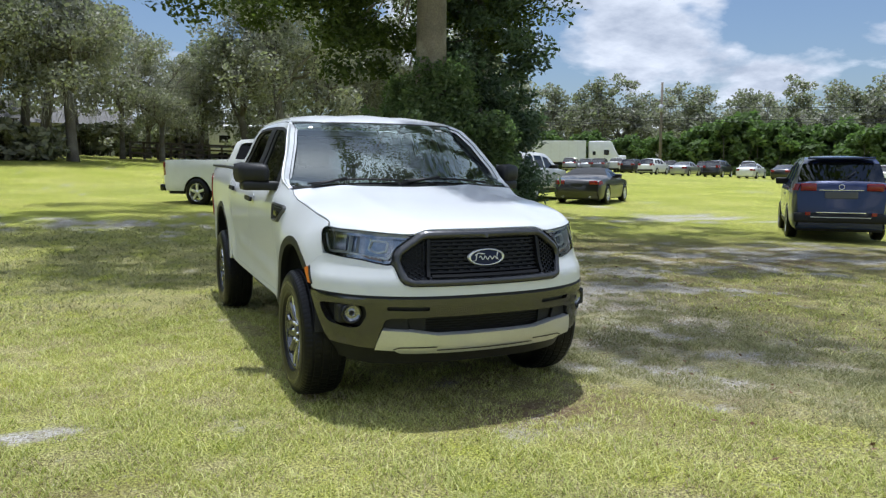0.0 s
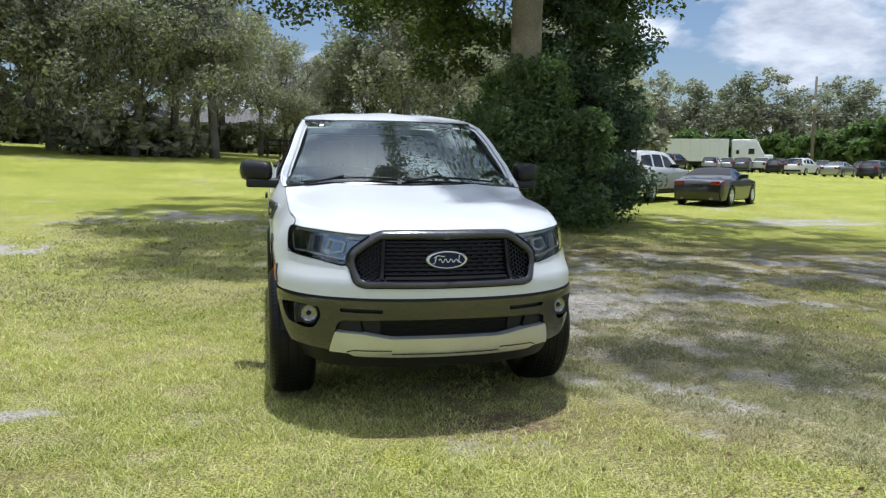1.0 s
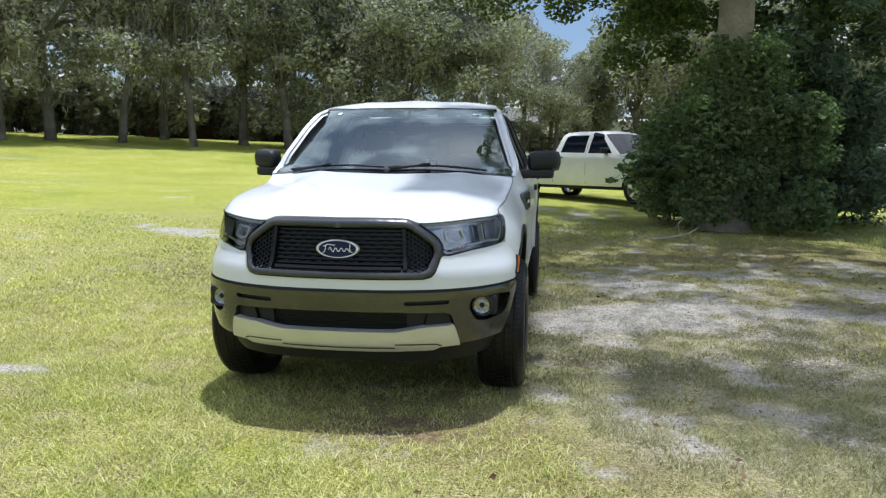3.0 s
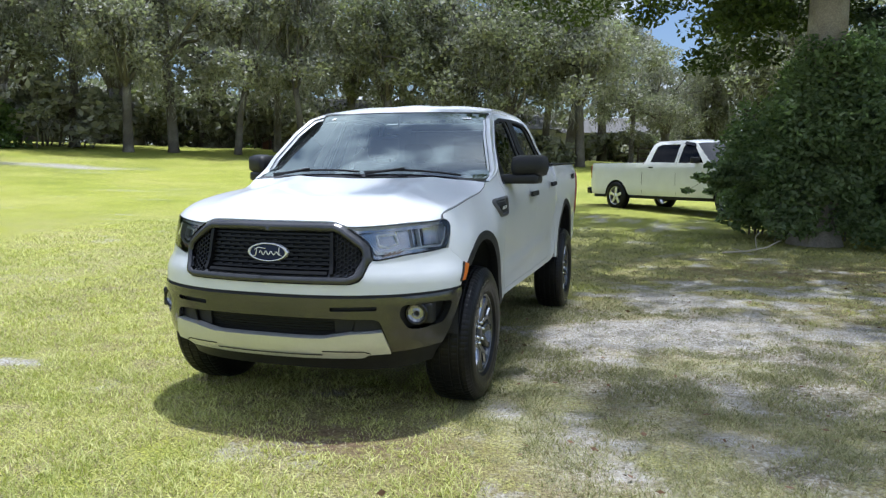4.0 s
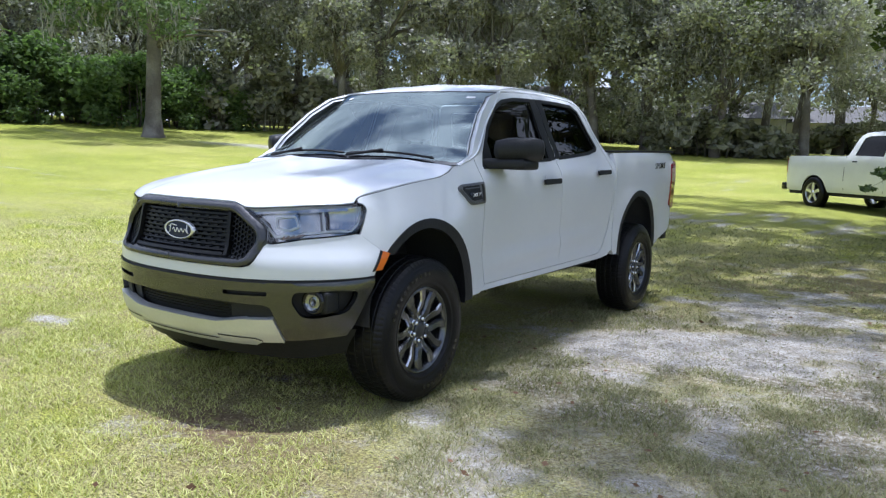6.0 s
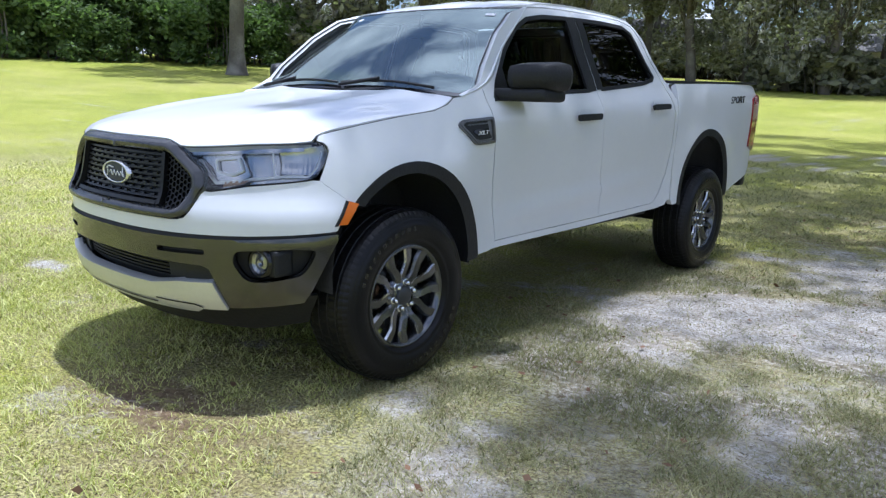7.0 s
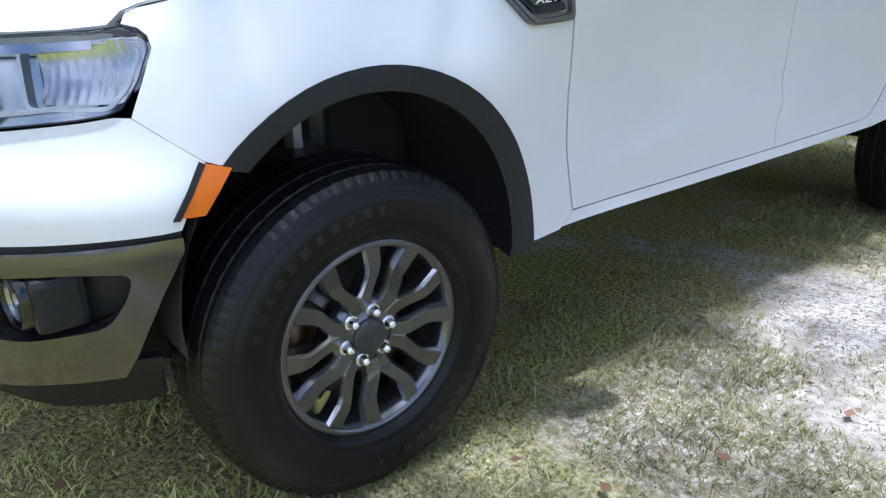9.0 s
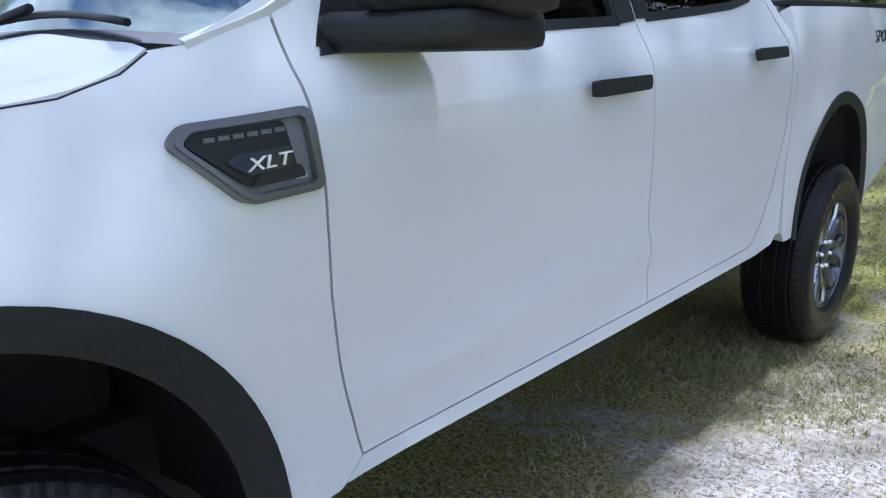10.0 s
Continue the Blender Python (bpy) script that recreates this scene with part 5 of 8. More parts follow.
part("skid_plate", bm, M["skid"], bumper, "silver skid plate")
bm = bmesh.new()
for mir in (False, True):
    sheet(groove, shell, step=0.03, offset=0.0175, out=(0.3, -1, 0), bm=bm, mirror=mir)
    sheet(fr([(0, 0.409), (0.30, 0.411), (0.30, 0.406), (0, 0.404)]), shell, step=0.03, offset=0.0175, out=(0.3, -1, 0), bm=bm, mirror=mir)
part("skid_groove", bm, M["gap"], bumper)
# air intake behind
bm = bmesh.new()
for mir in (False, True):
    sheet(fr([(0, 0.60), (0.60, 0.60), (0.62, 0.48), (0, 0.46)]), shell, step=0.06, offset=-0.06, out=(0.3, -1, 0), bm=bm, mirror=mir)
    sheet(slot, shell, step=0.03, offset=-0.025, out=(0.3, -1, 0), bm=bm, mirror=mir)
part("intake", bm, M["gap"], bumper)
bm = bmesh.new()
for z in np.linspace(0.50, 0.575, 6):
    for mir in (False, True):
        sheet(fr([(0, z), (0.36, z), (0.36, z + 0.005), (0, z + 0.005)]), shell, step=0.06, offset=-0.045, depth=0.01, out=(0.3, -1, 0), bm=bm, mirror=mir)
part("intake_slat", bm, M["grille_black"], bumper)["kind"] = "stuff"
for mir in (False, True):
    bm = bmesh.new()
    sheet(fr([(0.36, 0.586), (0.47, 0.586), (0.44, 0.50), (0.36, 0.49)]), shell, step=0.05, offset=-0.035, depth=0.01, out=(0.3, -1, 0), bm=bm, mirror=mir)
    sheet(fr([(0.47, 0.586), (0.565, 0.58), (0.585, 0.525), (0.45, 0.50)]), shell, step=0.05, offset=-0.02, depth=0.01, out=(0.3, -1, 0), bm=bm, mirror=mir)
    part("intake_side", bm, M["plastic"], bumper)
bm = bmesh.new()
for mir in (False, True):
    sheet(fr([(0, 0.41), (0.62, 0.425), (0.80, 0.44)]) + [(-0.45, 0.44), (-0.47, 0.305)] + fr([(0.70, 0.285), (0.4, 0.29), (0, 0.29)]), shell, step=0.05, offset=-0.03, depth=0.02, out=(0.3, -1, 0), bm=bm, mirror=mir)
part("valance", bm, M["plastic"], bumper, "black lower valance")
for mir in (False, True):
    sg = -1 if mir else 1
    fog = part("fog_lamp", sheet(shrink(fogcut, -0.006), shell, step=0.03, offset=-0.055, out=(0.3, -1, 0), mirror=mir), M["gap"], bumper, "round fog lamp in a dark recess")
    bm = bmesh.new()
    lathe(bm, [(0.03, 0.062), (-0.018, 0.056), (-0.018, 0.046), (-0.006, 0.042)], 28, "y", (0, 0, 0))
    bm.transform(Matrix.Translation((sg * 0.712, -0.628, 0.598)) @ pose(0, 0, 0, 0, 0, sg * 10))
    part("fog_ring", bm, M["black_gloss"], fog, smooth=True)
    bm = bmesh.new()
    lathe(bm, [(0.010, 0.002), (0.006, 0.012), (-0.006, 0.014), (-0.008, 0.018), (0.002, 0.026), (-0.006, 0.038), (-0.010, 0.044)], 28, "y")
    bm.transform(Matrix.Translation((sg * 0.712, -0.628, 0.598)) @ pose(0, 0, 0, 0, 0, sg * 10))
    part("fog_lens", bm, M["lamp_fog"], fog, "clear lamp glass", smooth=True)
    bm = bmesh.new()
    box(bm, -0.05, 0.075, 0.0, 0.09, -0.052, 0.052, 0.015)
    bm.transform(Matrix.Translation((sg * 0.712, -0.622, 0.598)) @ Matrix.Diagonal((sg, 1, 1, 1)))
    if mir:
        bmesh.ops.reverse_faces(bm, faces=bm.faces)
    part("fog_housing", bm, M["plastic"], fog, "black lamp housing")

# grille
ring_out = [(0, 1.047), (0.20, 1.048), (0.36, 1.045), (0.398, 1.033), (0.508, 0.958), (0.532, 0.935), (0.541, 0.910), (0.538, 0.880), (0.525, 0.852), (0.497, 0.792), (0.476, 0.770), (0.435, 0.758), (0, 0.757)]
ring_in = [(0, 1.004), (0.20, 1.005), (0.350, 1.002), (0.382, 0.990), (0.472, 0.930), (0.492, 0.908), (0.498, 0.880), (0.490, 0.853), (0.464, 0.804), (0.436, 0.789), (0, 0.786)]
ring_mid = np.array(dense([((a_[0] + b_[0]) / 2, (a_[1] + b_[1]) / 2) for a_, b_ in zip(fr(ring_out[:6] + ring_out[7:9] + ring_out[10:]), fr(ring_in[:6] + ring_in[6:]))][:11], 0.01))


def ring_face(u, v):
    """Grille frame with a rounded face, highest along its middle line."""
    u, v = np.asarray(u, float), np.asarray(v, float)
    d = np.min(np.hypot(u.reshape(-1, 1) - ring_mid[:, 0], v.reshape(-1, 1) - ring_mid[:, 1]), axis=1).reshape(u.shape)
    p = shell(u, v)
    return p + np.stack([0 * u, -(0.024 - 0.016 * np.clip(d / 0.020, 0, 1.3) ** 2), 0 * u], -1)


bm = bmesh.new()
for mir in (False, True):
    sheet(fr(ring_out) + fr(ring_in[::-1]), ring_face, step=0.012, depth=0.06, out=(0.2, -1, 0), bm=bm, mirror=mir)
grille = part("grille", bm, M["satin"], truck, "dark grey grille frame with black mesh")
bm = bmesh.new()
for mir in (False, True):
    sheet(fr(ring_in), shell, step=0.06, offset=-0.045, out=(0.2, -1, 0), bm=bm, mirror=mir)
part("grille_back", bm, M["gap"], grille)
bm = bmesh.new()
for mir in (False, True):
    sheet(fr([(0, 0.797), (0.33, 0.798), (0.33, 0.812), (0, 0.811)]), shell, step=0.04, offset=0.005, depth=0.03, out=(0.2, -1, 0), bm=bm, mirror=mir)
    sheet(fr([(0.335, 1.000), (0.352, 0.997), (0.360, 0.80), (0.342, 0.795)]), shell, step=0.04, offset=0.012, depth=0.04, out=(0.2, -1, 0), bm=bm, mirror=mir)
part("grille_divider", bm, M["grille_black"], grille)
rows_z = np.linspace(0.828, 0.990, 9)
for k, z in enumerate(rows_z):
    bm = bmesh.new()
    for mir in (False, True):
        sheet(fr([(0, z - 0.0042), (0.337, z - 0.0042), (0.337, z + 0.0042), (0, z + 0.0042)]), shell, step=0.05, offset=-0.008, depth=0.02, out=(0.2, -1, 0), bm=bm, mirror=mir)
    part("grille_bar", bm, M["grille_black"], grille)
bm = bmesh.new()
for k in range(8):
    z0, z1 = rows_z[k], rows_z[k + 1]
    for j in range(6):
        x0 = 0.02 + j * 0.062 + (0.031 if k % 2 else 0)
        if x0 + 0.03 > 0.335:
            continue
        for mir in (False, True):
            sheet(fr([(x0, z0 + 0.003), (x0 + 0.026, z0 + 0.003), (x0 + 0.026, z0 + 0.010), (x0, z0 + 0.010)]), shell, step=0.05, offset=-0.006, depth=0.012, out=(0.2, -1, 0), bm=bm, mirror=mir)
part("grille_tab", bm, M["grille_black"], grille)["kind"] = "stuff"
# honeycomb ends
bm = bmesh.new()
hx_in = shrink(fr([(0.362, 0.992), (0.38, 0.984), (0.470, 0.934), (0.488, 0.910), (0.493, 0.880), (0.485, 0.855), (0.460, 0.806), (0.43, 0.793), (0.368, 0.792)]), -0.004)
cell = 0.013
for i in range(-1, 12):
    for j in range(-1, 14):
        u = sx(0.362) + i * cell * 1.5
        v = 0.79 + (j + 0.5 * (i % 2)) * cell * 1.732
        if not inside(hx_in, np.array([[u, v]]))[0]:
            continue
        hexo = [(u + cell * 1.0 * math.cos(radians(60 * q)), v + cell * 1.0 * math.sin(radians(60 * q))) for q in range(6)]
        hexi = [(u + cell * 0.76 * math.cos(radians(60 * q)), v + cell * 0.76 * math.sin(radians(60 * q))) for q in range(6)]
        for mir in (False, True):
            sheet(hexo, shell, holes=[hexi], step=0.05, offset=-0.004, depth=0.012, out=(0.2, -1, 0), bm=bm, mirror=mir)
part("honeycomb", bm, M["grille_black"], grille)["kind"] = "stuff"

# oval badge with a plain white stroke
bm = bmesh.new()
lathe(bm, [(0.0, 1.03), (-0.012, 1.0), (-0.018, 0.95), (-0.018, 0.88), (-0.014, 0.86)], 40, "y")
bm.transform(Matrix.Translation((0, -0.822, 0.896)) @ Matrix.Diagonal((0.112, 1, 0.047, 1)))
badge = part("oval_badge", bm, M["alloy"], grille, "blue oval badge with chrome rim", smooth=True)
bm = bmesh.new()
lathe(bm, [(-0.015, 0.001), (-0.0148, 0.5), (-0.0135, 0.88)], 40, "y")
bm.transform(Matrix.Translation((0, -0.8215, 0.896)) @ Matrix.Diagonal((0.112, 1, 0.047, 1)))
part("badge_field", bm, M["badge_blue"], badge, smooth=True)
bm = bmesh.new()
tube(bm, [(-0.045 + 0.115 * t, -0.8374, 0.892 + (0.011 - 0.004 * t) * math.sin(t * 25)) for t in np.linspace(0, 1, 50)], 0.0023, 6)
tube(bm, [(-0.072, -0.8374, 0.908), (-0.05, -0.8374, 0.919), (-0.012, -0.8374, 0.914)], 0.0026, 6)
tube(bm, [(-0.058, -0.8374, 0.918), (-0.066, -0.8374, 0.880), (-0.078, -0.8374, 0.876)], 0.0024, 6)
tube(bm, [(0.066, -0.8374, 0.922), (0.062, -0.8374, 0.884), (0.078, -0.8374, 0.880)], 0.0024, 6)
part("badge_stroke", bm, M["white"], badge, "white stroke", smooth=True)

# headlamps
lamp_line = fr([(0.422, 1.026), (0.45, 1.026), (0.50, 1.027), (0.60, 1.034), (0.70, 1.043)]) + [(-0.50, 1.052), (-0.445, 1.057), (-0.415, 1.052), (-0.400, 1.040), (-0.396, 1.022), (-0.422, 0.968), (-0.458, 0.925), (-0.49, 0.914), (-0.54, 0.908)] + fr([(0.70, 0.893), (0.575, 0.868), (0.553, 0.870), (0.540, 0.886), (0.541, 0.912), (0.533, 0.940), (0.508, 0.966)])
for mir in (False, True):
    sg = -1 if mir else 1
    head = part("headlamp", sheet(lamp_line, shell, step=0.05, offset=-0.075, out=(0.5, -1, 0), mirror=mir), M["lamp_inside"], truck, "clear headlamp with dark inside")
    part("lamp_edge", sheet(lamp_line, shell, holes=[shrink(lamp_line, 0.0028)], step=0.03, offset=0.001, depth=0.07, out=(0.5, -1, 0), mirror=mir), M["black_gloss"], head)
    part("lens", sheet(shrink(lamp_line, 0.003), shell, step=0.035, offset=0.004, depth=0.002, out=(0.5, -1, 0), mirror=mir), M["lens"], head, "clear lens")
    # bezels and reflectors
    bez = fr([(0.49, 0.995), (0.60, 1.01), (0.66, 1.015), (0.70, 0.93), (0.64, 0.90), (0.57, 0.90), (0.53, 0.93)])
    part("bezel", sheet(rounded(bez, 0.01), shell, step=0.04, offset=-0.045, depth=0.02, out=(0.5, -1, 0), mirror=mir), M["lamp_inside"], head)
    refl = rounded(fr([(0.565, 0.992), (0.66, 1.003), (0.68, 0.945), (0.63, 0.925), (0.575, 0.935)]), 0.015)
    part("reflector", sheet(refl, shell, holes=[shrink(refl, 0.010)], step=0.03, offset=-0.030, depth=0.03, out=(0.5, -1, 0), mirror=mir), M["lamp_rib"], head, "chrome reflector rim")
    part("reflector_bowl", sheet(shrink(refl, 0.012), lambda u, v: shell(u, v) + np.stack([0 * u, 0.010 * np.cos((v - 0.965) * 45) + 0.0015 * np.cos(u * 240), 0 * u], -1), step=0.006, offset=-0.048, out=(0.5, -1, 0), mirror=mir), M["reflector"], head, "bright reflector")
    drl = fr([(0.50, 0.985), (0.535, 0.945), (0.575, 0.905), (0.68, 0.915), (0.70, 0.922)]) + [(-0.50, 0.94), (-0.505, 0.932)] + fr([(0.70, 0.912), (0.68, 0.905), (0.57, 0.893), (0.53, 0.935), (0.49, 0.982)])
    part("light_strip", sheet(drl, shell, step=0.03, offset=-0.03, depth=0.012, out=(0.5, -1, 0), mirror=mir), M["lamp_rib"], head)
    shelf = fr([(0.44, 1.012), (0.55, 1.020), (0.70, 1.030)]) + [(-0.50, 1.040), (-0.50, 1.024)] + fr([(0.70, 1.014), (0.55, 1.004), (0.47, 0.998)])
    part("lamp_shelf", sheet(shelf, shell, step=0.04, offset=-0.018, depth=0.04, out=(0.5, -1, 0), mirror=mir), M["lamp_inside"], head)
    fin = rounded(fr([(0.775, 0.932), (0.770, 1.020)]) + [(-0.50, 1.034), (-0.432, 1.040), (-0.418, 1.022), (-0.448, 0.965), (-0.485, 0.930)], 0.010)
    part("finned_reflector", sheet(fin, lambda u, v: shell(u, v) + np.stack([0 * u - 0.012, 0.042 + 0.0005 * np.cos(u * 330) - 5.0 * (v - 0.98) ** 2, 0 * u], -1), step=0.0045, out=(0.5, -1, 0), mirror=mir), M["lamp_inside"], head, "bright finned reflector")
    part("reflector_frame", sheet(shrink(fin, -0.007), shell, holes=[fin], step=0.02, offset=-0.022, depth=0.03, out=(0.5, -1, 0), mirror=mir), M["lamp_rib"], head, "chrome reflector frame")
    am = fr([(0.60, 0.885), (0.68, 0.900), (0.70, 0.915), (0.61, 0.905)])
    part("turn_lamp", sheet(am, shell, step=0.03, offset=-0.03, depth=0.02, out=(0.5, -1, 0), mirror=mir), M["amber_dim"], head)


# wheels
def build_wheel():
    """One wheel; its outer face looks along +x."""
    w = new("wheel")
    w.empty_display_size = 0.2
    w.parent = truck
    R = 0.386
    prof = [(-0.105, 0.228), (-0.125, 0.245), (-0.134, 0.29), (-0.130, 0.335), (-0.118, 0.362), (-0.104, 0.376), (-0.086, 0.382), (-0.080, 0.382), (-0.077, 0.3805), (-0.071, 0.3805), (-0.068, 0.384), (-0.032, 0.386), (-0.029, 0.3825), (-0.023, 0.3825), (-0.020, 0.386),
            (0.020, 0.386), (0.023, 0.3825), (0.029, 0.3825), (0.032, 0.386), (0.068, 0.384), (0.071, 0.3805), (0.077, 0.3805), (0.080, 0.382), (0.086, 0.382), (0.104, 0.376), (0.118, 0.362), (0.126, 0.348), (0.1275, 0.345), (0.1275, 0.341), (0.131, 0.338), (0.135, 0.315), (0.136, 0.29), (0.132, 0.262), (0.127, 0.252), (0.129, 0.248), (0.125, 0.240), (0.108, 0.228)]

    def notch(i, j, h, r):
        if r > 0.355 and abs(h) > 0.079 and i % 3 == 0:
            return h * 0.995, r - 0.0016
        if r > 0.383 and i % 4 == 2 and abs(h) > 0.03:
            return h, r - 0.0018
        if r > 0.383 and i % 4 == 0 and abs(h) < 0.03:
            return h, r - 0.0015
        return h, r

    bm = bmesh.new()
    lathe(bm, prof, 240, "x", wobble=notch)
    for f in bm.faces:
        c = f.calc_center_median()
        f.smooth = math.hypot(c.y, c.z) < 0.358
    tyre = part("tyre", bm, M["rubber"], w, "black road tyre")
    bm = bmesh.new()
    # raised plain bars on the sidewall, where the maker's name runs
    for a_c in (200, 20):
        for k in range(11):
            a = radians(a_c + (k - 5) * 7.2)
            m = Matrix.Rotation(a, 4, "X") @ Matrix.Translation((0.1345, 0, 0.302))
            w_ = (0.007, 0.011, 0.009, 0.012)[(k * 7) % 4]
            box(bm, -0.0015, 0.0015, -w_, w_, -0.010, 0.010, 0.001, m)
    part("sidewall_bar", bm, M["black_gloss"], tyre)["kind"] = "stuff"
    rim = part("rim", lathe(bmesh.new(), [(-0.105, 0.232), (-0.11, 0.222), (-0.09, 0.205), (0.02, 0.195), (0.085, 0.205), (0.106, 0.214), (0.112, 0.222), (0.112, 0.229), (0.106, 0.232)], 72, "x"), M["rim"], w, "dark grey alloy rim", smooth=True)
    part("rim_lip", lathe(bmesh.new(), [(0.108, 0.2135), (0.1135, 0.219), (0.1135, 0.223), (0.1125, 0.2245)], 72, "x"), M["rim"], rim, smooth=True)
    hub = lathe(bmesh.new(), [(0.03, 0.10), (0.055, 0.098), (0.078, 0.085), (0.082, 0.07), (0.082, 0.042), (0.088, 0.038), (0.092, 0.032), (0.092, 0.001)], 36, "x")
    part("hub", hub, M["rim"], rim, smooth=True)
    cap = lathe(bmesh.new(), [(0.086, 0.043), (0.094, 0.041), (0.097, 0.036), (0.0975, 0.001)], 30, "x")
    part("centre_cap", cap, M["bezel"], rim, smooth=True)
    for k in range(6):
        for sgn in (-1, 1):
            bm = bmesh.new()
            a = radians(60 * k + 90)
            # forked arm: leaves the hub beside its twin, opens, then runs out to the rim
            pts = [(0.062, 0.0165, 0.084), (0.090, 0.0185, 0.091), (0.104, 0.0225, 0.095), (0.146, 0.0490, 0.102), (0.160, 0.0535, 0.104), (0.216, 0.0600, 0.107)]
            wid = [0.0180, 0.0205, 0.0225, 0.0225, 0.0225, 0.0265]
            rows = []
            for (r, off, h), wd in zip(pts, wid):
                rows.append([(h - 0.045, r, sgn * (off - wd)), (h - 0.010, r, sgn * (off - wd)), (h, r, sgn * (off - wd * 0.78)), (h - 0.003, r, sgn * (off + wd * 0.62)), (h - 0.016, r, sgn * (off + wd)), (h - 0.045, r, sgn * (off + wd))])
            vs = [[bm.verts.new((p[0], p[1] * math.cos(a) - p[2] * math.sin(a), p[1] * math.sin(a) + p[2] * math.cos(a))) for p in row] for row in rows]
            for r0, r1 in zip(vs, vs[1:]):
                for q in range(5):
                    f = bm.faces.new((r0[q], r0[q + 1], r1[q + 1], r1[q]))
                    f.material_index = 1 if q in (1,) else 0
            bmesh.ops.recalc_face_normals(bm, faces=bm.faces)
            part("spoke", bm, [M["rim"], M["rim_cut"]], rim)
    for k in range(6):
        a = radians(60 * k + 60)
        bm = bmesh.new()
        lathe(bm, [(0.080, 0.0125), (0.096, 0.0118), (0.104, 0.008), (0.106, 0.0005)], 6, "x", (0, 0.058 * math.cos(a), 0.058 * math.sin(a)))
        lathe(bm, [(0.079, 0.018), (0.083, 0.017), (0.083, 0.012)], 16, "x", (0, 0.058 * math.cos(a), 0.058 * math.sin(a)))
        part("lug_nut", bm, M["chrome"], rim, "chrome lug nut")
    disc = lathe(bmesh.new(), [(0.0, 0.165), (0.012, 0.165), (0.012, 0.10), (0.03, 0.095)], 48, "x")
    part("brake_disc", disc, M["steel"], w, smooth=True)
    bm = bmesh.new()
    lathe(bm, [(-0.03, 0.125), (-0.03, 0.18), (0.04, 0.178), (0.042, 0.150), (0.035, 0.125), (-0.03, 0.125)], 12, "x", (0, 0, 0), 140, 220)
    part("brake_caliper", bm, M["steel"], w)
    return w


wheel = build_wheel()
wheel.matrix_basis = pose(0.785, 0, 0.384, 14, 0, 0)
copy_thing(wheel, pose(0.785, 3.22, 0.384, -8, 0, 0))
copy_thing(wheel, pose(-0.785, 0, 0.384, 0, 0, 180))
copy_thing(wheel, pose(-0.785, 3.22, 0.384, 25, 0, 180))

# wheel wells, floor pan, frame, axles
for cy, cz, r in ((F_CY, F_CZ, F_R - 0.01), (R_CY, R_CZ, R_R - 0.01)):
    for sg in (1, -1):
        bm = bmesh.new()
        lathe(bm, [(sg * 0.44, r - 0.03), (sg * 0.60, r + 0.0), (sg * 0.86, r + 0.005)], 20, "x", (0, cy, cz), -8, 188)
        part("wheel_liner", bm, M["liner"], truck, "dark wheel liner", smooth=True)
bm = bmesh.new()
box(bm, -0.72, 0.72, 0.52, 2.62, 0.46, 0.52, 0.02)
part("floor_pan", bm, M["underbody"], truck, "dark floor pan")
bm = bmesh.new()
box(bm, -0.52, 0.52, -0.62, 0.55, 0.27, 0.60, 0.06)
box(bm, -0.50, 0.50, -0.45, 0.40, 0.60, 1.10, 0.05)
part("engine", bm, M["underbody"], truck, "dark engine and undertray")
for x0 in (-0.42, 0.32):
    bm = bmesh.new()
    box(bm, x0, x0 + 0.10, -0.6, 4.25, 0.42, 0.56, 0.01)
    part("frame_rail", bm, M["underbody"], truck, "black frame rail")
bm = bmesh.new()
box(bm, -0.75, 0.75, 3.64, 4.25, 0.55, 0.76, 0.03)
part("rear_undertray", bm, M["underbody"], truck)
bm = bmesh.new()
tube(bm, [(-0.7, 3.22, 0.384), (0.7, 3.22, 0.384)], 0.055, 12)
box(bm, -0.15, 0.15, 3.08, 3.36, 0.26, 0.5, 0.06)
part("rear_axle", bm, M["underbody"], truck, "black rear axle")
bm = bmesh.new()
lathe(bm, [(0.36, 0.20), (0.34, 0.24), (0.35, 0.36), (0.42, 0.38), (0.52, 0.38), (0.57, 0.34), (0.57, 0.0)], 32, "z", (0, 3.92, 0))
part("spare_wheel", bm, M["rubber"], truck, "spare wheel under the bed", smooth=True)
bm = bmesh.new()
box(bm, -0.68, -0.30, 1.5, 2.75, 0.32, 0.50, 0.05)
part("fuel_tank", bm, M["underbody"], truck, "dark fuel tank")
bm = bmesh.new()
tube(bm, [(-0.7, 0.0, 0.36), (0.7, 0.0, 0.36)], 0.045, 12)
part("front_axle", bm, M["underbody"], truck)
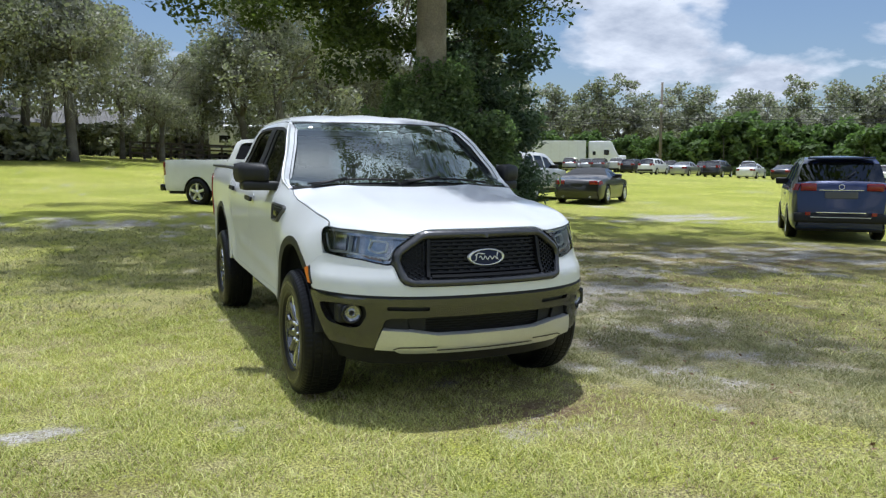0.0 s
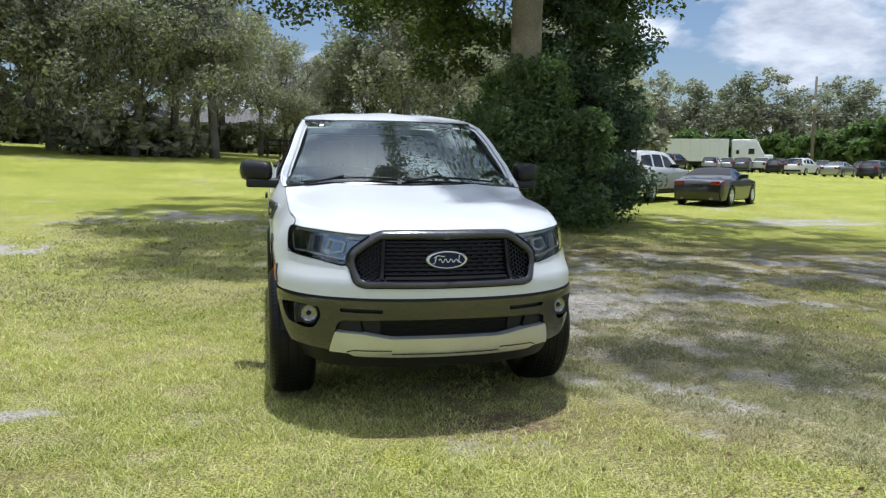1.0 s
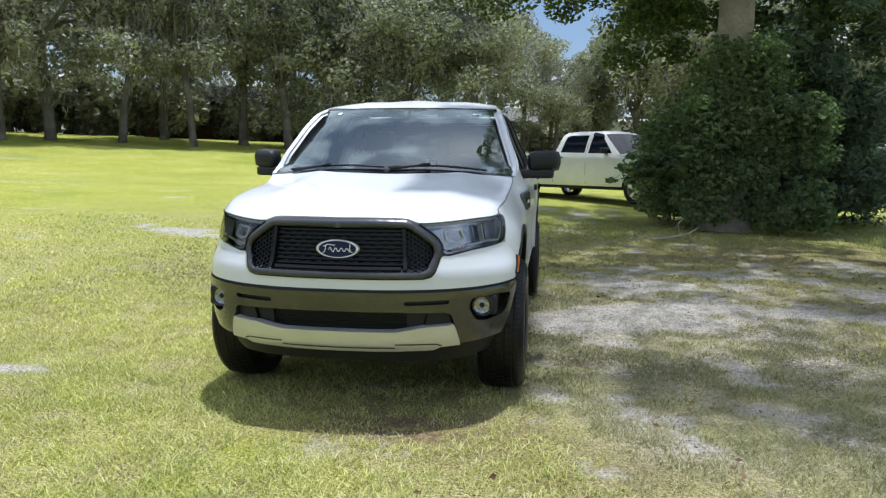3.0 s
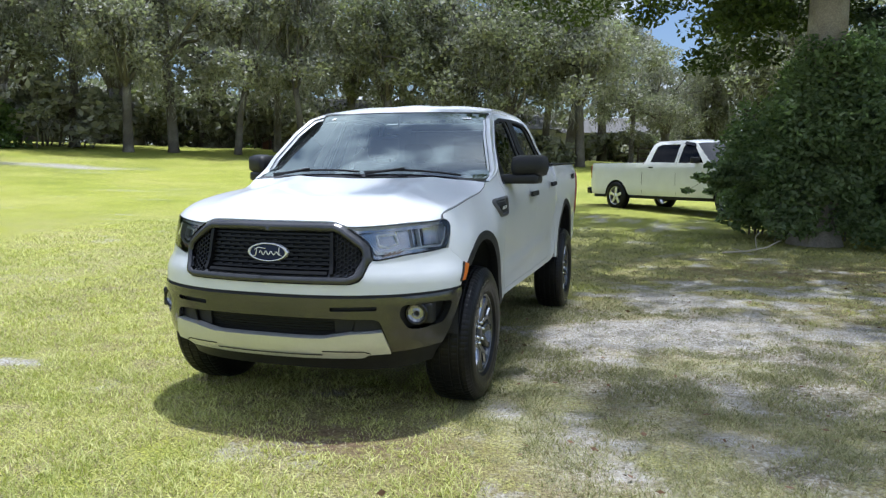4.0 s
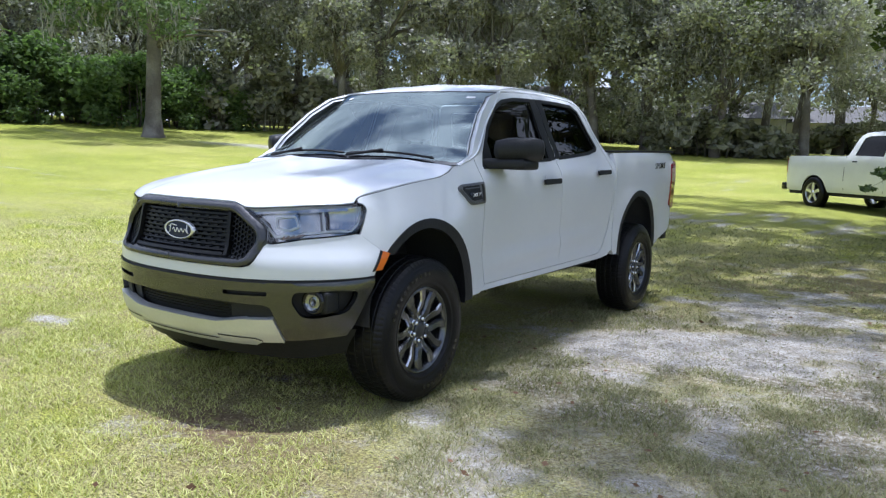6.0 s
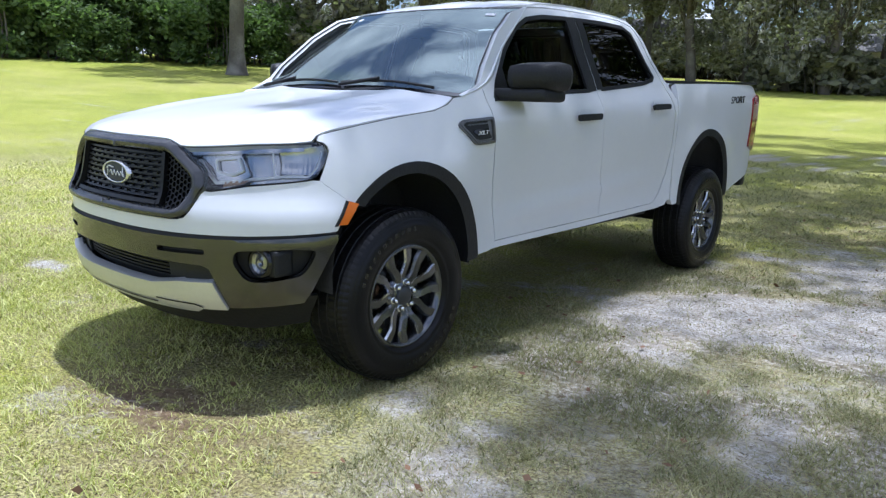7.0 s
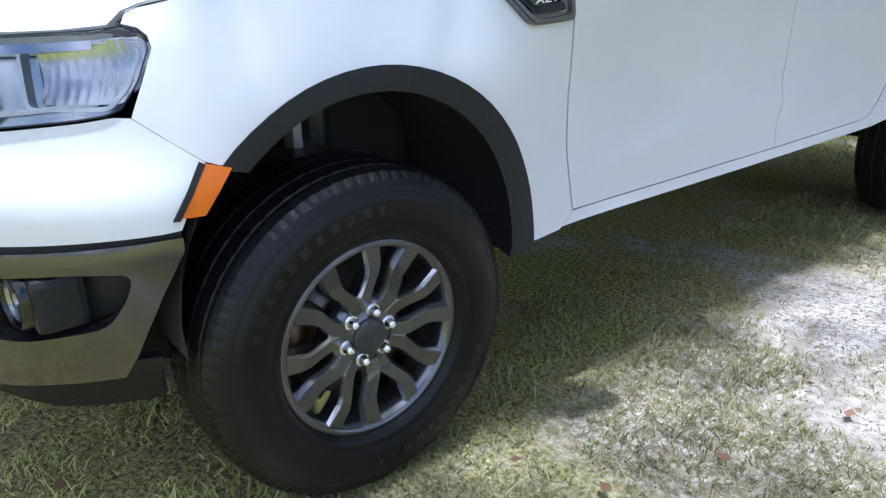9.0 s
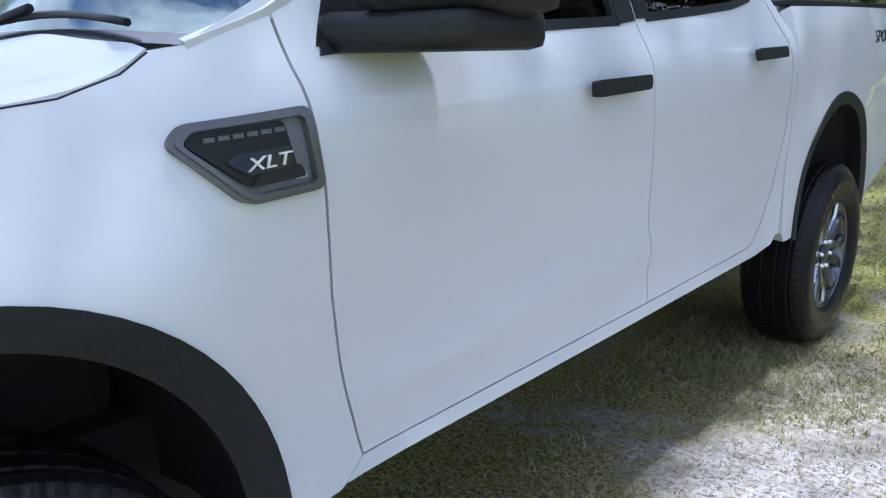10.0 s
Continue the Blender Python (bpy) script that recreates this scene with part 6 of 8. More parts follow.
for sg in (1, -1):
    bm = bmesh.new()
    tube(bm, [(sg * 0.56, 0.02, 0.36), (sg * 0.50, 0.04, 0.95)], 0.035, 10)
    lathe(bm, [(0.45, 0.062), (0.50, 0.066), (0.505, 0.05), (0.55, 0.066), (0.555, 0.05), (0.60, 0.066), (0.605, 0.05), (0.65, 0.066), (0.70, 0.06)], 16, "z", (sg * 0.54, 0.03, 0))
    box(bm, min(sg * 0.42, sg * 0.74), max(sg * 0.42, sg * 0.74), -0.05, 0.09, 0.70, 0.745, 0.015)
    part("suspension_strut", bm, M["steel"], truck, "grey suspension strut", smooth=False)
    bm = bmesh.new()
    sheet([(-0.5, 0.0), (0.5, 0.0), (0.42, 0.34), (-0.42, 0.34)], lambda u, v, sg=sg: np.stack([sg * (0.46 + 0.05 * np.cos(u * 6)) + 0 * v, 0.12 + u * 0.28, 0.66 + v * 0.7 + 0.01 * np.sin(u * 40)], -1), step=0.05, depth=0.01, out=(sg, 0, 0), bm=bm)
    part("splash_shield", bm, M["bezel"], truck, "grey splash shield in the wheel well")

# cabin
bm = bmesh.new()
box(bm, -0.70, 0.70, 0.55, 1.02, 1.10, 1.235, 0.05)
box(bm, -0.66, 0.66, 0.80, 1.05, 0.80, 1.12, 0.05)
box(bm, 0.20, 0.55, 0.86, 1.06, 1.20, 1.28, 0.035)
part("dashboard", bm, M["dash"], truck, "dark dashboard", smooth=True)
bm = bmesh.new()
ring = [(0.37 + 0.185 * math.cos(a), 1.14 + 0.06 * math.sin(a) * 0.6, 1.13 + 0.175 * math.sin(a)) for a in np.linspace(0, 2 * math.pi, 29)]
tube(bm, ring, 0.014, 8, cap=False)
box(bm, 0.30, 0.44, 1.11, 1.15, 1.08, 1.17, 0.02)
strip_bar(bm, (0.2, 1.14, 1.13), (0.54, 1.14, 1.13), 0.03, 0.02)
part("steering_wheel", bm, M["dash"], truck, "dark steering wheel", smooth=True)
for x in (-0.36, 0.36):
    for y, lab in ((1.35, "front"), (2.2, "rear")):
        bm = bmesh.new()
        box(bm, x - 0.26, x + 0.26, y - 0.25, y + 0.25, 0.72, 0.90, 0.06)
        box(bm, x - 0.25, x + 0.25, y + 0.18, y + 0.32, 0.85, 1.38, 0.06)
        box(bm, x - 0.13, x + 0.13, y + 0.22, y + 0.31, 1.40, 1.58, 0.04)
        tube(bm, [(x - 0.06, y + 0.26, 1.36), (x - 0.06, y + 0.26, 1.44)], 0.008, 6)
        tube(bm, [(x + 0.06, y + 0.26, 1.36), (x + 0.06, y + 0.26, 1.44)], 0.008, 6)
        part("seat", bm, M["cloth"], truck, "dark cloth seat", smooth=True)
bm = bmesh.new()
sheet([(-0.58, 1.15), (0.58, 1.15), (0.58, 2.28), (-0.58, 2.28)], lambda x, y: roof_top(x, y) - np.array([0, 0, 0.035]), step=0.15, out=(0, 0, -1), bm=bm)
part("headliner", bm, M["trim_light"], truck, "light grey headliner")
bm = bmesh.new()
box(bm, -0.10, 0.10, 0.985, 1.015, 1.56, 1.62, 0.012)
tube(bm, [(0, 1.0, 1.61), (0, 1.03, 1.69)], 0.01, 6)
part("rear_view_mirror", bm, M["black_gloss"], truck, "black rear-view mirror", smooth=True)
for sg in (1, -1):
    bm = bmesh.new()
    sheet([(0.70, 0.55), (2.5, 0.55), (2.5, 1.28), (0.70, 1.24)], lambda y, z, sg=sg: np.stack([sg * (flank(y, z) - 0.09), y, z], -1), step=0.15, out=(-sg, 0, 0), bm=bm)
    part("door_card", bm, M["dash"], truck, "dark door trim")
    bm = bmesh.new()
    pts = [(sg * 0.60, 1.62, 1.62), (sg * 0.66, 1.58, 1.40), (sg * 0.72, 1.56, 1.25)]
    strip_bar(bm, pts[0], pts[1], 0.10, 0.03, up=(sg, 0, 0))
    strip_bar(bm, pts[1], pts[2], 0.10, 0.03, up=(sg, 0, 0))
    part("pillar_trim", bm, M["trim_light"], truck)


# ---- trees and shrubs ----
def leaves(name, pos, length, width, mat, parent, rng, up=0.3, hang=0.0, label="", kind=""):
    """Many small pointed leaves, one mesh. up: how far they lie flat; hang: how far they droop."""
    n = len(pos)
    d = rng.normal(size=(n, 3))
    d[:, 2] = d[:, 2] * (1 - up) - hang
    d /= np.linalg.norm(d, axis=1)[:, None] + 1e-9
    w = np.cross(d, rng.normal(size=(n, 3)) + np.array([0, 0, up * 2.0]))
    w /= np.linalg.norm(w, axis=1)[:, None] + 1e-9
    L = length * (0.6 + 0.8 * rng.rand(n))[:, None]
    W = width * (0.6 + 0.8 * rng.rand(n))[:, None]
    v = np.stack([pos - d * L / 2, pos + w * W / 2 - d * L * 0.05, pos + d * L / 2, pos - w * W / 2 - d * L * 0.05], 1).reshape(-1, 3)
    me = bpy.data.meshes.new(name)
    me.vertices.add(4 * n)
    me.vertices.foreach_set("co", v.ravel())
    me.loops.add(4 * n)
    me.loops.foreach_set("vertex_index", np.arange(4 * n, dtype=np.int32))
    me.polygons.add(n)
    me.polygons.foreach_set("loop_start", np.arange(n, dtype=np.int32) * 4)
    me.update(calc_edges=True)
    me.materials.append(mat)
    ob = new(name, me)
    if parent is not None:
        ob.parent = parent
    if label:
        ob["label"] = label
    if kind:
        ob["kind"] = kind
    return ob


def ball(rng, n, c, r, flat=0.7, shell_bias=0.45):
    """n points in a flattened ball, more of them near its skin."""
    p = rng.normal(size=(n, 3))
    p /= np.linalg.norm(p, axis=1)[:, None]
    p *= (rng.rand(n) ** shell_bias)[:, None] * r
    p[:, 2] *= flat
    return p + np.asarray(c)


def limb_points(rng, a, b, sag=0.1, n=6):
    a, b = np.array(a, float), np.array(b, float)
    ln = np.linalg.norm(b - a)
    pts = []
    for t in np.linspace(0, 1, n):
        p = a + (b - a) * t
        p[2] += math.sin(t * math.pi) * ln * sag
        if 0 < t < 1:
            p += rng.normal(size=3) * ln * 0.03
        pts.append(tuple(p))
    return pts


def oak(name, seed, height, spread, trunk_r, base, leaf_mat, label, n_clusters=54, per=215, leaf=(0.24, 0.15), moss=0.5, bark="bark_dark"):
    """A spreading oak: trunk, limbs, leaf clusters with gaps, strands of hanging moss."""
    rng = np.random.RandomState(seed)
    tree = root(name, label, "tree", group="trees round the field")
    bm = bmesh.new()
    fork = height * rng.uniform(0.26, 0.36)
    lean = rng.normal(size=2) * 0.4
    top = (lean[0], lean[1], fork)
    tube(bm, [(0, 0, -0.3), (0, 0, 0.25), (lean[0] * 0.3, lean[1] * 0.3, fork * 0.5), top], [trunk_r * 1.5, trunk_r * 1.12, trunk_r * 0.95, trunk_r * 0.85], 10)
    tips = []
    nl = rng.randint(5, 8)
    for k in range(nl):
        a = 2 * math.pi * (k + rng.rand() * 0.6) / nl
        z = height * rng.uniform(0.42, 0.84)
        r = spread * rng.uniform(0.6, 0.9) * (1.25 - z / height)
        b = (top[0] + r * math.cos(a), top[1] + r * math.sin(a), z)
        pts = limb_points(rng, (top[0] * 0.95, top[1] * 0.95, fork * rng.uniform(0.8, 1.0)), b, 0.08)
        tube(bm, pts, list(np.linspace(trunk_r * 0.5, 0.05, len(pts))), 7)
        for q in range(3):
            p0 = pts[rng.randint(2, 5)]
            b2 = (p0[0] + rng.uniform(-1, 1) * spread * 0.4, p0[1] + rng.uniform(-1, 1) * spread * 0.4, p0[2] + rng.uniform(-0.5, 2.2))
            pp = limb_points(rng, p0, b2, 0.05, 4)
            tube(bm, pp, list(np.linspace(trunk_r * 0.2, 0.03, len(pp))), 5)
            tips.append(b2)
        tips.append(b)
    tips.append((top[0], top[1], height * 0.92))
    part("trunk", bm, M[bark], tree, "grey-brown trunk and limbs")
    pos, ms = [], []
    for k in range(n_clusters):
        if k < len(tips):
            c = np.array(tips[k])
        else:
            a, rr = rng.uniform(0, 2 * math.pi), spread * math.sqrt(rng.rand())
            z = height * (base + (0.97 - base) * rng.rand() ** 1.05)
            lim = 1.0 - 0.78 * ((z / height - base) / (1.0 - base)) ** 1.15
            c = np.array([rr * lim * math.cos(a), rr * lim * math.sin(a), z])
        r = spread * rng.uniform(0.17, 0.30)
        pos.append(ball(rng, per, c, r, rng.uniform(0.5, 0.8)))
        if rng.rand() < moss:
            for q in range(rng.randint(6, 13)):
                p = c + rng.normal(size=3) * r * 0.45
                p[2] = c[2] - r * 0.3
                ln = rng.uniform(0.8, 2.2)
                m = rng.randint(4, 7)
                ms.append(np.stack([p[0] + rng.normal(size=m) * 0.14, p[1] + rng.normal(size=m) * 0.14, p[2] - ln * rng.rand(m)], 1))
    leaves("crown", np.concatenate(pos), leaf[0], leaf[1], leaf_mat, tree, rng, 0.35)
    if ms:
        leaves("moss", np.concatenate(ms), 0.50, 0.034, M["moss"], tree, rng, 0.0, 3.0, "grey hanging moss", "stuff")
    return tree


def stand(proto, x, y, turn, size=1.0, label=""):
    """Put a copy of a built tree on the ground."""
    m = Matrix.Translation((x, y, float(ground_z(x, y)))) @ Matrix.Rotation(turn, 4, "Z")
    ob = copy_thing(proto, m)
    ob.scale = (size, size, size * (0.94 + 0.12 * ((x * 7.3 + y * 3.1) % 1)))
    if label:
        ob["label"] = label
    return ob


WOODS = [
    oak("oak_tree", 11, 13.5, 5.6, 0.28, 0.22, M["oak_grey"], "tall live oak hung with grey moss", moss=0.75),
    oak("oak_tree", 12, 12.0, 5.0, 0.25, 0.16, M["oak"], "dense dark green oak at the field's edge", moss=0.35),
    oak("oak_tree", 13, 14.5, 5.2, 0.26, 0.26, M["oak_grey"], "tall live oak hung with grey moss", moss=0.9),
    oak("oak_tree", 14, 11.0, 4.6, 0.30, 0.10, M["oak"], "low-branching dark green oak", moss=0.3),
    oak("oak_tree", 15, 13.0, 4.2, 0.2, 0.26, M["oak_grey"], "slender mossy oak with a high crown", moss=0.8),
]
# lighter-built trees for the rows behind
DEEP = [
    oak("oak_tree", 21, 13.5, 5.4, 0.36, 0.16, M["oak_grey"], "mossy oak deep in the woods", 44, 62, (0.50, 0.31), 0.5),
    oak("oak_tree", 22, 12.5, 5.0, 0.32, 0.12, M["oak"], "dark oak deep in the woods", 44, 62, (0.50, 0.31), 0.3),
    oak("oak_tree", 23, 14.0, 5.0, 0.34, 0.22, M["oak_grey"], "mossy oak deep in the woods", 44, 62, (0.50, 0.31), 0.6),
]


def thicket(name, seed, w, d, h, leaf_mat, label, clusters=60, per=85, leaf=(0.42, 0.27)):
    """A mound of brush from the ground up, uneven on top."""
    rng = np.random.RandomState(seed)
    t = root(name, label, "shrub", group="brush at the field's edge")
    pos = []
    bm = bmesh.new()
    for k in range(clusters):
        x, y = rng.uniform(-w / 2, w / 2), rng.uniform(-d / 2, d / 2)
        hh = h * (0.55 + 0.55 * float(fbm(np.array([x * 0.35 + seed]), np.array([y * 0.35]), seed)[0])) * (1 - 0.35 * abs(2 * x / w) ** 3)
        z = hh * rng.rand() ** 0.6
        r = rng.uniform(0.5, 1.0) * min(1.0, h / 3.5)
        pos.append(ball(rng, per, (x, y, z), r, 0.8))
        if k % 3 == 0:
            pts = limb_points(rng, (x * 0.8, y * 0.8, -0.1), (x, y, z), 0.05, 4)
            tube(bm, pts, [0.05, 0.04, 0.03, 0.015], 5)
    part("stem", bm, M["bark_dark"], t, "thin dark stems")["kind"] = "stuff"
    leaves("foliage", np.concatenate(pos), leaf[0], leaf[1], leaf_mat, t, rng, 0.4)
    return t


BRUSH = [
    thicket("brush", 31, 7.0, 3.0, 3.8, M["vine"], "bright green vine-covered brush", 70),
    thicket("brush", 32, 6.0, 3.0, 2.6, M["oak"], "dark green brush under the trees", 55, 65, (0.48, 0.3)),
    thicket("brush", 33, 7.0, 4.0, 7.0, M["vine"], "tall mound of trees smothered in vines", 90, 64, (0.66, 0.44)),
    thicket("brush", 34, 9.0, 4.0, 4.2, M["oak_grey"], "grey-green brush under mossy oaks", 70, 65, (0.48, 0.3)),
    thicket("brush", 35, 7.0, 3.0, 4.0, M["vine"], "leafy green brush at the lawn's edge", 75, 170, (0.24, 0.15)),
]

EYE0 = (0.6, -4.0)


def polar(az, dist):
    a = radians(az)
    return EYE0[0] + dist * math.sin(a), EYE0[1] + dist * math.cos(a)


rw = random.Random(7)
# front row of oaks with trunks in view, then deeper rows
for az, dist, k in ((-78, 47, 3), (-72, 50, 1), (-66, 52, 0), (-60.5, 46, 0), (-53, 50, 1), (-47, 46, 3), (-42, 47, 2), (-38.5, 44, 0), (-35.5, 45, 2), (-31, 45, 4), (-28.3, 50, 2), (-26.3, 44, 4), (-22.8, 47, 0), (-19.5, 45, 1),
                    (-16, 47, 3), (-13.5, 45, 0), (-11, 44, 1), (-8.2, 48, 2), (-5.5, 46, 0), (-2.0, 52, 2), (0.5, 50, 0), (3.5, 54, 4), (6.5, 52, 1), (9, 50, 2), (12, 56, 0), (15.5, 58, 1), (19, 60, 2), (22.5, 64, 0)):
    x, y = polar(az, dist)
    stand(WOODS[k], x, y, rw.uniform(0, 6.28), rw.uniform(0.9, 1.08) * (0.62 if -2.5 < az < 4.0 else 1.0))
for row, (d0, size) in enumerate(((58, 1.05), (68, 1.15))):
    az = -82.0
    while az < 24:
        x, y = polar(az + rw.uniform(-1, 1), d0 + rw.uniform(-3, 4) + (8 if az > 8 else 0))
        stand(DEEP[rw.randrange(3)], x, y, rw.uniform(0, 6.28), size * rw.uniform(0.9, 1.1) * (0.55 if -3.5 < az < 4.5 else 1.0))
        az += 5.4 if row == 0 else 7.0
for az, dist, k, s in ((-83, 43, 4, 1.1), (-77, 42, 4, 1.2), (-72, 43, 4, 1.4), (-68, 42, 4, 1.2), (-64, 43, 4, 1.0), (-60, 44, 4, 1.3), (-57, 45, 4, 1.0), (-54, 44, 4, 1.1), (-50, 45, 4, 1.0), (-45, 46, 3, 1.0), (-24.5, 60, 1, 1.2), (-11.5, 45, 1, 1.0), (-9.5, 46, 1, 0.8), (-30, 56, 3, 1.0),
                       (-36, 58, 1, 1.2), (-17, 60, 1, 1.1), (-3, 66, 1, 1.2), (6, 70, 3, 1.2), (14, 72, 3, 1.2), (20, 76, 1, 1.3), (-42, 60, 3, 1.1), (-20.5, 58, 3, 0.9), (1.5, 68, 1, 1.2), (10, 70, 1, 1.2), (24, 78, 3, 1.4), (17, 74, 1, 1.2)):
    x, y = polar(az, dist)
    stand(BRUSH[k], x, y, radians(-az) + rw.uniform(-0.3, 0.3), s)
az = -86.0
while az < 26:
    x, y = polar(az, 79 + rw.uniform(-2, 3) + (6 if az > 10 else 0))
    stand(BRUSH[(1, 3)[int(az) % 2]], x, y, radians(-az) + rw.uniform(-0.3, 0.3), rw.uniform(1.2, 1.6))
    az += 4.4
# across the road on the far side: vine mounds in front of tall trees
for i, az in enumerate(np.arange(25.5, 66, 1.7)):
    x, y = polar(az + rw.uniform(-0.8, 0.8), 128 + rw.uniform(-4, 8))
    stand(DEEP[(0, 1, 2, 1)[i % 4]], x, y, rw.uniform(0, 6.28), rw.uniform(0.95, 1.2) * (0.9 if az < 34 else 1.0))
for i, az in enumerate(np.arange(24, 66, 2.2)):
    x, y = polar(az + rw.uniform(-0.6, 0.6), 146 + rw.uniform(-4, 8))
    stand(DEEP[(1, 1, 0, 2)[i % 4]], x, y, rw.uniform(0, 6.28), rw.uniform(1.0, 1.25))
for az, s in ((33, 0.8), (36, 0.7), (38.6, 0.8), (41.5, 0.95), (43.6, 1.25), (46, 1.05), (48, 0.95), (50.2, 1.1), (52.4, 1.0), (54.6, 1.1), (57, 1.0), (60, 1.1), (63, 1.0), (30, 0.8), (27, 0.8)):
    x, y = polar(az, 116 + rw.uniform(-3, 3))
    stand(BRUSH[2], x, y, radians(-az) + rw.uniform(-0.4, 0.4), s * 1.15)
# the prototypes themselves stand further back in the woods
for k, ob in enumerate(WOODS + BRUSH + DEEP):
    x, y = polar(-70 + k * 8, 88)
    ob.matrix_world = Matrix.Translation((x, y, float(ground_z(x, y)))) @ Matrix.Rotation(k * 1.3, 4, "Z")

# lone tree in the field: straight trunk, high drooping crown
rng = np.random.RandomState(51)
lone = root("lone_tree", "straight-trunked tree standing alone on the lawn", "tree")
lx, ly = -28.6, 19.2
bm = bmesh.new()
tube(bm, [(0, 0, -0.3), (0, 0, 0.15), (0.02, 0, 1.0), (0.05, 0.05, 3.5), (0.0, 0.1, 6.0), (0.2, 0.0, 9.0)], [0.75, 0.5, 0.36, 0.33, 0.28, 0.15], 12)
for k in range(9):
    a = k * 0.7 + 0.3
    tube(bm, limb_points(rng, (0, 0, 4.0 + 0.5 * k), (3.6 * math.cos(a), 3.6 * math.sin(a), 4.6 + 0.6 * k), 0.1, 5), [0.12, 0.09, 0.07, 0.05, 0.03], 6)
part("trunk", bm, M["bark_dark"], lone, "grey-brown trunk and limbs")
pos, ms = [], []
for k in range(70):
    a, rr = rng.uniform(0, 6.28), 5.0 * math.sqrt(rng.rand())
    c = np.array([rr * math.cos(a), rr * math.sin(a), rng.uniform(4.6 + 0.1 * rr, 11.5)])
    pos.append(ball(rng, 190, c, rng.uniform(0.8, 1.4), 0.6))
    if c[2] < 6.5:
        for q in range(5):
            p = c + rng.normal(size=3) * 0.5
            ms.append(np.stack([p[0] + rng.normal(size=8) * 0.1, p[1] + rng.normal(size=8) * 0.1, p[2] - rng.uniform(0.6, 1.5) * rng.rand(8)], 1))
leaves("crown", np.concatenate(pos), 0.26, 0.15, M["shrub"], lone, rng, 0.3, 0.3)
leaves("moss", np.concatenate(ms), 0.5, 0.07, M["moss"], lone, rng, 0.0, 3.0, "grey hanging moss", "stuff")
lone.matrix_world = Matrix.Translation((lx, ly, float(ground_z(lx, ly))))

# the shade tree behind the truck
rng = np.random.RandomState(61)
TX, TY = 4.16, 10.0
shade_tree = root("shade_tree", "big shade tree with smooth grey trunk and wide crown", "tree")
bm = bmesh.new()
tz = float(ground_z(TX, TY))
tube(bm, [(TX, TY, tz - 0.3), (TX, TY, tz + 0.2), (TX - 0.02, TY, 1.5), (TX + 0.02, TY, 3.5), (TX + 0.06, TY + 0.05, 5.5), (TX + 0.2, TY + 0.1, 8.0), (TX + 0.1, TY, 11.0)], [0.55, 0.40, 0.33, 0.31, 0.29, 0.22, 0.10], 16)
SHADE = [(1.65, -0.65), (1.95, -1.05), (2.6, -1.4), (3.5, -1.7), (9, -1.0), (14, 4), (12.5, 11), (8, 16), (2, 19), (-3.2, 18.5), (-4.2, 13), (-3.6, 9), (-2.6, 6.5), (-2.3, 3.4), (-1.2, 3.1), (0.05, 3.7), (0.85, 3.1), (0.25, 2.5), (0.72, 1.9), (0.40, 1.3), (0.60, 0.8), (0.64, -0.2), (1.05, -0.2), (1.4, -0.3)]
pos = []
made = 0
while made < 270:
    gx_, gy_ = rng.uniform(-4.2, 14), rng.uniform(-1.8, 19)
    if not inside(SHADE, np.array([[gx_, gy_]]))[0]:
        continue
    if (gy_ > 7.5 and gx_ > 0 and rng.rand() < 0.5) or (gx_ < 4.4 and gy_ < 4.8 and rng.rand() < 0.88):
        continue
    dist = math.hypot(gx_ + 0.6 - TX, gy_ + 1.0 - TY)
    z = rng.uniform(max(4.0, 3.9 + 0.26 * dist), 10.5 - 0.12 * dist)
    c = np.array([gx_ + SUN.x / SUN.z * z, gy_ + SUN.y / SUN.z * z, z])
    near = gx_ < 4.4 and gy_ < 4.8
    pos.append(ball(rng, 270 if near else 300 if gx_ < 3.6 else 115, c, rng.uniform(0.4, 0.85) if near else rng.uniform(0.55, 1.15), 0.5))
    made += 1
    if made % 6 == 0 and not near and gy_ > 3:
        a = (TX + 0.05, TY + 0.05, min(9.5, max(5.8, z - 0.8)))
        pts = limb_points(rng, a, c, 0.06, 6)
        tube(bm, pts, list(np.linspace(0.05, 0.008, 6)), 6)
# low sprays round the trunk on the field side
for k in range(26):
    a = rng.uniform(2.2, 4.6)
    rr = rng.uniform(0.8, 5.5)
    c = np.array([TX + rr * math.cos(a), TY + 1.5 + rr * math.sin(a) * 0.5, 3.7 + rng.rand() * 1.2 + 0.12 * rr])
    pos.append(ball(rng, 260, c, rng.uniform(0.4, 0.8), 0.6))
    if k % 2 == 0:
        tube(bm, limb_points(rng, (TX, TY, 5.2 + 0.6 * rng.rand()), c, 0.08, 5), [0.045, 0.035, 0.028, 0.018, 0.010], 5)
for k in range(22):
    c = np.array([TX + rng.uniform(0.3, 3.2), TY + rng.uniform(0.5, 3.0), rng.uniform(4.2, 7.0)])
    pos.append(ball(rng, 280, c, rng.uniform(0.5, 0.9), 0.6))
for k in range(9):
    c = np.array([rng.uniform(2.2, 3.5), rng.uniform(9.6, 11.4), rng.uniform(3.0, 5.2)])
    pos.append(ball(rng, 260, c, rng.uniform(0.4, 0.75), 0.6))
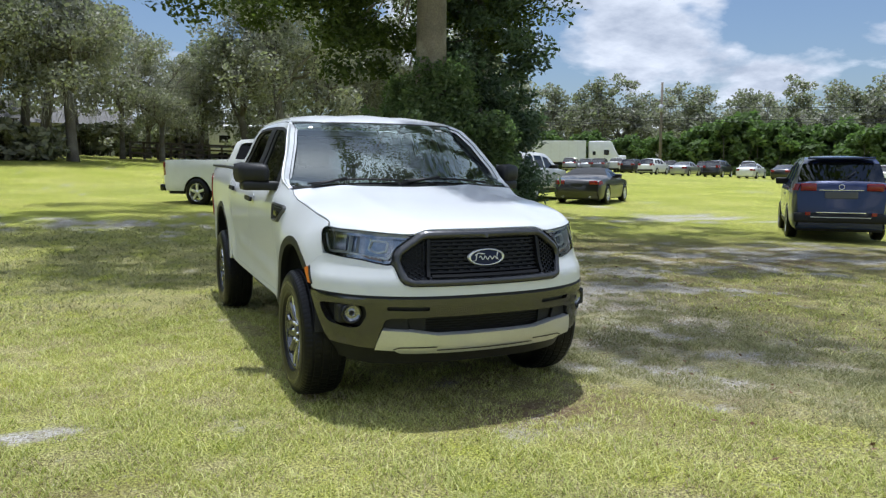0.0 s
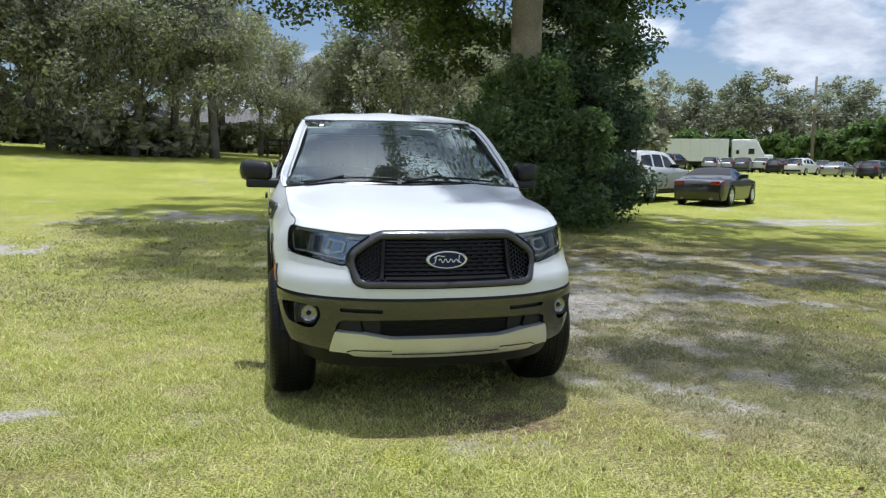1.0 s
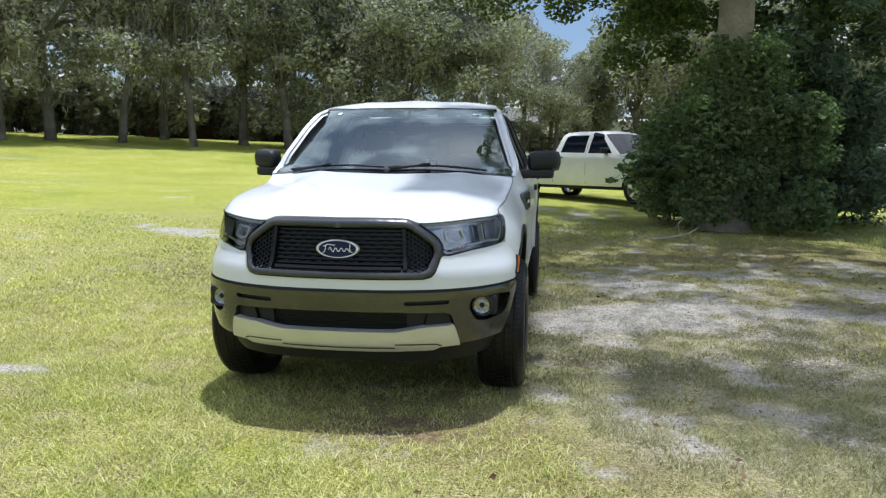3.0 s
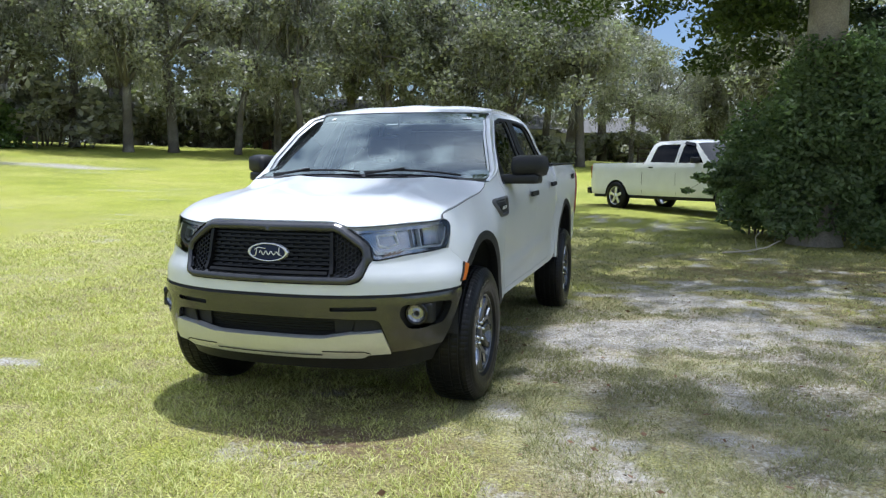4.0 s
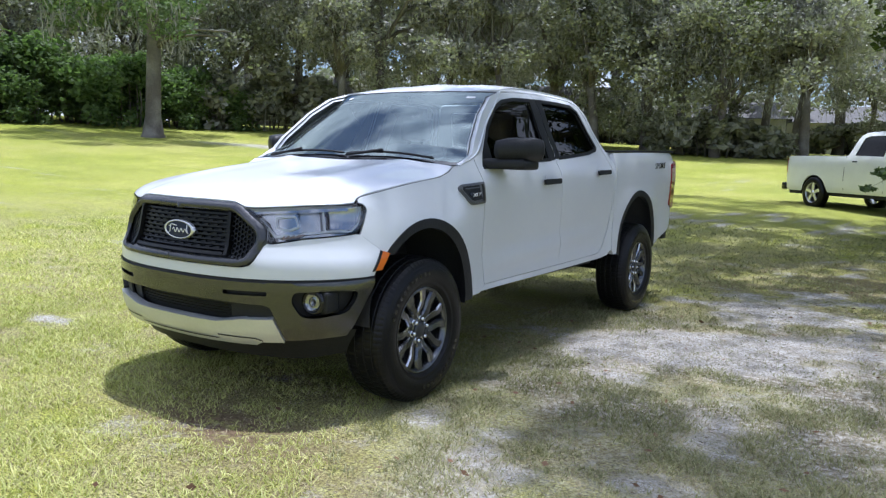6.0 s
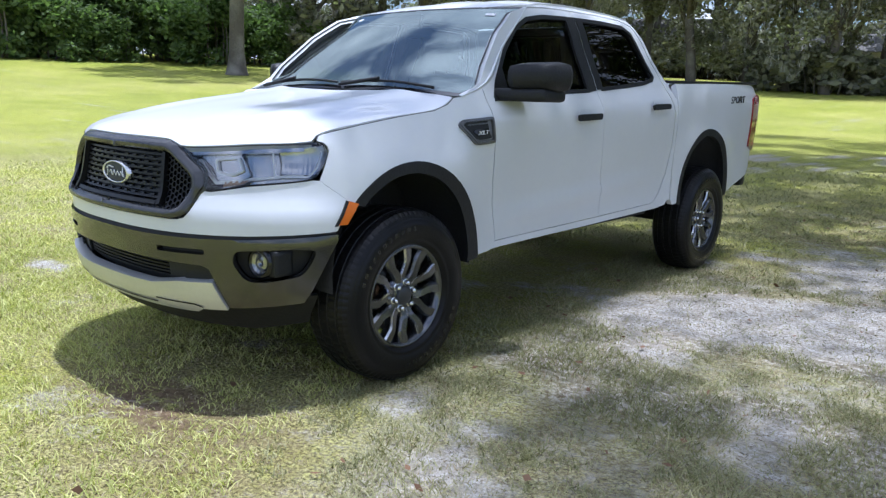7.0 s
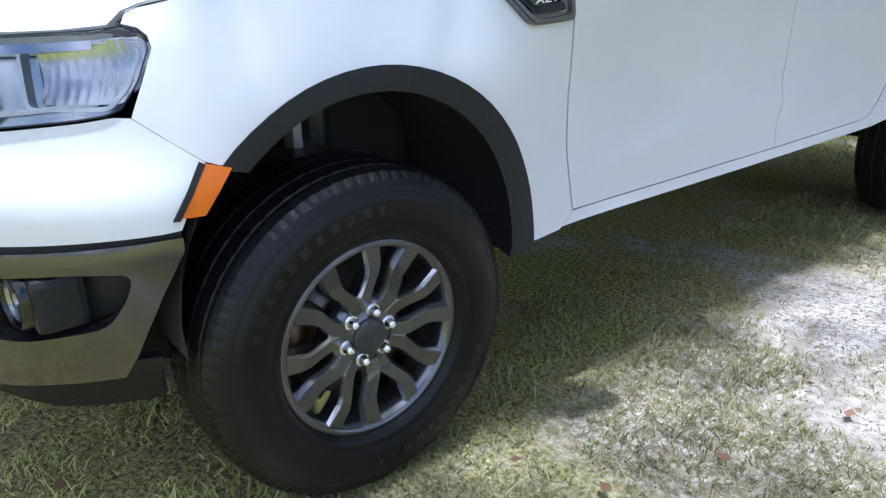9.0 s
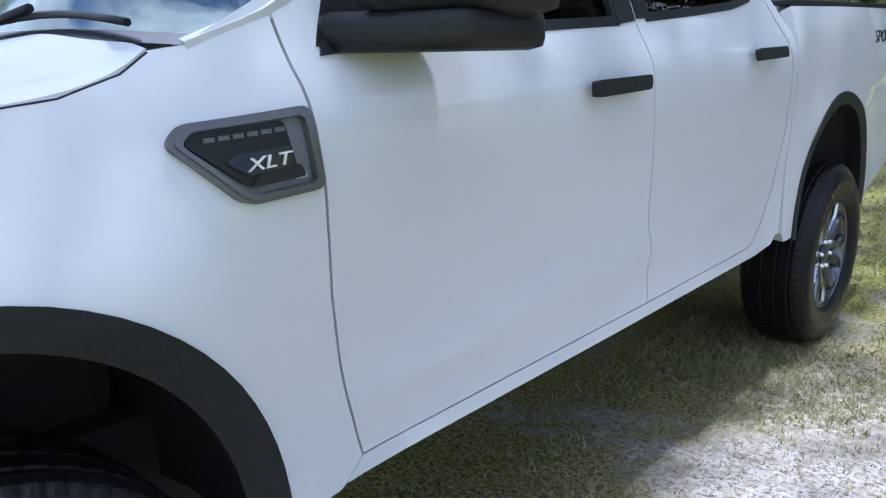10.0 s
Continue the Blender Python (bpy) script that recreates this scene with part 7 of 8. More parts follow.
# high, dense upper crown over the lawn behind the truck, with small gaps for the sun
high = []
for gx_ in np.arange(-3.6, 11.5, 1.1):
    for gy_ in np.arange(2.9, 15.0, 1.1):
        if rng.rand() < 0.10 or not inside(SHADE, np.array([[gx_, gy_]]))[0] or (gy_ < 4.8 and gx_ < 3.8):
            continue
        z = rng.uniform(7.2, 9.6)
        c = np.array([gx_ + rng.uniform(-0.35, 0.35) + SUN.x / SUN.z * z, gy_ + rng.uniform(-0.35, 0.35) + SUN.y / SUN.z * z, z])
        high.append(ball(rng, 120, c, rng.uniform(0.55, 0.8), 0.4))
high = np.concatenate(high)
for gap_x, gap_y, gap_rx, gap_ry in ((3.7, 9.7, 1.0, 0.5), (6.0, 6.8, 0.9, 0.35), (-1.6, 7.4, 0.5, 0.3)):
    gx0, gy0 = high[:, 0] - high[:, 2] * SUN.x / SUN.z, high[:, 1] - high[:, 2] * SUN.y / SUN.z
    high = high[((gx0 - gap_x) / gap_rx) ** 2 + ((gy0 - gap_y) / gap_ry) ** 2 > 1]
# thin, even outer leafage, out of view, placed to shade the truck's near side
n_ = 6600
gxy = np.stack([rng.uniform(0.5, 4.6, n_), rng.uniform(-1.8, 5.0, n_)], 1)
gxy = gxy[inside(SHADE, gxy)]
# extra loose leaves, added only to shade fender, flank and hood
gxy = np.concatenate([gxy, np.stack([np.concatenate([rng.uniform(0.60, 0.96, 800), rng.uniform(0.15, 0.72, 1300)]), np.concatenate([rng.uniform(-0.5, 4.2, 800), rng.uniform(-0.45, 0.9, 1300)])], 1)])
zz_ = rng.uniform(7.5, 10.5, len(gxy))
pos.append(np.stack([gxy[:, 0] + SUN.x / SUN.z * zz_, gxy[:, 1] + SUN.y / SUN.z * zz_, zz_], 1))
for k in range(10):
    tip = (rng.uniform(1.2, 4.6), rng.uniform(-0.5, 3.0), rng.uniform(6.0, 8.0))
    tube(bm, limb_points(rng, (TX, TY - 0.1, 6.0 + 0.3 * k), tip, 0.06, 7), [0.035, 0.03, 0.024, 0.018, 0.012, 0.008, 0.004], 5)
P_ = np.concatenate(pos)
# the trunk stands clear in front
ahead = TY - P_[:, 1]
clear = (P_[:, 0] > TX - 0.7 - 0.46 * ahead) & (P_[:, 0] < TX + 0.55) & (ahead > -0.35) & (P_[:, 2] < 5.6 - 0.18 * ahead)
P_ = P_[~clear]
# the crown's edge leaves the hood in the sun, save for the extra shading leaves
foot_x, foot_y = P_[:, 0] - (P_[:, 2] - 1.1) * SUN.x / SUN.z, P_[:, 1] - (P_[:, 2] - 1.1) * SUN.y / SUN.z
P_ = P_[~((foot_x < 0.62) & (foot_y < 0.62) & (np.arange(len(P_)) < len(P_) - 2100))]
# wide gaps let the sun onto the sand and onto the shrub
for gap_x, gap_y, gap_rx, gap_ry, share in ((1.85, 1.95, 0.95, 1.1, 0.62), (3.0, 3.6, 0.8, 0.7, 0.5)):
    gx0, gy0 = P_[:, 0] - P_[:, 2] * SUN.x / SUN.z, P_[:, 1] - P_[:, 2] * SUN.y / SUN.z
    P_ = P_[~((((gx0 - gap_x) / gap_rx) ** 2 + ((gy0 - gap_y) / gap_ry) ** 2 < 1) & (rng.rand(len(P_)) < share))]
# unseen leaf clumps without a branch, added to shade the worn grass beside the front wheel
for gap_x, gap_y in ((1.7, 0.15), (2.0, 0.45), (2.3, 0.1), (2.0, -0.25), (2.7, 0.4), (2.6, -0.5)):
    z = rng.uniform(7.5, 9.5)
    P_ = np.concatenate([P_, ball(rng, 150, (gap_x + z * SUN.x / SUN.z, gap_y + z * SUN.y / SUN.z, z), rng.uniform(0.35, 0.5), 0.5)])
part("trunk", bm, M["bark"], shade_tree, "smooth grey-brown trunk and limbs")
leaves("crown", P_, 0.125, 0.07, M["shade_leaf"], shade_tree, rng, 0.35)
leaves("upper_crown", high, 0.24, 0.15, M["shade_leaf"], shade_tree, rng, 0.6)

# evergreen and shrubs round its foot
rng = np.random.RandomState(71)
ever = root("evergreen", "dark evergreen growing beside the shade tree", "tree")
ex, ey = 6.2, 12.0
bm = bmesh.new()
ez = float(ground_z(ex, ey))
tube(bm, [(ex, ey, ez - 0.2), (ex, ey, 2.0), (ex + 0.1, ey, 5.0), (ex, ey, 8.0)], [0.16, 0.13, 0.09, 0.03], 9)
pos = []
for k in range(175):
    z = rng.uniform(0.4, 8.0)
    rmax = (1.65 + 0.6 * math.exp(-((z - 4.2) / 1.3) ** 2)) * (1 - (z / 9.5) ** 1.6) * (0.75 + 0.4 * rng.rand())
    a = rng.uniform(0, 6.28)
    rr = rmax * rng.uniform(0.35, 1.0)
    c = np.array([ex + rr * math.cos(a), ey + rr * math.sin(a), z])
    pos.append(ball(rng, 240, c, rng.uniform(0.35, 0.7), 0.6))
    if k % 3 == 0:
        tube(bm, [(ex, ey, z + 0.2), tuple(c)], [0.03, 0.01], 5)
part("trunk", bm, M["bark_dark"], ever, "dark trunk and branches")
leaves("foliage", np.concatenate(pos), 0.15, 0.06, M["cedar"], ever, rng, 0.4, 0.3)

shrub = root("shrub", "broad leafy shrub round the shade tree's foot", "shrub")
bm = bmesh.new()
pos = []
for k in range(270):
    t = rng.rand()
    x = 2.9 + 4.9 * t
    y0 = 10.45 - 0.75 * math.sin(min(1, t / 0.55) * 3.14) + 3.6 * max(0, t - 0.38)
    y = y0 + rng.rand() * 1.8
    top = float(np.interp(t, [0, 0.15, 0.3, 0.45, 0.6, 0.8, 1.0], [1.6, 2.8, 3.4, 3.8, 3.4, 2.6, 1.6])) * (0.8 + 0.3 * rng.rand())
    z = float(ground_z(x, y)) + 0.15 + (top - 0.15) * rng.rand() ** 0.85
    r = rng.uniform(0.26, 0.55)
    pos.append(ball(rng, 270, (x, y, z), r, 0.85))
    if k % 5 == 0:
        tube(bm, limb_points(rng, (x * 0.9 + 0.45, y + 0.5, 0.05), (x, y + 0.2, z), 0.1, 4), [0.018, 0.018, 0.012, 0.006], 5)
for k in range(48):
    pos.append(ball(rng, 360, (rng.uniform(3.4, 5.6), rng.uniform(9.25, 9.6), rng.uniform(0.3, 2.5)), rng.uniform(0.25, 0.45), 0.85))
# a spray reaching out towards the lawn
for k in range(14):
    tip = np.array([rng.uniform(1.85, 2.7), rng.uniform(9.3, 9.8), rng.uniform(1.0, 1.55)])
    base_ = (3.3, 10.0, rng.uniform(0.9, 1.6))
    pts = limb_points(rng, base_, tip, 0.06, 6)
    tube(bm, pts, [0.010, 0.009, 0.007, 0.006, 0.004, 0.003], 5)
    for p in pts[1:]:
        pos.append(ball(rng, 42, p, 0.11, 0.5))
# ivy on the trunk
for k in range(64):
    a = rng.uniform(-2.9, 0.6)
    z = rng.uniform(1.2, 3.3)
    pos.append(ball(rng, 170, (TX + 0.15 + 0.45 * math.cos(a), TY - 0.08 + 0.45 * math.sin(a), z), 0.32, 1.1))
P_ = np.concatenate(pos)
P_ = P_[P_[:, 2] > ground_z(P_[:, 0], P_[:, 1]) + 0.05 + 0.14 * rng.rand(len(P_))]
part("stem", bm, M["bark_dark"], shrub, "thin brown stems")["kind"] = "stuff"
leaves("foliage", P_, 0.108, 0.058, M["shrub"], shrub, rng, 0.35)
# a strand of moss hanging in it
ms = np.stack([3.5 + rng.normal(size=70) * 0.07, 9.42 + rng.normal(size=70) * 0.05, 0.25 + 0.7 * rng.rand(70)], 1)
leaves("moss", ms, 0.16, 0.018, M["moss"], shrub, rng, 0.0, 3.0, "grey hanging moss", "stuff")


# ---- other vehicles ----
def paint(name, base, metal=0.3, rough=0.35):
    return material(name, base, rough, metal=metal, vary=0.05, scale=3, fine=0.02, coat=0.9)


PAINTS = {
    "white": paint("fleet_white", (0.75, 0.75, 0.74), 0.0), "silver": paint("fleet_silver", (0.42, 0.43, 0.44), 0.6), "grey": paint("fleet_grey", (0.12, 0.125, 0.13), 0.5), "black": paint("fleet_black", (0.012, 0.012, 0.013), 0.1),
    "blue": paint("navy_paint", (0.006, 0.017, 0.085), 0.3), "bronze": paint("roadster_grey_bronze", (0.013, 0.012, 0.013), 0.1), "pearl": paint("pearl_white", (0.68, 0.67, 0.64), 0.1), "red": paint("dark_red", (0.20, 0.012, 0.015), 0.3),
}


def car_wheel(parent, x, y, r, w, rim_mat, spokes=5, rim_r=None):
    """A plain road wheel: tyre, rim, spokes."""
    wh = new("wheel")
    wh.parent = parent
    rr = rim_r or r * 0.64
    s = 1 if x > 0 else -1
    part("tyre", lathe(bmesh.new(), [(-w / 2, rr), (-w / 2 - 0.01, r * 0.85), (-w / 2 + 0.02, r * 0.98), (-w / 4, r), (w / 4, r), (w / 2 - 0.02, r * 0.98), (w / 2 + 0.01, r * 0.85), (w / 2, rr)], 36, "x"), M["rubber"], wh, "black tyre", smooth=True)
    bm = lathe(bmesh.new(), [(-w / 2, rr), (-w / 4, rr * 0.9), (w / 4, rr * 0.9), (w / 2 - 0.012, rr * 0.96), (w / 2 - 0.004, rr)], 36, "x")
    rim = part("rim", bm, rim_mat, wh, smooth=True)
    for k in range(spokes):
        m = Matrix.Rotation(2 * math.pi * k / spokes, 4, "X")
        b2 = bmesh.new()
        box(b2, w / 2 - 0.05, w / 2 - 0.012, -rr * 0.16, rr * 0.16, rr * 0.12, rr * 0.93, 0.01, m)
        part("spoke", b2, rim_mat, rim)
    part("hub", lathe(bmesh.new(), [(w / 2 - 0.05, rr * 0.3), (w / 2 - 0.012, rr * 0.26), (w / 2 - 0.005, 0.002)], 20, "x"), rim_mat, rim, smooth=True)
    part("brake_disc", lathe(bmesh.new(), [(0.0, rr * 0.75), (0.01, rr * 0.72), (0.012, 0.01)], 24, "x"), M["underbody"], wh, smooth=True)
    wh.matrix_basis = Matrix.Translation((x, y, r)) @ Matrix.Rotation(0 if s > 0 else math.pi, 4, "Z")
    return wh


def vehicle(name, label, category, at, turn, L, W, H, contour, glass_from, windows, axles, wheel_r, paint_mat, low=0.25, belt=1.0, group="", rim=None, lamps_rear=None, lamps_front=None, extras=None, spokes=5, trim=None, glass_mat=None, soft_top=None):
    """A car: nose at y = 0, tail at y = L. contour: the outline from nose to tail over the top, as (y, z);
    glass_from: the stretches of it that are glass; windows: side windows as polygons."""
    ob = root(name, label, category, group=group)
    hw = W / 2
    wide = pchip([low - 0.02, low + 0.08, low + 0.3, belt - 0.12, belt, belt + 0.08, H - 0.12, H, H + 0.1], [hw * 0.93, hw * 0.98, hw, hw * 0.995, hw * 0.965, hw * 0.93, hw * 0.76, hw * 0.66, hw * 0.6])
    ys_ = pchip([0, L * 0.03, L * 0.12, L * 0.3, L * 0.8, L * 0.95, L * 0.99, L], [0.74, 0.86, 0.965, 1.0, 1.0, 0.955, 0.90, 0.84])

    def side(y, z):
        return np.stack([wide(z) * ys_(y), y, z], -1)

    arches = []
    for a in axles[::-1]:
        r = wheel_r * 1.17
        arches += [(a + r, low)] + [(a + r * math.cos(t), max(low, wheel_r * 0.95 + r * math.sin(t))) for t in np.linspace(0.05, math.pi - 0.05, 11)] + [(a - r, low)]
    outline = list(contour) + [(L - 0.02, low + 0.12), (L - 0.1, low)] + arches + [(0.12, low), (0.02, low + 0.12)]
    for mir in (False, True):
        part("side_panel", sheet(outline, side, holes=windows, step=0.10, depth=0.04, mirror=mir), paint_mat, ob)
        for w_ in windows:
            part("side_window", sheet(shrink(w_, -0.01), side, step=0.15, offset=-0.012, mirror=mir), glass_mat or M["privacy"], ob, "dark side window")
        if trim:
            part("sill_trim", sheet([(axles[0] + wheel_r * 1.3, low), (axles[1] - wheel_r * 1.3, low), (axles[1] - wheel_r * 1.3, low + 0.12), (axles[0] + wheel_r * 1.3, low + 0.12)], side, step=0.2, offset=0.012, depth=0.02, mirror=mir), trim, ob)
    # top strip from nose to tail
    pts = [contour[0]]
    for a, b in zip(contour, contour[1:]):
        n = max(1, int(math.hypot(b[0] - a[0], b[1] - a[1]) / 0.12))
        for t in range(1, n + 1):
            pts.append((a[0] + (b[0] - a[0]) * t / n, a[1] + (b[1] - a[1]) * t / n))
    full = [(0.05, low)] + [(0.0, low + 0.1)] + pts + [(L, low + 0.1), (L - 0.05, low)]
    strips = {"body": [], "glass": [], "top": []}
    for a, b in zip(full, full[1:]):
        mid = (a[0] + b[0]) / 2
        zmid = (a[1] + b[1]) / 2
        kind_ = "body"
        for g0, g1, zmin in glass_from:
            if g0 < mid < g1 and zmid > zmin:
                kind_ = "glass"
        if soft_top and soft_top[0] < mid < soft_top[1] and zmid > belt:
            kind_ = "top"
        strips[kind_].append((a, b))
    gl = strips.pop("glass")
    half = [p_ for p_ in gl if p_[0][0] < L * 0.6], [p_ for p_ in gl if p_[0][0] >= L * 0.6]
    strips["front"], strips["rear"] = half
    for key, nm, mt, lab in (("body", "body_top", paint_mat, ""), ("front", "windscreen", glass_mat or M["car_glass"], "dark windscreen glass"), ("rear", "rear_window", M["car_glass"], "dark rear window"), ("top", "soft_top", M["cloth"], "black cloth roof")):
        if not strips[key]:
            continue
        bm = bmesh.new()
        nx_ = 9
        for a, b in strips[key]:
            rows = []
            for (y, z) in (a, b):
                hw_ = float(wide(z) * ys_(y))
                u = np.linspace(-1, 1, nx_)
                bow = 0.035 * (1 - u**2) * (1 if z > belt * 0.8 else 0.3)
                nose = (0.10 * (1 - u**2) if y < 0.3 * L and z < belt else 0) * -1 * max(0, 1 - y / 0.35)
                tail = (0.06 * (1 - u**2)) * max(0, 1 - (L - y) / 0.3)
                rows.append([bm.verts.new((uu * hw_, y + (nose[i] if np.ndim(nose) else 0) + tail[i], z + bow[i])) for i, uu in enumerate(u)])
            for i in range(nx_ - 1):
                f = bm.faces.new((rows[0][i], rows[0][i + 1], rows[1][i + 1], rows[1][i]))
                f.smooth = True
        bmesh.ops.remove_doubles(bm, verts=bm.verts, dist=0.001)
        bmesh.ops.recalc_face_normals(bm, faces=bm.faces)
        part(nm, bm, mt, ob, lab)
    bm = bmesh.new()
    box(bm, -hw * 0.86, hw * 0.86, 0.15, L - 0.15, low * 0.8, low + 0.12, 0.03)
    box(bm, -hw * 0.8, hw * 0.8, L * 0.3, L * 0.86, low, belt - 0.12, 0.05)
    part("underbody", bm, M["underbody"], ob, "dark underbody and cabin floor")
    bm = bmesh.new()
    for x in (-hw * 0.42, hw * 0.42):
        box(bm, x - 0.24, x + 0.24, L * 0.52, L * 0.56, belt - 0.4, belt + 0.22, 0.05)
        box(bm, x - 0.12, x + 0.12, L * 0.525, L * 0.55, belt + 0.2, belt + 0.38, 0.03)
    part("seats", bm, M["cloth"], ob, "dark seats", smooth=True)
    for y in axles:
        for sx_ in (-1, 1):
            car_wheel(ob, sx_ * (hw - 0.10), y, wheel_r, 0.21, rim or M["alloy"], spokes)
            part("wheel_well", lathe(bmesh.new(), [(sx_ * (hw - 0.30), wheel_r * 1.14), (sx_ * (hw - 0.03), wheel_r * 1.16)], 14, "x", (0, y, wheel_r * 0.95), 0, 180), M["underbody"], ob)
    for sx_ in (-1, 1):
        if lamps_rear:
            z0, z1, wid, wrap = lamps_rear
            poly = [(L - wrap, z0 + 0.02), (L - wrap * 0.6, z1), (L - 0.02, z1 - 0.02), (L - 0.02, z0)]
            part("tail_lamp", sheet(poly, side, step=0.1, offset=0.012, depth=0.03, mirror=sx_ < 0), M["red"], ob, "red tail lamp")
            b2 = bmesh.new()
            e = float(wide((z0 + z1) / 2) * ys_(L))
            box(b2, min(sx_ * (e - wid), sx_ * e), max(sx_ * (e - wid), sx_ * e), L - 0.03, L + 0.045, z0, z1, 0.02)
            part("tail_lamp", b2, M["red"], ob, "red tail lamp", smooth=True)
        if lamps_front:
            z0, z1, wid, wrap = lamps_front
            poly = [(0.03, z0), (0.03, z1 - 0.01), (wrap * 0.6, z1), (wrap, z1 - 0.03), (wrap * 0.7, z0 + 0.02)]
            part("headlamp", sheet(poly, side, step=0.1, offset=0.01, depth=0.03, mirror=sx_ < 0), M["reflector"], ob, "clear headlamp")
        b2 = bmesh.new()
        wy = min(w_[0][0] for w_ in windows) + 0.12 if windows else L * 0.33
        x_in = float(wide(belt + 0.05)) - 0.03
        box(b2, min(sx_ * x_in, sx_ * (x_in + 0.24)), max(sx_ * x_in, sx_ * (x_in + 0.24)), wy, wy + 0.12, belt + 0.02, belt + 0.17, 0.03)
        part("door_mirror", b2, M["plastic"] if trim or glass_mat else paint_mat, ob, smooth=True)
    if extras:
        extras(ob, L, hw, side)
    z = float(ground_z(*at))
    ob.matrix_world = Matrix.Translation((at[0], at[1], z)) @ Matrix.Rotation(turn, 4, "Z") @ Matrix.Translation((0, -sum(axles) / 2, 0))
    return ob


def bumpers(ob, L, hw, side):
    for y0, y1 in ((-0.09, 0.06), (L - 0.03, L + 0.10)):
        bm = bmesh.new()
        box(bm, -hw * 0.9, hw * 0.9, y0, y1, 0.36, 0.56, 0.04)
        part("bumper", bm, M["plastic"], ob, "dark bumper", smooth=True)


def heading(az):
    """Turn for a car whose nose points along the bearing az (degrees from +y towards +x)."""
    return radians(-az) + math.pi


# white extended-cab pickup beyond the lawn
def old_pickup_extras(ob, L, hw, side):
    bm = bmesh.new()
    box(bm, -0.88, 0.88, L - 0.02, L + 0.14, 0.42, 0.60, 0.03)
    part("rear_bumper", bm, M["black_gloss"], ob, "black rear bumper", smooth=True)
    for sx_ in (-1, 1):
        bm = sheet([(3.835, 0.5), (3.85, 0.5), (3.85, 1.27), (3.835, 1.27)], side, step=0.3, offset=0.003, mirror=sx_ < 0)
        part("bed_gap", bm, M["gap"], ob)
        bm = sheet([(2.64, 0.48), (2.65, 0.48), (2.69, 1.78), (2.68, 1.78)], side, step=0.3, offset=0.003, mirror=sx_ < 0)
        part("door_seam", bm, M["gap"], ob)
        bm = sheet([(2.16, 1.66), (2.24, 1.745), (2.60, 1.80), (2.60, 1.735), (2.26, 1.68)], side, step=0.2, offset=0.03, depth=0.01, mirror=sx_ < 0)
        part("rain_guard", bm, M["black_gloss"], ob, "dark window visor")
        bm = bmesh.new()
        x = sx_ * 0.98
        box(bm, min(x, x - sx_ * 0.03), max(x, x - sx_ * 0.03), 3.46, 3.63, 1.14, 1.18, 0.008)
        part("door_handle", bm, M["plastic"], ob)
    bm = bmesh.new()
    box(bm, -0.86, 0.86, 3.93, L - 0.1, 1.20, 1.285, 0.02)
    part("bed_cover", bm, M["plastic"], ob, "black bed cover")


vehicle("parked_pickup", "old white extended-cab pickup parked behind the shrub", "pickup truck", (2.32, 16.76), heading(134), 6.06, 1.98, 1.84,
        [(0.00, 0.62), (0.00, 0.98), (0.06, 1.08), (0.32, 1.13), (1.37, 1.22), (1.53, 1.24), (2.19, 1.76), (2.43, 1.84), (3.17, 1.85), (3.57, 1.83), (3.67, 1.76), (3.80, 1.30), (3.86, 1.28), (6.01, 1.28), (6.07, 1.24), (6.08, 0.70)],
        [(1.53, 2.22, 1.25), (3.54, 3.80, 1.32)], [[(1.81, 1.27), (2.24, 1.70), (2.60, 1.76), (2.62, 1.27)], [(2.74, 1.28), (2.74, 1.75), (3.40, 1.75), (3.52, 1.70), (3.61, 1.30)]],
        (1.00, 4.85), 0.39, PAINTS["white"], 0.42, 1.24, rim=M["alloy"], extras=old_pickup_extras, lamps_rear=(0.85, 1.22, 0.14, 0.10), lamps_front=(0.8, 1.0, 0.3, 0.4), glass_mat=M["privacy"])


def suv_extras(ob, L, hw, side):
    bm = bmesh.new()
    box(bm, -hw * 0.93, hw * 0.93, L - 0.10, L + 0.09, 0.40, 0.60, 0.05)
    part("rear_bumper", bm, M["plastic"], ob, "dark rear bumper", smooth=True)
    bm = bmesh.new()
    box(bm, -0.45, 0.45, L + 0.085, L + 0.10, 0.605, 0.622, 0.005)
    part("bumper_strip", bm, M["chrome"], ob, "chrome strip")
    bm = bmesh.new()
    box(bm, -0.30, 0.30, L + 0.045, L + 0.06, 0.90, 1.03, 0.01)
    part("plate_bar", bm, M["grey_letter"], ob, "plain plate")
    for sx_ in (-1, 1):
        bm = bmesh.new()
        tube(bm, [(sx_ * hw * 0.62, L * 0.40, 1.66), (sx_ * hw * 0.62, L * 0.44, 1.72), (sx_ * hw * 0.62, L * 0.86, 1.70), (sx_ * hw * 0.62, L * 0.90, 1.64)], 0.016, 6)
        part("roof_rail", bm, M["chrome"], ob, "silver roof rail", smooth=True)
        y0 = L * 0.58
        bm = sheet([(y0, 0.42), (y0 + 0.01, 0.42), (y0 + 0.03, 1.0), (y0 + 0.02, 1.0)], side, step=0.3, offset=0.003, mirror=sx_ < 0)
        part("door_seam", bm, M["gap"], ob)
        bm = bmesh.new()
        x = sx_ * (hw - 0.005)
        box(bm, min(x, x + sx_ * 0.03), max(x, x + sx_ * 0.03), L * 0.53, L * 0.57, 0.92, 0.96, 0.008)
        part("door_handle", bm, M["chrome"], ob)


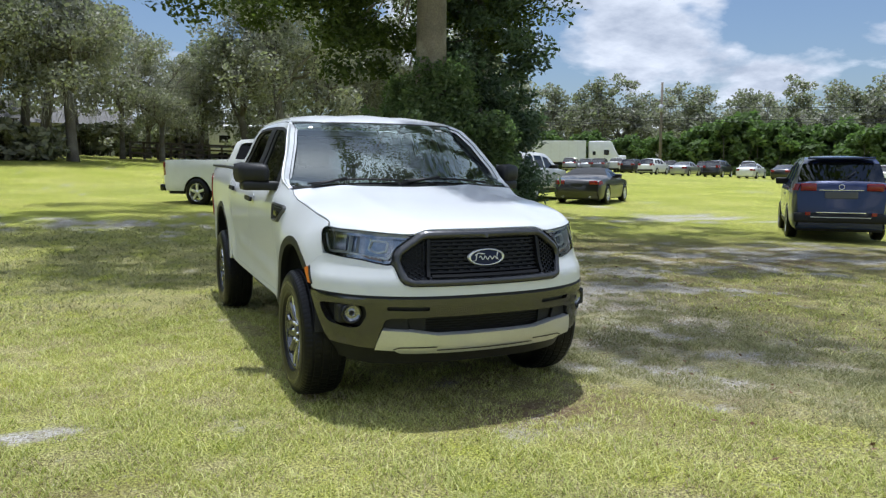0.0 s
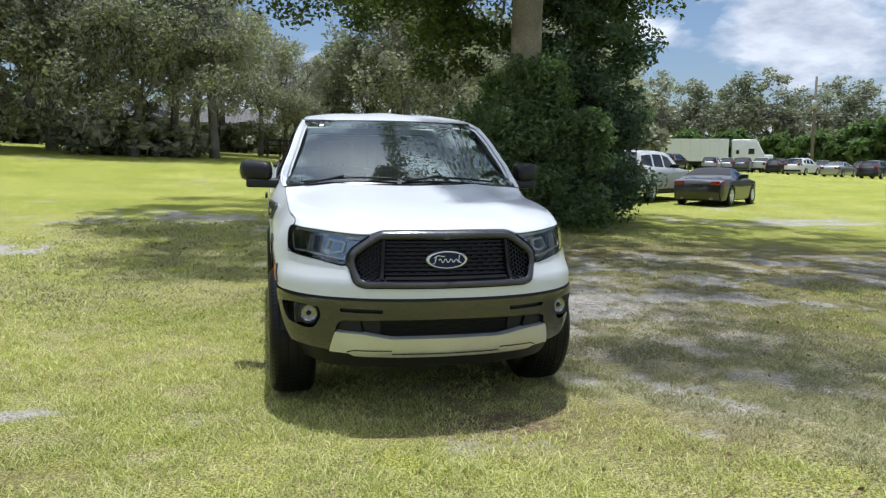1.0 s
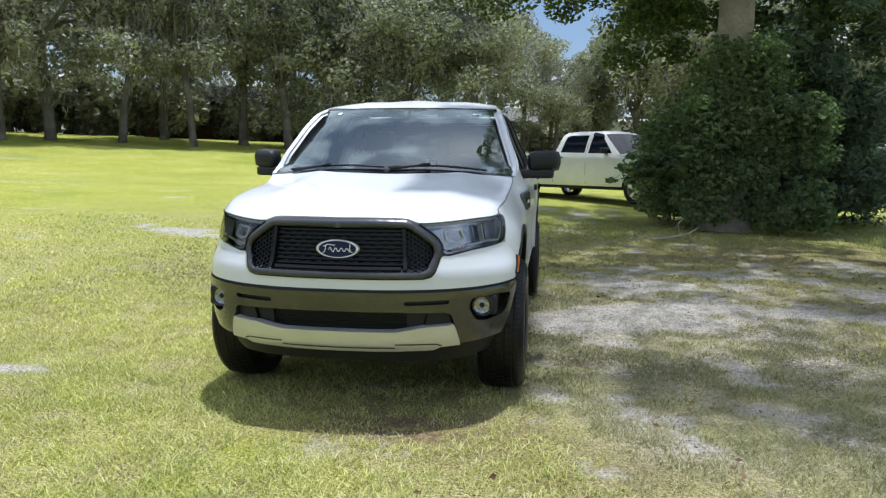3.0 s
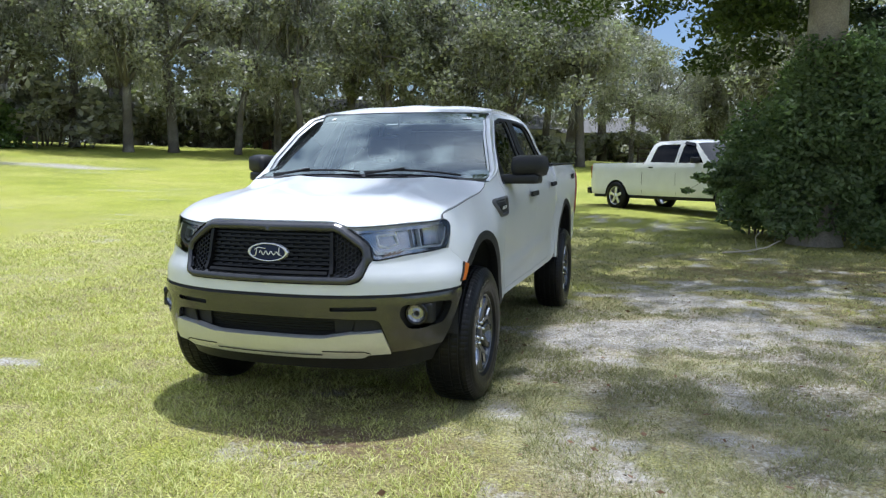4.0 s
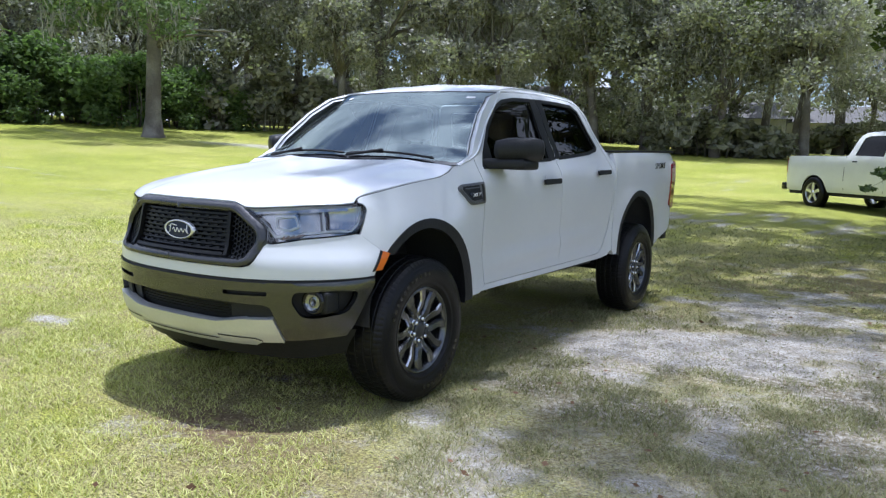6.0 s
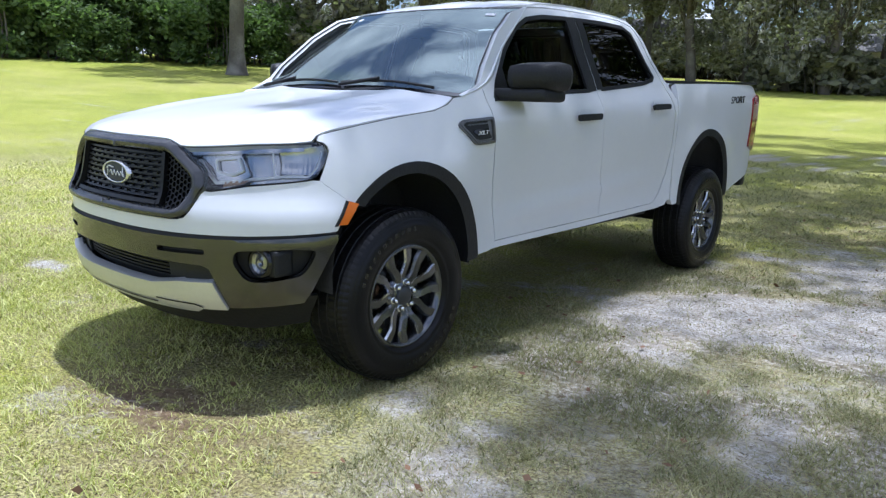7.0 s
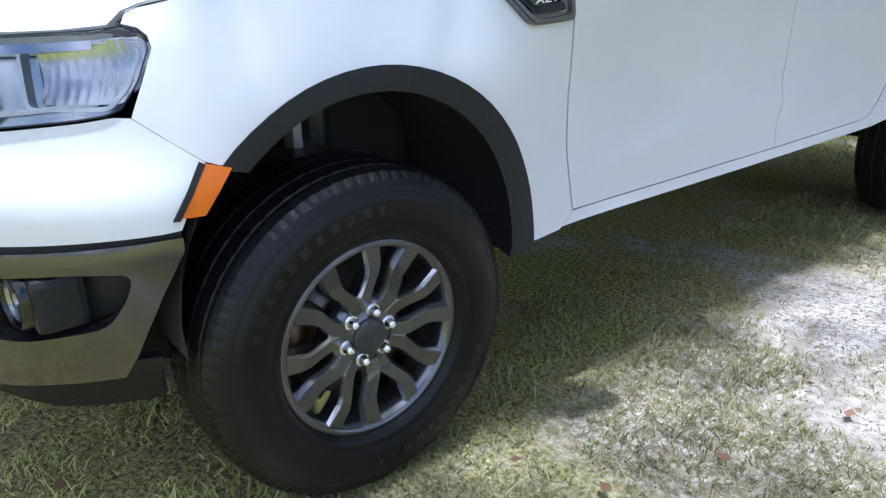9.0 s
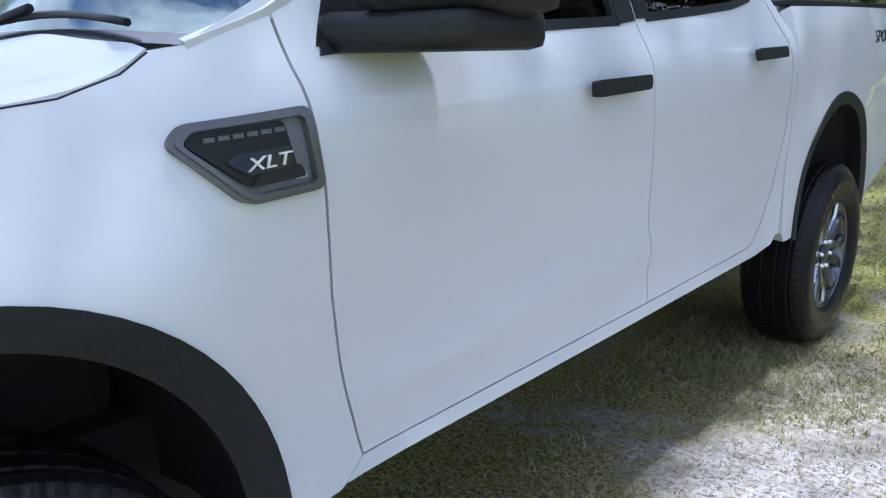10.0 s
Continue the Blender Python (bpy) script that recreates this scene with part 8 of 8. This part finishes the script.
def navy_extras(ob, L, hw, side):
    suv_extras(ob, L, hw, side)
    bm = bmesh.new()
    lathe(bm, [(0.0, 0.055), (0.012, 0.06), (0.02, 0.05), (0.012, 0.042), (0.0, 0.04)], 24, "y", (0, L + 0.025, 1.13))
    part("round_badge", bm, M["chrome"], ob, "round chrome badge", smooth=True)
    bm = bmesh.new()
    box(bm, -0.40, 0.40, L + 0.03, L + 0.055, 1.055, 1.075, 0.004)
    part("hatch_strip", bm, M["rim_cut"], ob, "chrome strip")
    bm = bmesh.new()
    box(bm, -0.55, 0.55, L + 0.09, L + 0.105, 0.51, 0.525, 0.005)
    part("skid_strip", bm, M["skid"], ob, "silver strip")
    bm = bmesh.new()
    box(bm, -hw * 0.66, hw * 0.66, L - 0.46, L - 0.24, 1.69, 1.735, 0.015)
    part("roof_spoiler", bm, PAINTS["blue"], ob, smooth=True)
    bm = bmesh.new()
    tube(bm, [(-0.02, L - 0.06, 1.26), (-0.26, L - 0.17, 1.44)], 0.010, 5)
    part("rear_wiper", bm, M["plastic"], ob)
    for sx_ in (-1, 1):
        bm = bmesh.new()
        box(bm, sx_ * 0.60 - 0.05, sx_ * 0.60 + 0.05, L + 0.08, L + 0.10, 0.55, 0.62, 0.01)
        part("reflector", bm, M["red"], ob, "red reflector")


SUV_LINE = [(0.0, 0.50), (0.0, 0.78), (0.08, 0.90), (0.5, 0.99), (1.15, 1.06), (1.30, 1.09), (1.95, 1.55), (2.25, 1.64), (2.9, 1.68), (3.6, 1.66), (4.12, 1.60), (4.30, 1.45), (4.52, 1.06), (4.60, 0.98), (4.66, 0.62)]
SUV_WIN = [[(1.62, 1.08), (2.12, 1.48), (2.55, 1.56), (2.58, 1.10)], [(2.68, 1.10), (2.65, 1.57), (3.30, 1.56), (3.38, 1.14)], [(3.48, 1.15), (3.42, 1.55), (3.85, 1.50), (4.05, 1.30), (3.98, 1.20)]]
NAVY_LINE = [(0.0, 0.50), (0.0, 0.82), (0.08, 0.96), (0.5, 1.05), (1.15, 1.12), (1.30, 1.15), (1.95, 1.62), (2.25, 1.72), (2.9, 1.76), (3.6, 1.74), (4.18, 1.69), (4.32, 1.60), (4.52, 1.22), (4.62, 1.14), (4.66, 0.62)]
NAVY_WIN = [[(1.62, 1.14), (2.12, 1.55), (2.55, 1.63), (2.58, 1.16)], [(2.68, 1.16), (2.65, 1.64), (3.30, 1.63), (3.38, 1.20)], [(3.48, 1.21), (3.42, 1.62), (3.85, 1.58), (4.05, 1.38), (3.98, 1.26)]]
vehicle("parked_suv", "dark blue compact SUV parked on the sandy grass", "SUV", (13.27, 7.98), heading(44.5), 4.66, 1.86, 1.76, NAVY_LINE, [(1.30, 1.98, 1.14), (4.26, 4.58, 1.23)], NAVY_WIN,
        (0.95, 3.66), 0.36, PAINTS["blue"], 0.27, 1.12, lamps_rear=(1.05, 1.20, 0.30, 0.36), lamps_front=(0.72, 0.88, 0.3, 0.45), extras=navy_extras, trim=M["plastic"])
BIG_LINE = [(0.0, 0.55), (0.0, 0.90), (0.06, 1.02), (0.4, 1.10), (1.25, 1.16), (1.40, 1.19), (2.05, 1.66), (2.35, 1.75), (3.1, 1.79), (4.0, 1.77), (4.60, 1.71), (4.78, 1.55), (4.95, 1.14), (5.0, 1.04), (5.02, 0.66)]
BIG_WIN = [[(1.75, 1.18), (2.25, 1.58), (2.70, 1.65), (2.72, 1.20)], [(2.82, 1.20), (2.80, 1.66), (3.55, 1.66), (3.62, 1.22)], [(3.75, 1.22), (3.68, 1.65), (4.45, 1.60), (4.62, 1.30)]]
vehicle("parked_suv", "white three-row SUV parked beyond the shrub", "SUV", (12.8, 21.2), heading(52), 5.02, 2.0, 1.79, BIG_LINE, [(1.40, 2.08, 1.2), (4.62, 4.97, 1.2)], BIG_WIN,
        (0.98, 3.84), 0.385, PAINTS["pearl"], 0.32, 1.16, lamps_rear=(0.98, 1.20, 0.34, 0.42), lamps_front=(0.82, 0.98, 0.3, 0.5), extras=suv_extras, trim=M["plastic"])


def roadster_extras(ob, L, hw, side):
    bm = bmesh.new()
    box(bm, -0.20, 0.20, L + 0.02, L + 0.06, 0.62, 0.74, 0.01)
    part("plate_bar", bm, M["gap"], ob, "dark plate recess")
    for sx_ in (-1, 1):
        bm = bmesh.new()
        lathe(bm, [(0.0, 0.035), (0.05, 0.035), (0.05, 0.028), (0.0, 0.028)], 14, "y", (sx_ * 0.5, L, 0.26))
        part("exhaust", bm, M["chrome"], ob, smooth=True)
        # swelling over the rear deck behind each seat
        bm = bmesh.new()
        bmesh.ops.create_uvsphere(bm, u_segments=16, v_segments=8, radius=1.0, matrix=Matrix.Translation((sx_ * 0.42, 3.22, 0.86)) @ Matrix.Diagonal((0.26, 0.55, 0.12, 1)))
        part("deck_hump", bm, PAINTS["bronze"], ob, smooth=True)


vehicle("roadster", "dark grey two-seat roadster with black cloth roof", "sports car", (14.85, 19.6), heading(51), 4.1, 1.81, 1.27,
        [(0.0, 0.42), (0.0, 0.60), (0.10, 0.70), (0.6, 0.82), (1.35, 0.90), (1.50, 0.93), (2.05, 1.21), (2.30, 1.27), (2.65, 1.25), (3.05, 1.08), (3.25, 0.93), (3.6, 0.90), (3.95, 0.86), (4.08, 0.78), (4.10, 0.50)],
        [(1.50, 2.08, 0.93), (2.78, 3.05, 1.02)], [[(1.85, 0.93), (2.12, 1.14), (2.55, 1.16), (2.62, 0.95)]], (0.85, 3.27), 0.335, PAINTS["bronze"], 0.20, 0.90,
        lamps_rear=(0.70, 0.84, 0.30, 0.26), lamps_front=(0.55, 0.68, 0.3, 0.45), extras=roadster_extras, soft_top=(2.06, 3.12), spokes=5)

# rows of cars on the far side of the field
SEDAN_LINE = [(0.0, 0.45), (0.0, 0.66), (0.1, 0.76), (0.7, 0.88), (1.30, 0.95), (1.45, 0.98), (2.15, 1.36), (2.6, 1.45), (3.1, 1.42), (3.75, 1.12), (4.0, 1.06), (4.55, 1.02), (4.68, 0.92), (4.7, 0.58)]
SEDAN_WIN = [[(1.85, 1.0), (2.25, 1.30), (2.62, 1.36), (2.64, 1.0)], [(2.74, 1.0), (2.72, 1.36), (3.10, 1.33), (3.48, 1.08), (3.42, 1.02)]]
TRUCK_LINE = [(0.0, 0.60), (0.0, 1.0), (0.08, 1.12), (0.4, 1.18), (1.35, 1.24), (1.50, 1.27), (2.1, 1.72), (2.35, 1.82), (3.3, 1.82), (3.6, 1.76), (3.82, 1.32), (3.86, 1.30), (5.40, 1.32), (5.45, 1.28), (5.46, 0.70)]
TRUCK_WIN = [[(1.80, 1.30), (2.18, 1.66), (2.62, 1.72), (2.64, 1.30)], [(2.74, 1.30), (2.72, 1.73), (3.30, 1.73), (3.50, 1.40), (3.48, 1.32)]]
FAR = [
    (33.1, 96, "suv", "silver", 40), (35.2, 95, "suv", "grey", 44), (36.5, 98, "pickup", "white", 52), (37.6, 94, "suv", "black", 58), (39.0, 84, "suv", "white", 61), (40.2, 98, "suv", "grey", 46), (41.2, 83, "sedan", "silver", 61), (42.6, 95, "suv", "black", 50),
    (43.4, 82, "suv", "black", 61), (45.4, 97, "pickup", "white", 48), (45.6, 81, "sedan", "white", 61), (47.8, 80, "sedan", "black", 61), (49.4, 94, "suv", "black", 52), (50.0, 80, "suv", "grey", 61), (51.8, 79, "sedan", "silver", 61), (53.8, 79, "suv", "white", 61), (55.8, 78, "suv", "black", 61),
    (30.6, 84, "suv", "black", 50), (34.3, 100, "suv", "silver", 45),
]
KIND = {"suv": ("parked_car", "SUV", 4.66, 1.84, 1.68, SUV_LINE, [(1.30, 1.98, 1.08), (4.14, 4.56, 1.08)], SUV_WIN, (0.95, 3.66), 0.35, 0.27, 1.06, (0.95, 1.16, 0.25, 0.3)),
        "sedan": ("parked_car", "sedan", 4.7, 1.83, 1.45, SEDAN_LINE, [(1.45, 2.2, 0.98), (3.12, 3.75, 1.1)], SEDAN_WIN, (0.95, 3.72), 0.33, 0.22, 0.95, (0.75, 0.95, 0.28, 0.3)),
        "pickup": ("parked_car", "pickup truck", 5.46, 1.92, 1.82, TRUCK_LINE, [(1.50, 2.12, 1.28), (3.62, 3.84, 1.34)], TRUCK_WIN, (0.95, 4.3), 0.39, 0.40, 1.26, (0.9, 1.2, 0.14, 0.12))}
for az, dist, kind_, colour, head_az in FAR:
    nm, cat, L, W, H, line, gl, wins, ax, wr, low, belt, rear = KIND[kind_]
    a = radians(az)
    vehicle(nm, f"{colour} {cat} in a row of parked cars", cat, (-1.87 + dist * math.sin(a), -4.54 + dist * math.cos(a)), heading(head_az), L, W, H, line, gl, wins, ax, wr, PAINTS[colour], low, belt, group="cars parked in rows across the field", lamps_rear=rear, lamps_front=(0.6, 0.75, 0.2, 0.3), extras=bumpers if kind_ != "sedan" else None)


# ---- buildings, pole, fence and litter ----
def ground_at(az, dist, eye=(0.6, -4.0)):
    a = radians(az)
    x, y = eye[0] + dist * math.sin(a), eye[1] + dist * math.cos(a)
    return x, y, float(ground_z(x, y))


BRICK = material("brown_brick_wall", (0.20, 0.10, 0.07), 0.9, vary=0.2, scale=3, fine=0.25, bump=0.4)
SIDING = material("pale_siding", (0.55, 0.54, 0.50), 0.7, vary=0.08, scale=2, fine=0.05)
SHINGLE = material("grey_shingles", (0.13, 0.125, 0.12), 0.95, vary=0.2, scale=3, fine=0.3, bump=0.4)
WOOD = material("dark_fence_wood", (0.06, 0.045, 0.035), 0.85, vary=0.2, scale=5, fine=0.25)
POLE = material("weathered_pole", (0.16, 0.135, 0.11), 0.9, vary=0.2, scale=4, fine=0.3)


def house(label, az, dist, turn, L, D, H, wall_mat, roof_h=1.6):
    x, y, z = ground_at(az, dist)
    h = root("house", label, "house", group="houses behind the trees")
    bm = bmesh.new()
    box(bm, -L / 2, L / 2, -D / 2, D / 2, -0.3, H, 0.02)
    part("wall", bm, wall_mat, h)
    bm = bmesh.new()
    e = 0.5
    vs = [bm.verts.new(p) for p in ((-L / 2 - e, -D / 2 - e, H), (L / 2 + e, -D / 2 - e, H), (L / 2 + e, D / 2 + e, H), (-L / 2 - e, D / 2 + e, H), (-L / 2 - e, 0, H + roof_h), (L / 2 + e, 0, H + roof_h))]
    for f in ((0, 1, 5, 4), (2, 3, 4, 5), (0, 4, 3), (1, 2, 5), (0, 3, 2, 1)):
        bm.faces.new([vs[i] for i in f])
    part("roof", bm, SHINGLE, h, "grey shingle roof")
    n = int(L / 2.4)
    for i in range(n):
        xx = -L / 2 + (i + 0.5) * L / n
        bm = bmesh.new()
        if i == n // 2:
            box(bm, xx - 0.5, xx + 0.5, -D / 2 - 0.04, -D / 2 + 0.02, 0.0, 2.05, 0.01)
            part("door", bm, SIDING if wall_mat is BRICK else BRICK, h, "house door")
        else:
            box(bm, xx - 0.5, xx + 0.5, -D / 2 - 0.04, -D / 2 + 0.02, 0.95, 2.05, 0.01)
            w = part("window", bm, SIDING, h, "pale window frame")
            bm = bmesh.new()
            box(bm, xx - 0.43, xx + 0.43, -D / 2 - 0.05, -D / 2 - 0.03, 1.02, 1.98)
            part("pane", bm, M["black_gloss"], w)
    h.matrix_world = Matrix.Translation((x, y, z)) @ Matrix.Rotation(turn, 4, "Z")


house("low brown brick house half hidden by trees", -24.3, 63, radians(24), 11, 7, 2.7, BRICK)
house("pale house with dark roof behind the trees", -4.3, 76, radians(4), 9, 7, 2.5, SIDING)
house("pale house far behind mossy trees", -11.5, 74, radians(12), 9, 6, 2.5, SIDING)
house("pale house far behind mossy trees", 3.0, 90, radians(-4), 12, 7, 2.6, SIDING)

# white camper by the trees
def camper(label, az, dist, turn, L, H, group=""):
    x, y, z = ground_at(az, dist)
    c = root("camper", label, "camper")
    bm = bmesh.new()
    box(bm, -L / 2, L / 2, -1.2, 1.2, 0.55, H, 0.25)
    part("body", bm, PAINTS["pearl"], c, smooth=True)
    for xx in (-L * 0.3, 0.0, L * 0.28):
        bm = bmesh.new()
        box(bm, xx - 0.45, xx + 0.45, -1.23, -1.19, 1.5, 2.1, 0.02)
        part("window", bm, M["black_gloss"], c, "dark window")
    bm = bmesh.new()
    box(bm, -L / 2 + 0.1, L / 2 - 0.1, -1.215, -1.195, 1.05, 1.2, 0.005)
    part("stripe", bm, PAINTS["grey"], c, "grey stripe")
    for xx in (-L * 0.33, L * 0.33):
        for yy in (-1.05, 1.05):
            bm = bmesh.new()
            lathe(bm, [(-0.12, 0.2), (-0.12, 0.42), (0.12, 0.42), (0.12, 0.2), (0.1, 0.02)], 20, "y", (xx, yy, 0.42))
            part("wheel", bm, M["rubber"], c, "black wheel", smooth=True)
    bm = bmesh.new()
    box(bm, -L / 2 + 0.2, L / 2 - 0.2, -1.0, 1.0, 0.35, 0.58, 0.03)
    part("chassis", bm, M["underbody"], c)
    c.matrix_world = Matrix.Translation((x, y, z)) @ Matrix.Rotation(turn, 4, "Z")


camper("white camper parked among the oaks", 7.2, 66, radians(-8), 6.5, 3.0)

# dark rail fence in front of the woods
fence = root("fence", "low dark wooden rail fence under the oaks", "fence")
f0, f1 = ground_at(-1.5, 52), ground_at(6.5, 54)
n = 9
for i in range(n + 1):
    t = i / n
    x, y = f0[0] + (f1[0] - f0[0]) * t, f0[1] + (f1[1] - f0[1]) * t
    z = float(ground_z(x, y))
    bm = bmesh.new()
    box(bm, x - 0.07, x + 0.07, y - 0.07, y + 0.07, z - 0.2, z + 1.15, 0.015)
    part("post", bm, WOOD, fence)
    if i < n:
        x2, y2 = f0[0] + (f1[0] - f0[0]) * (i + 1) / n, f0[1] + (f1[1] - f0[1]) * (i + 1) / n
        z2 = float(ground_z(x2, y2))
        for h in (0.4, 0.75, 1.08):
            bm = bmesh.new()
            strip_bar(bm, (x, y - 0.08, z + h), (x2, y2 - 0.08, z2 + h), 0.04, 0.12)
            part("rail", bm, WOOD, fence)

# power pole and lines across the road
px_, py_, pz_ = ground_at(39.4, 106, (-1.87, -4.54))
pole = root("power_pole", "weathered wooden power pole with transformer", "utility pole")
bm = bmesh.new()
tube(bm, [(px_, py_, pz_ - 0.5), (px_, py_, pz_ + 6), (px_, py_, pz_ + 12.0)], [0.22, 0.19, 0.14], 10)
part("shaft", bm, POLE, pole)
bm = bmesh.new()
lathe(bm, [(0, 0.02), (0, 0.30), (0.95, 0.32), (1.0, 0.05)], 16, "z", (px_ - 0.4, py_ - 0.35, pz_ + 8.1))
part("transformer", bm, PAINTS["silver"], pole, "grey transformer can", smooth=True)
bm = bmesh.new()
ux, uy = math.cos(radians(39)), -math.sin(radians(39))
strip_bar(bm, (px_ - ux * 0.9, py_ - uy * 0.9, pz_ + 9.6), (px_ + ux * 0.9, py_ + uy * 0.9, pz_ + 9.6), 0.1, 0.1)
part("cross_arm", bm, POLE, pole)
for h, dz in ((8.9, 0.6), (7.4, 0.6), (7.1, 0.7)):
    wire = root("power_line", "thin black power line sagging between poles", "cable", group="power lines")
    for sgn, reach in ((1, 60), (-1, 60)):
        bm = bmesh.new()
        pts = []
        for t in np.linspace(0, 1, 13):
            pts.append((px_ + sgn * ux * reach * t, py_ + sgn * uy * reach * t, pz_ + h - dz * 4 * t * (1 - t)))
        tube(bm, pts, 0.03, 5)
        part("span", bm, M["plastic"], wire)

# dead stick and leaf litter on the grass
stick = root("stick", "pale dead branch lying in the grass", "branch")
bm = bmesh.new()
zz = float(ground_z(3.2, 8.2))
tube(bm, [(2.6, 8.0, zz + 0.03), (2.95, 8.15, zz + 0.05), (3.25, 8.35, zz + 0.10), (3.45, 8.5, zz + 0.2)], [0.012, 0.014, 0.012, 0.006], 6)
tube(bm, [(3.1, 8.25, zz + 0.08), (3.08, 8.35, zz + 0.24), (3.15, 8.4, zz + 0.34)], [0.008, 0.006, 0.004], 5)
tube(bm, [(2.9, 8.12, zz + 0.05), (2.75, 8.3, zz + 0.08)], [0.008, 0.004], 5)
part("twig", bm, material("bleached_wood", (0.42, 0.38, 0.32), 0.85, vary=0.2, scale=12, fine=0.2), stick)

rng = np.random.RandomState(91)
n = 260
lx_, ly_ = rng.uniform(0.4, 5.5, n), rng.uniform(-2.2, 6.5, n)
lz_ = ground_z(lx_, ly_) + 0.014 + 0.016 * rng.rand(n)
leaves("leaf_litter", np.stack([lx_, ly_, lz_], 1), 0.04, 0.022, leaf_material("dead_leaves", (0.13, 0.07, 0.04), (0.24, 0.14, 0.08), 0.7, 0.1), None, rng, 0.85)
tagged(bpy.data.objects["leaf_litter"], "dry brown fallen leaves scattered on the grass", "leaf litter", kind="stuff")


# crumbs of dead grass and twigs on the bare sand
rng = np.random.RandomState(91)
FLECK = leaf_material("dead_grass_crumbs", (0.09, 0.075, 0.05), (0.30, 0.245, 0.165), 0.8, 0.1)
fx, fy = rng.uniform(0.2, 4.6, 14000), rng.uniform(-2.6, 4.8, 14000)
ok_ = rng.rand(14000) < 0.25 + 0.75 * sand_at(fx, fy)
fx, fy = fx[ok_], fy[ok_]
crumbs = leaves("grass_crumbs", np.stack([fx, fy, ground_z(fx, fy) + 0.005], 1), 0.030, 0.0042, FLECK, None, rng, 0.93)
tagged(crumbs, "brown crumbs of dead grass scattered on the sand", "litter", kind="stuff")

# white lorry on the road beyond the parked cars
def lorry(label, az, dist, turn):
    x, y, z = ground_at(az, dist, (-0.43, -4.73))
    t = root("lorry", label, "lorry")
    bm = bmesh.new()
    box(bm, -9.5, 4.6, -1.28, 1.28, 1.15, 4.05, 0.05)
    trailer = part("trailer", bm, PAINTS["white"], t, "white box trailer")
    for xx in np.arange(-8.5, 4.5, 1.2):
        bm = bmesh.new()
        box(bm, xx - 0.03, xx + 0.03, -1.30, -1.275, 1.2, 4.0, 0.004)
        part("rib", bm, PAINTS["pearl"], trailer)
    bm = bmesh.new()
    box(bm, 5.0, 9.4, -1.2, 1.2, 1.0, 4.0, 0.18)
    for v in bm.verts:
        if v.co.x > 7.4 and v.co.z > 2.0:
            v.co.x -= 0.75 * (v.co.z - 2.0)
        if v.co.x > 8.8 and v.co.z > 1.8:
            v.co.z -= 0.3
    cab = part("cab", bm, PAINTS["white"], t, "white sleeper cab", smooth=True)
    bm = bmesh.new()
    box(bm, 8.2, 10.0, -1.1, 1.1, 0.9, 2.05, 0.2)
    part("bonnet", bm, PAINTS["white"], cab, smooth=True)
    for x0, x1, z0, z1 in ((7.0, 7.7, 2.1, 2.8), (5.5, 5.9, 2.1, 2.6)):
        bm = bmesh.new()
        box(bm, x0, x1, -1.225, -1.19, z0, z1, 0.01)
        part("side_window", bm, M["black_gloss"], cab, "dark window")
    bm = bmesh.new()
    box(bm, -9.4, 9.6, -0.5, 0.5, 0.75, 1.12, 0.03)
    part("chassis", bm, M["underbody"], t)
    for xx in (-8.0, -6.8, 3.6, 4.9, 8.9):
        for yy in (-1.05, 1.05):
            bm = bmesh.new()
            lathe(bm, [(-0.14, 0.25), (-0.14, 0.50), (0.14, 0.50), (0.14, 0.25), (0.1, 0.02)], 20, "y", (xx, yy, 0.5))
            part("wheel", bm, M["rubber"], t, "black wheel", smooth=True)
    t.matrix_world = Matrix.Translation((x, y, z)) @ Matrix.Rotation(turn, 4, "Z")


lorry("white articulated lorry parked along the far road", 30.9, 106, radians(-31))
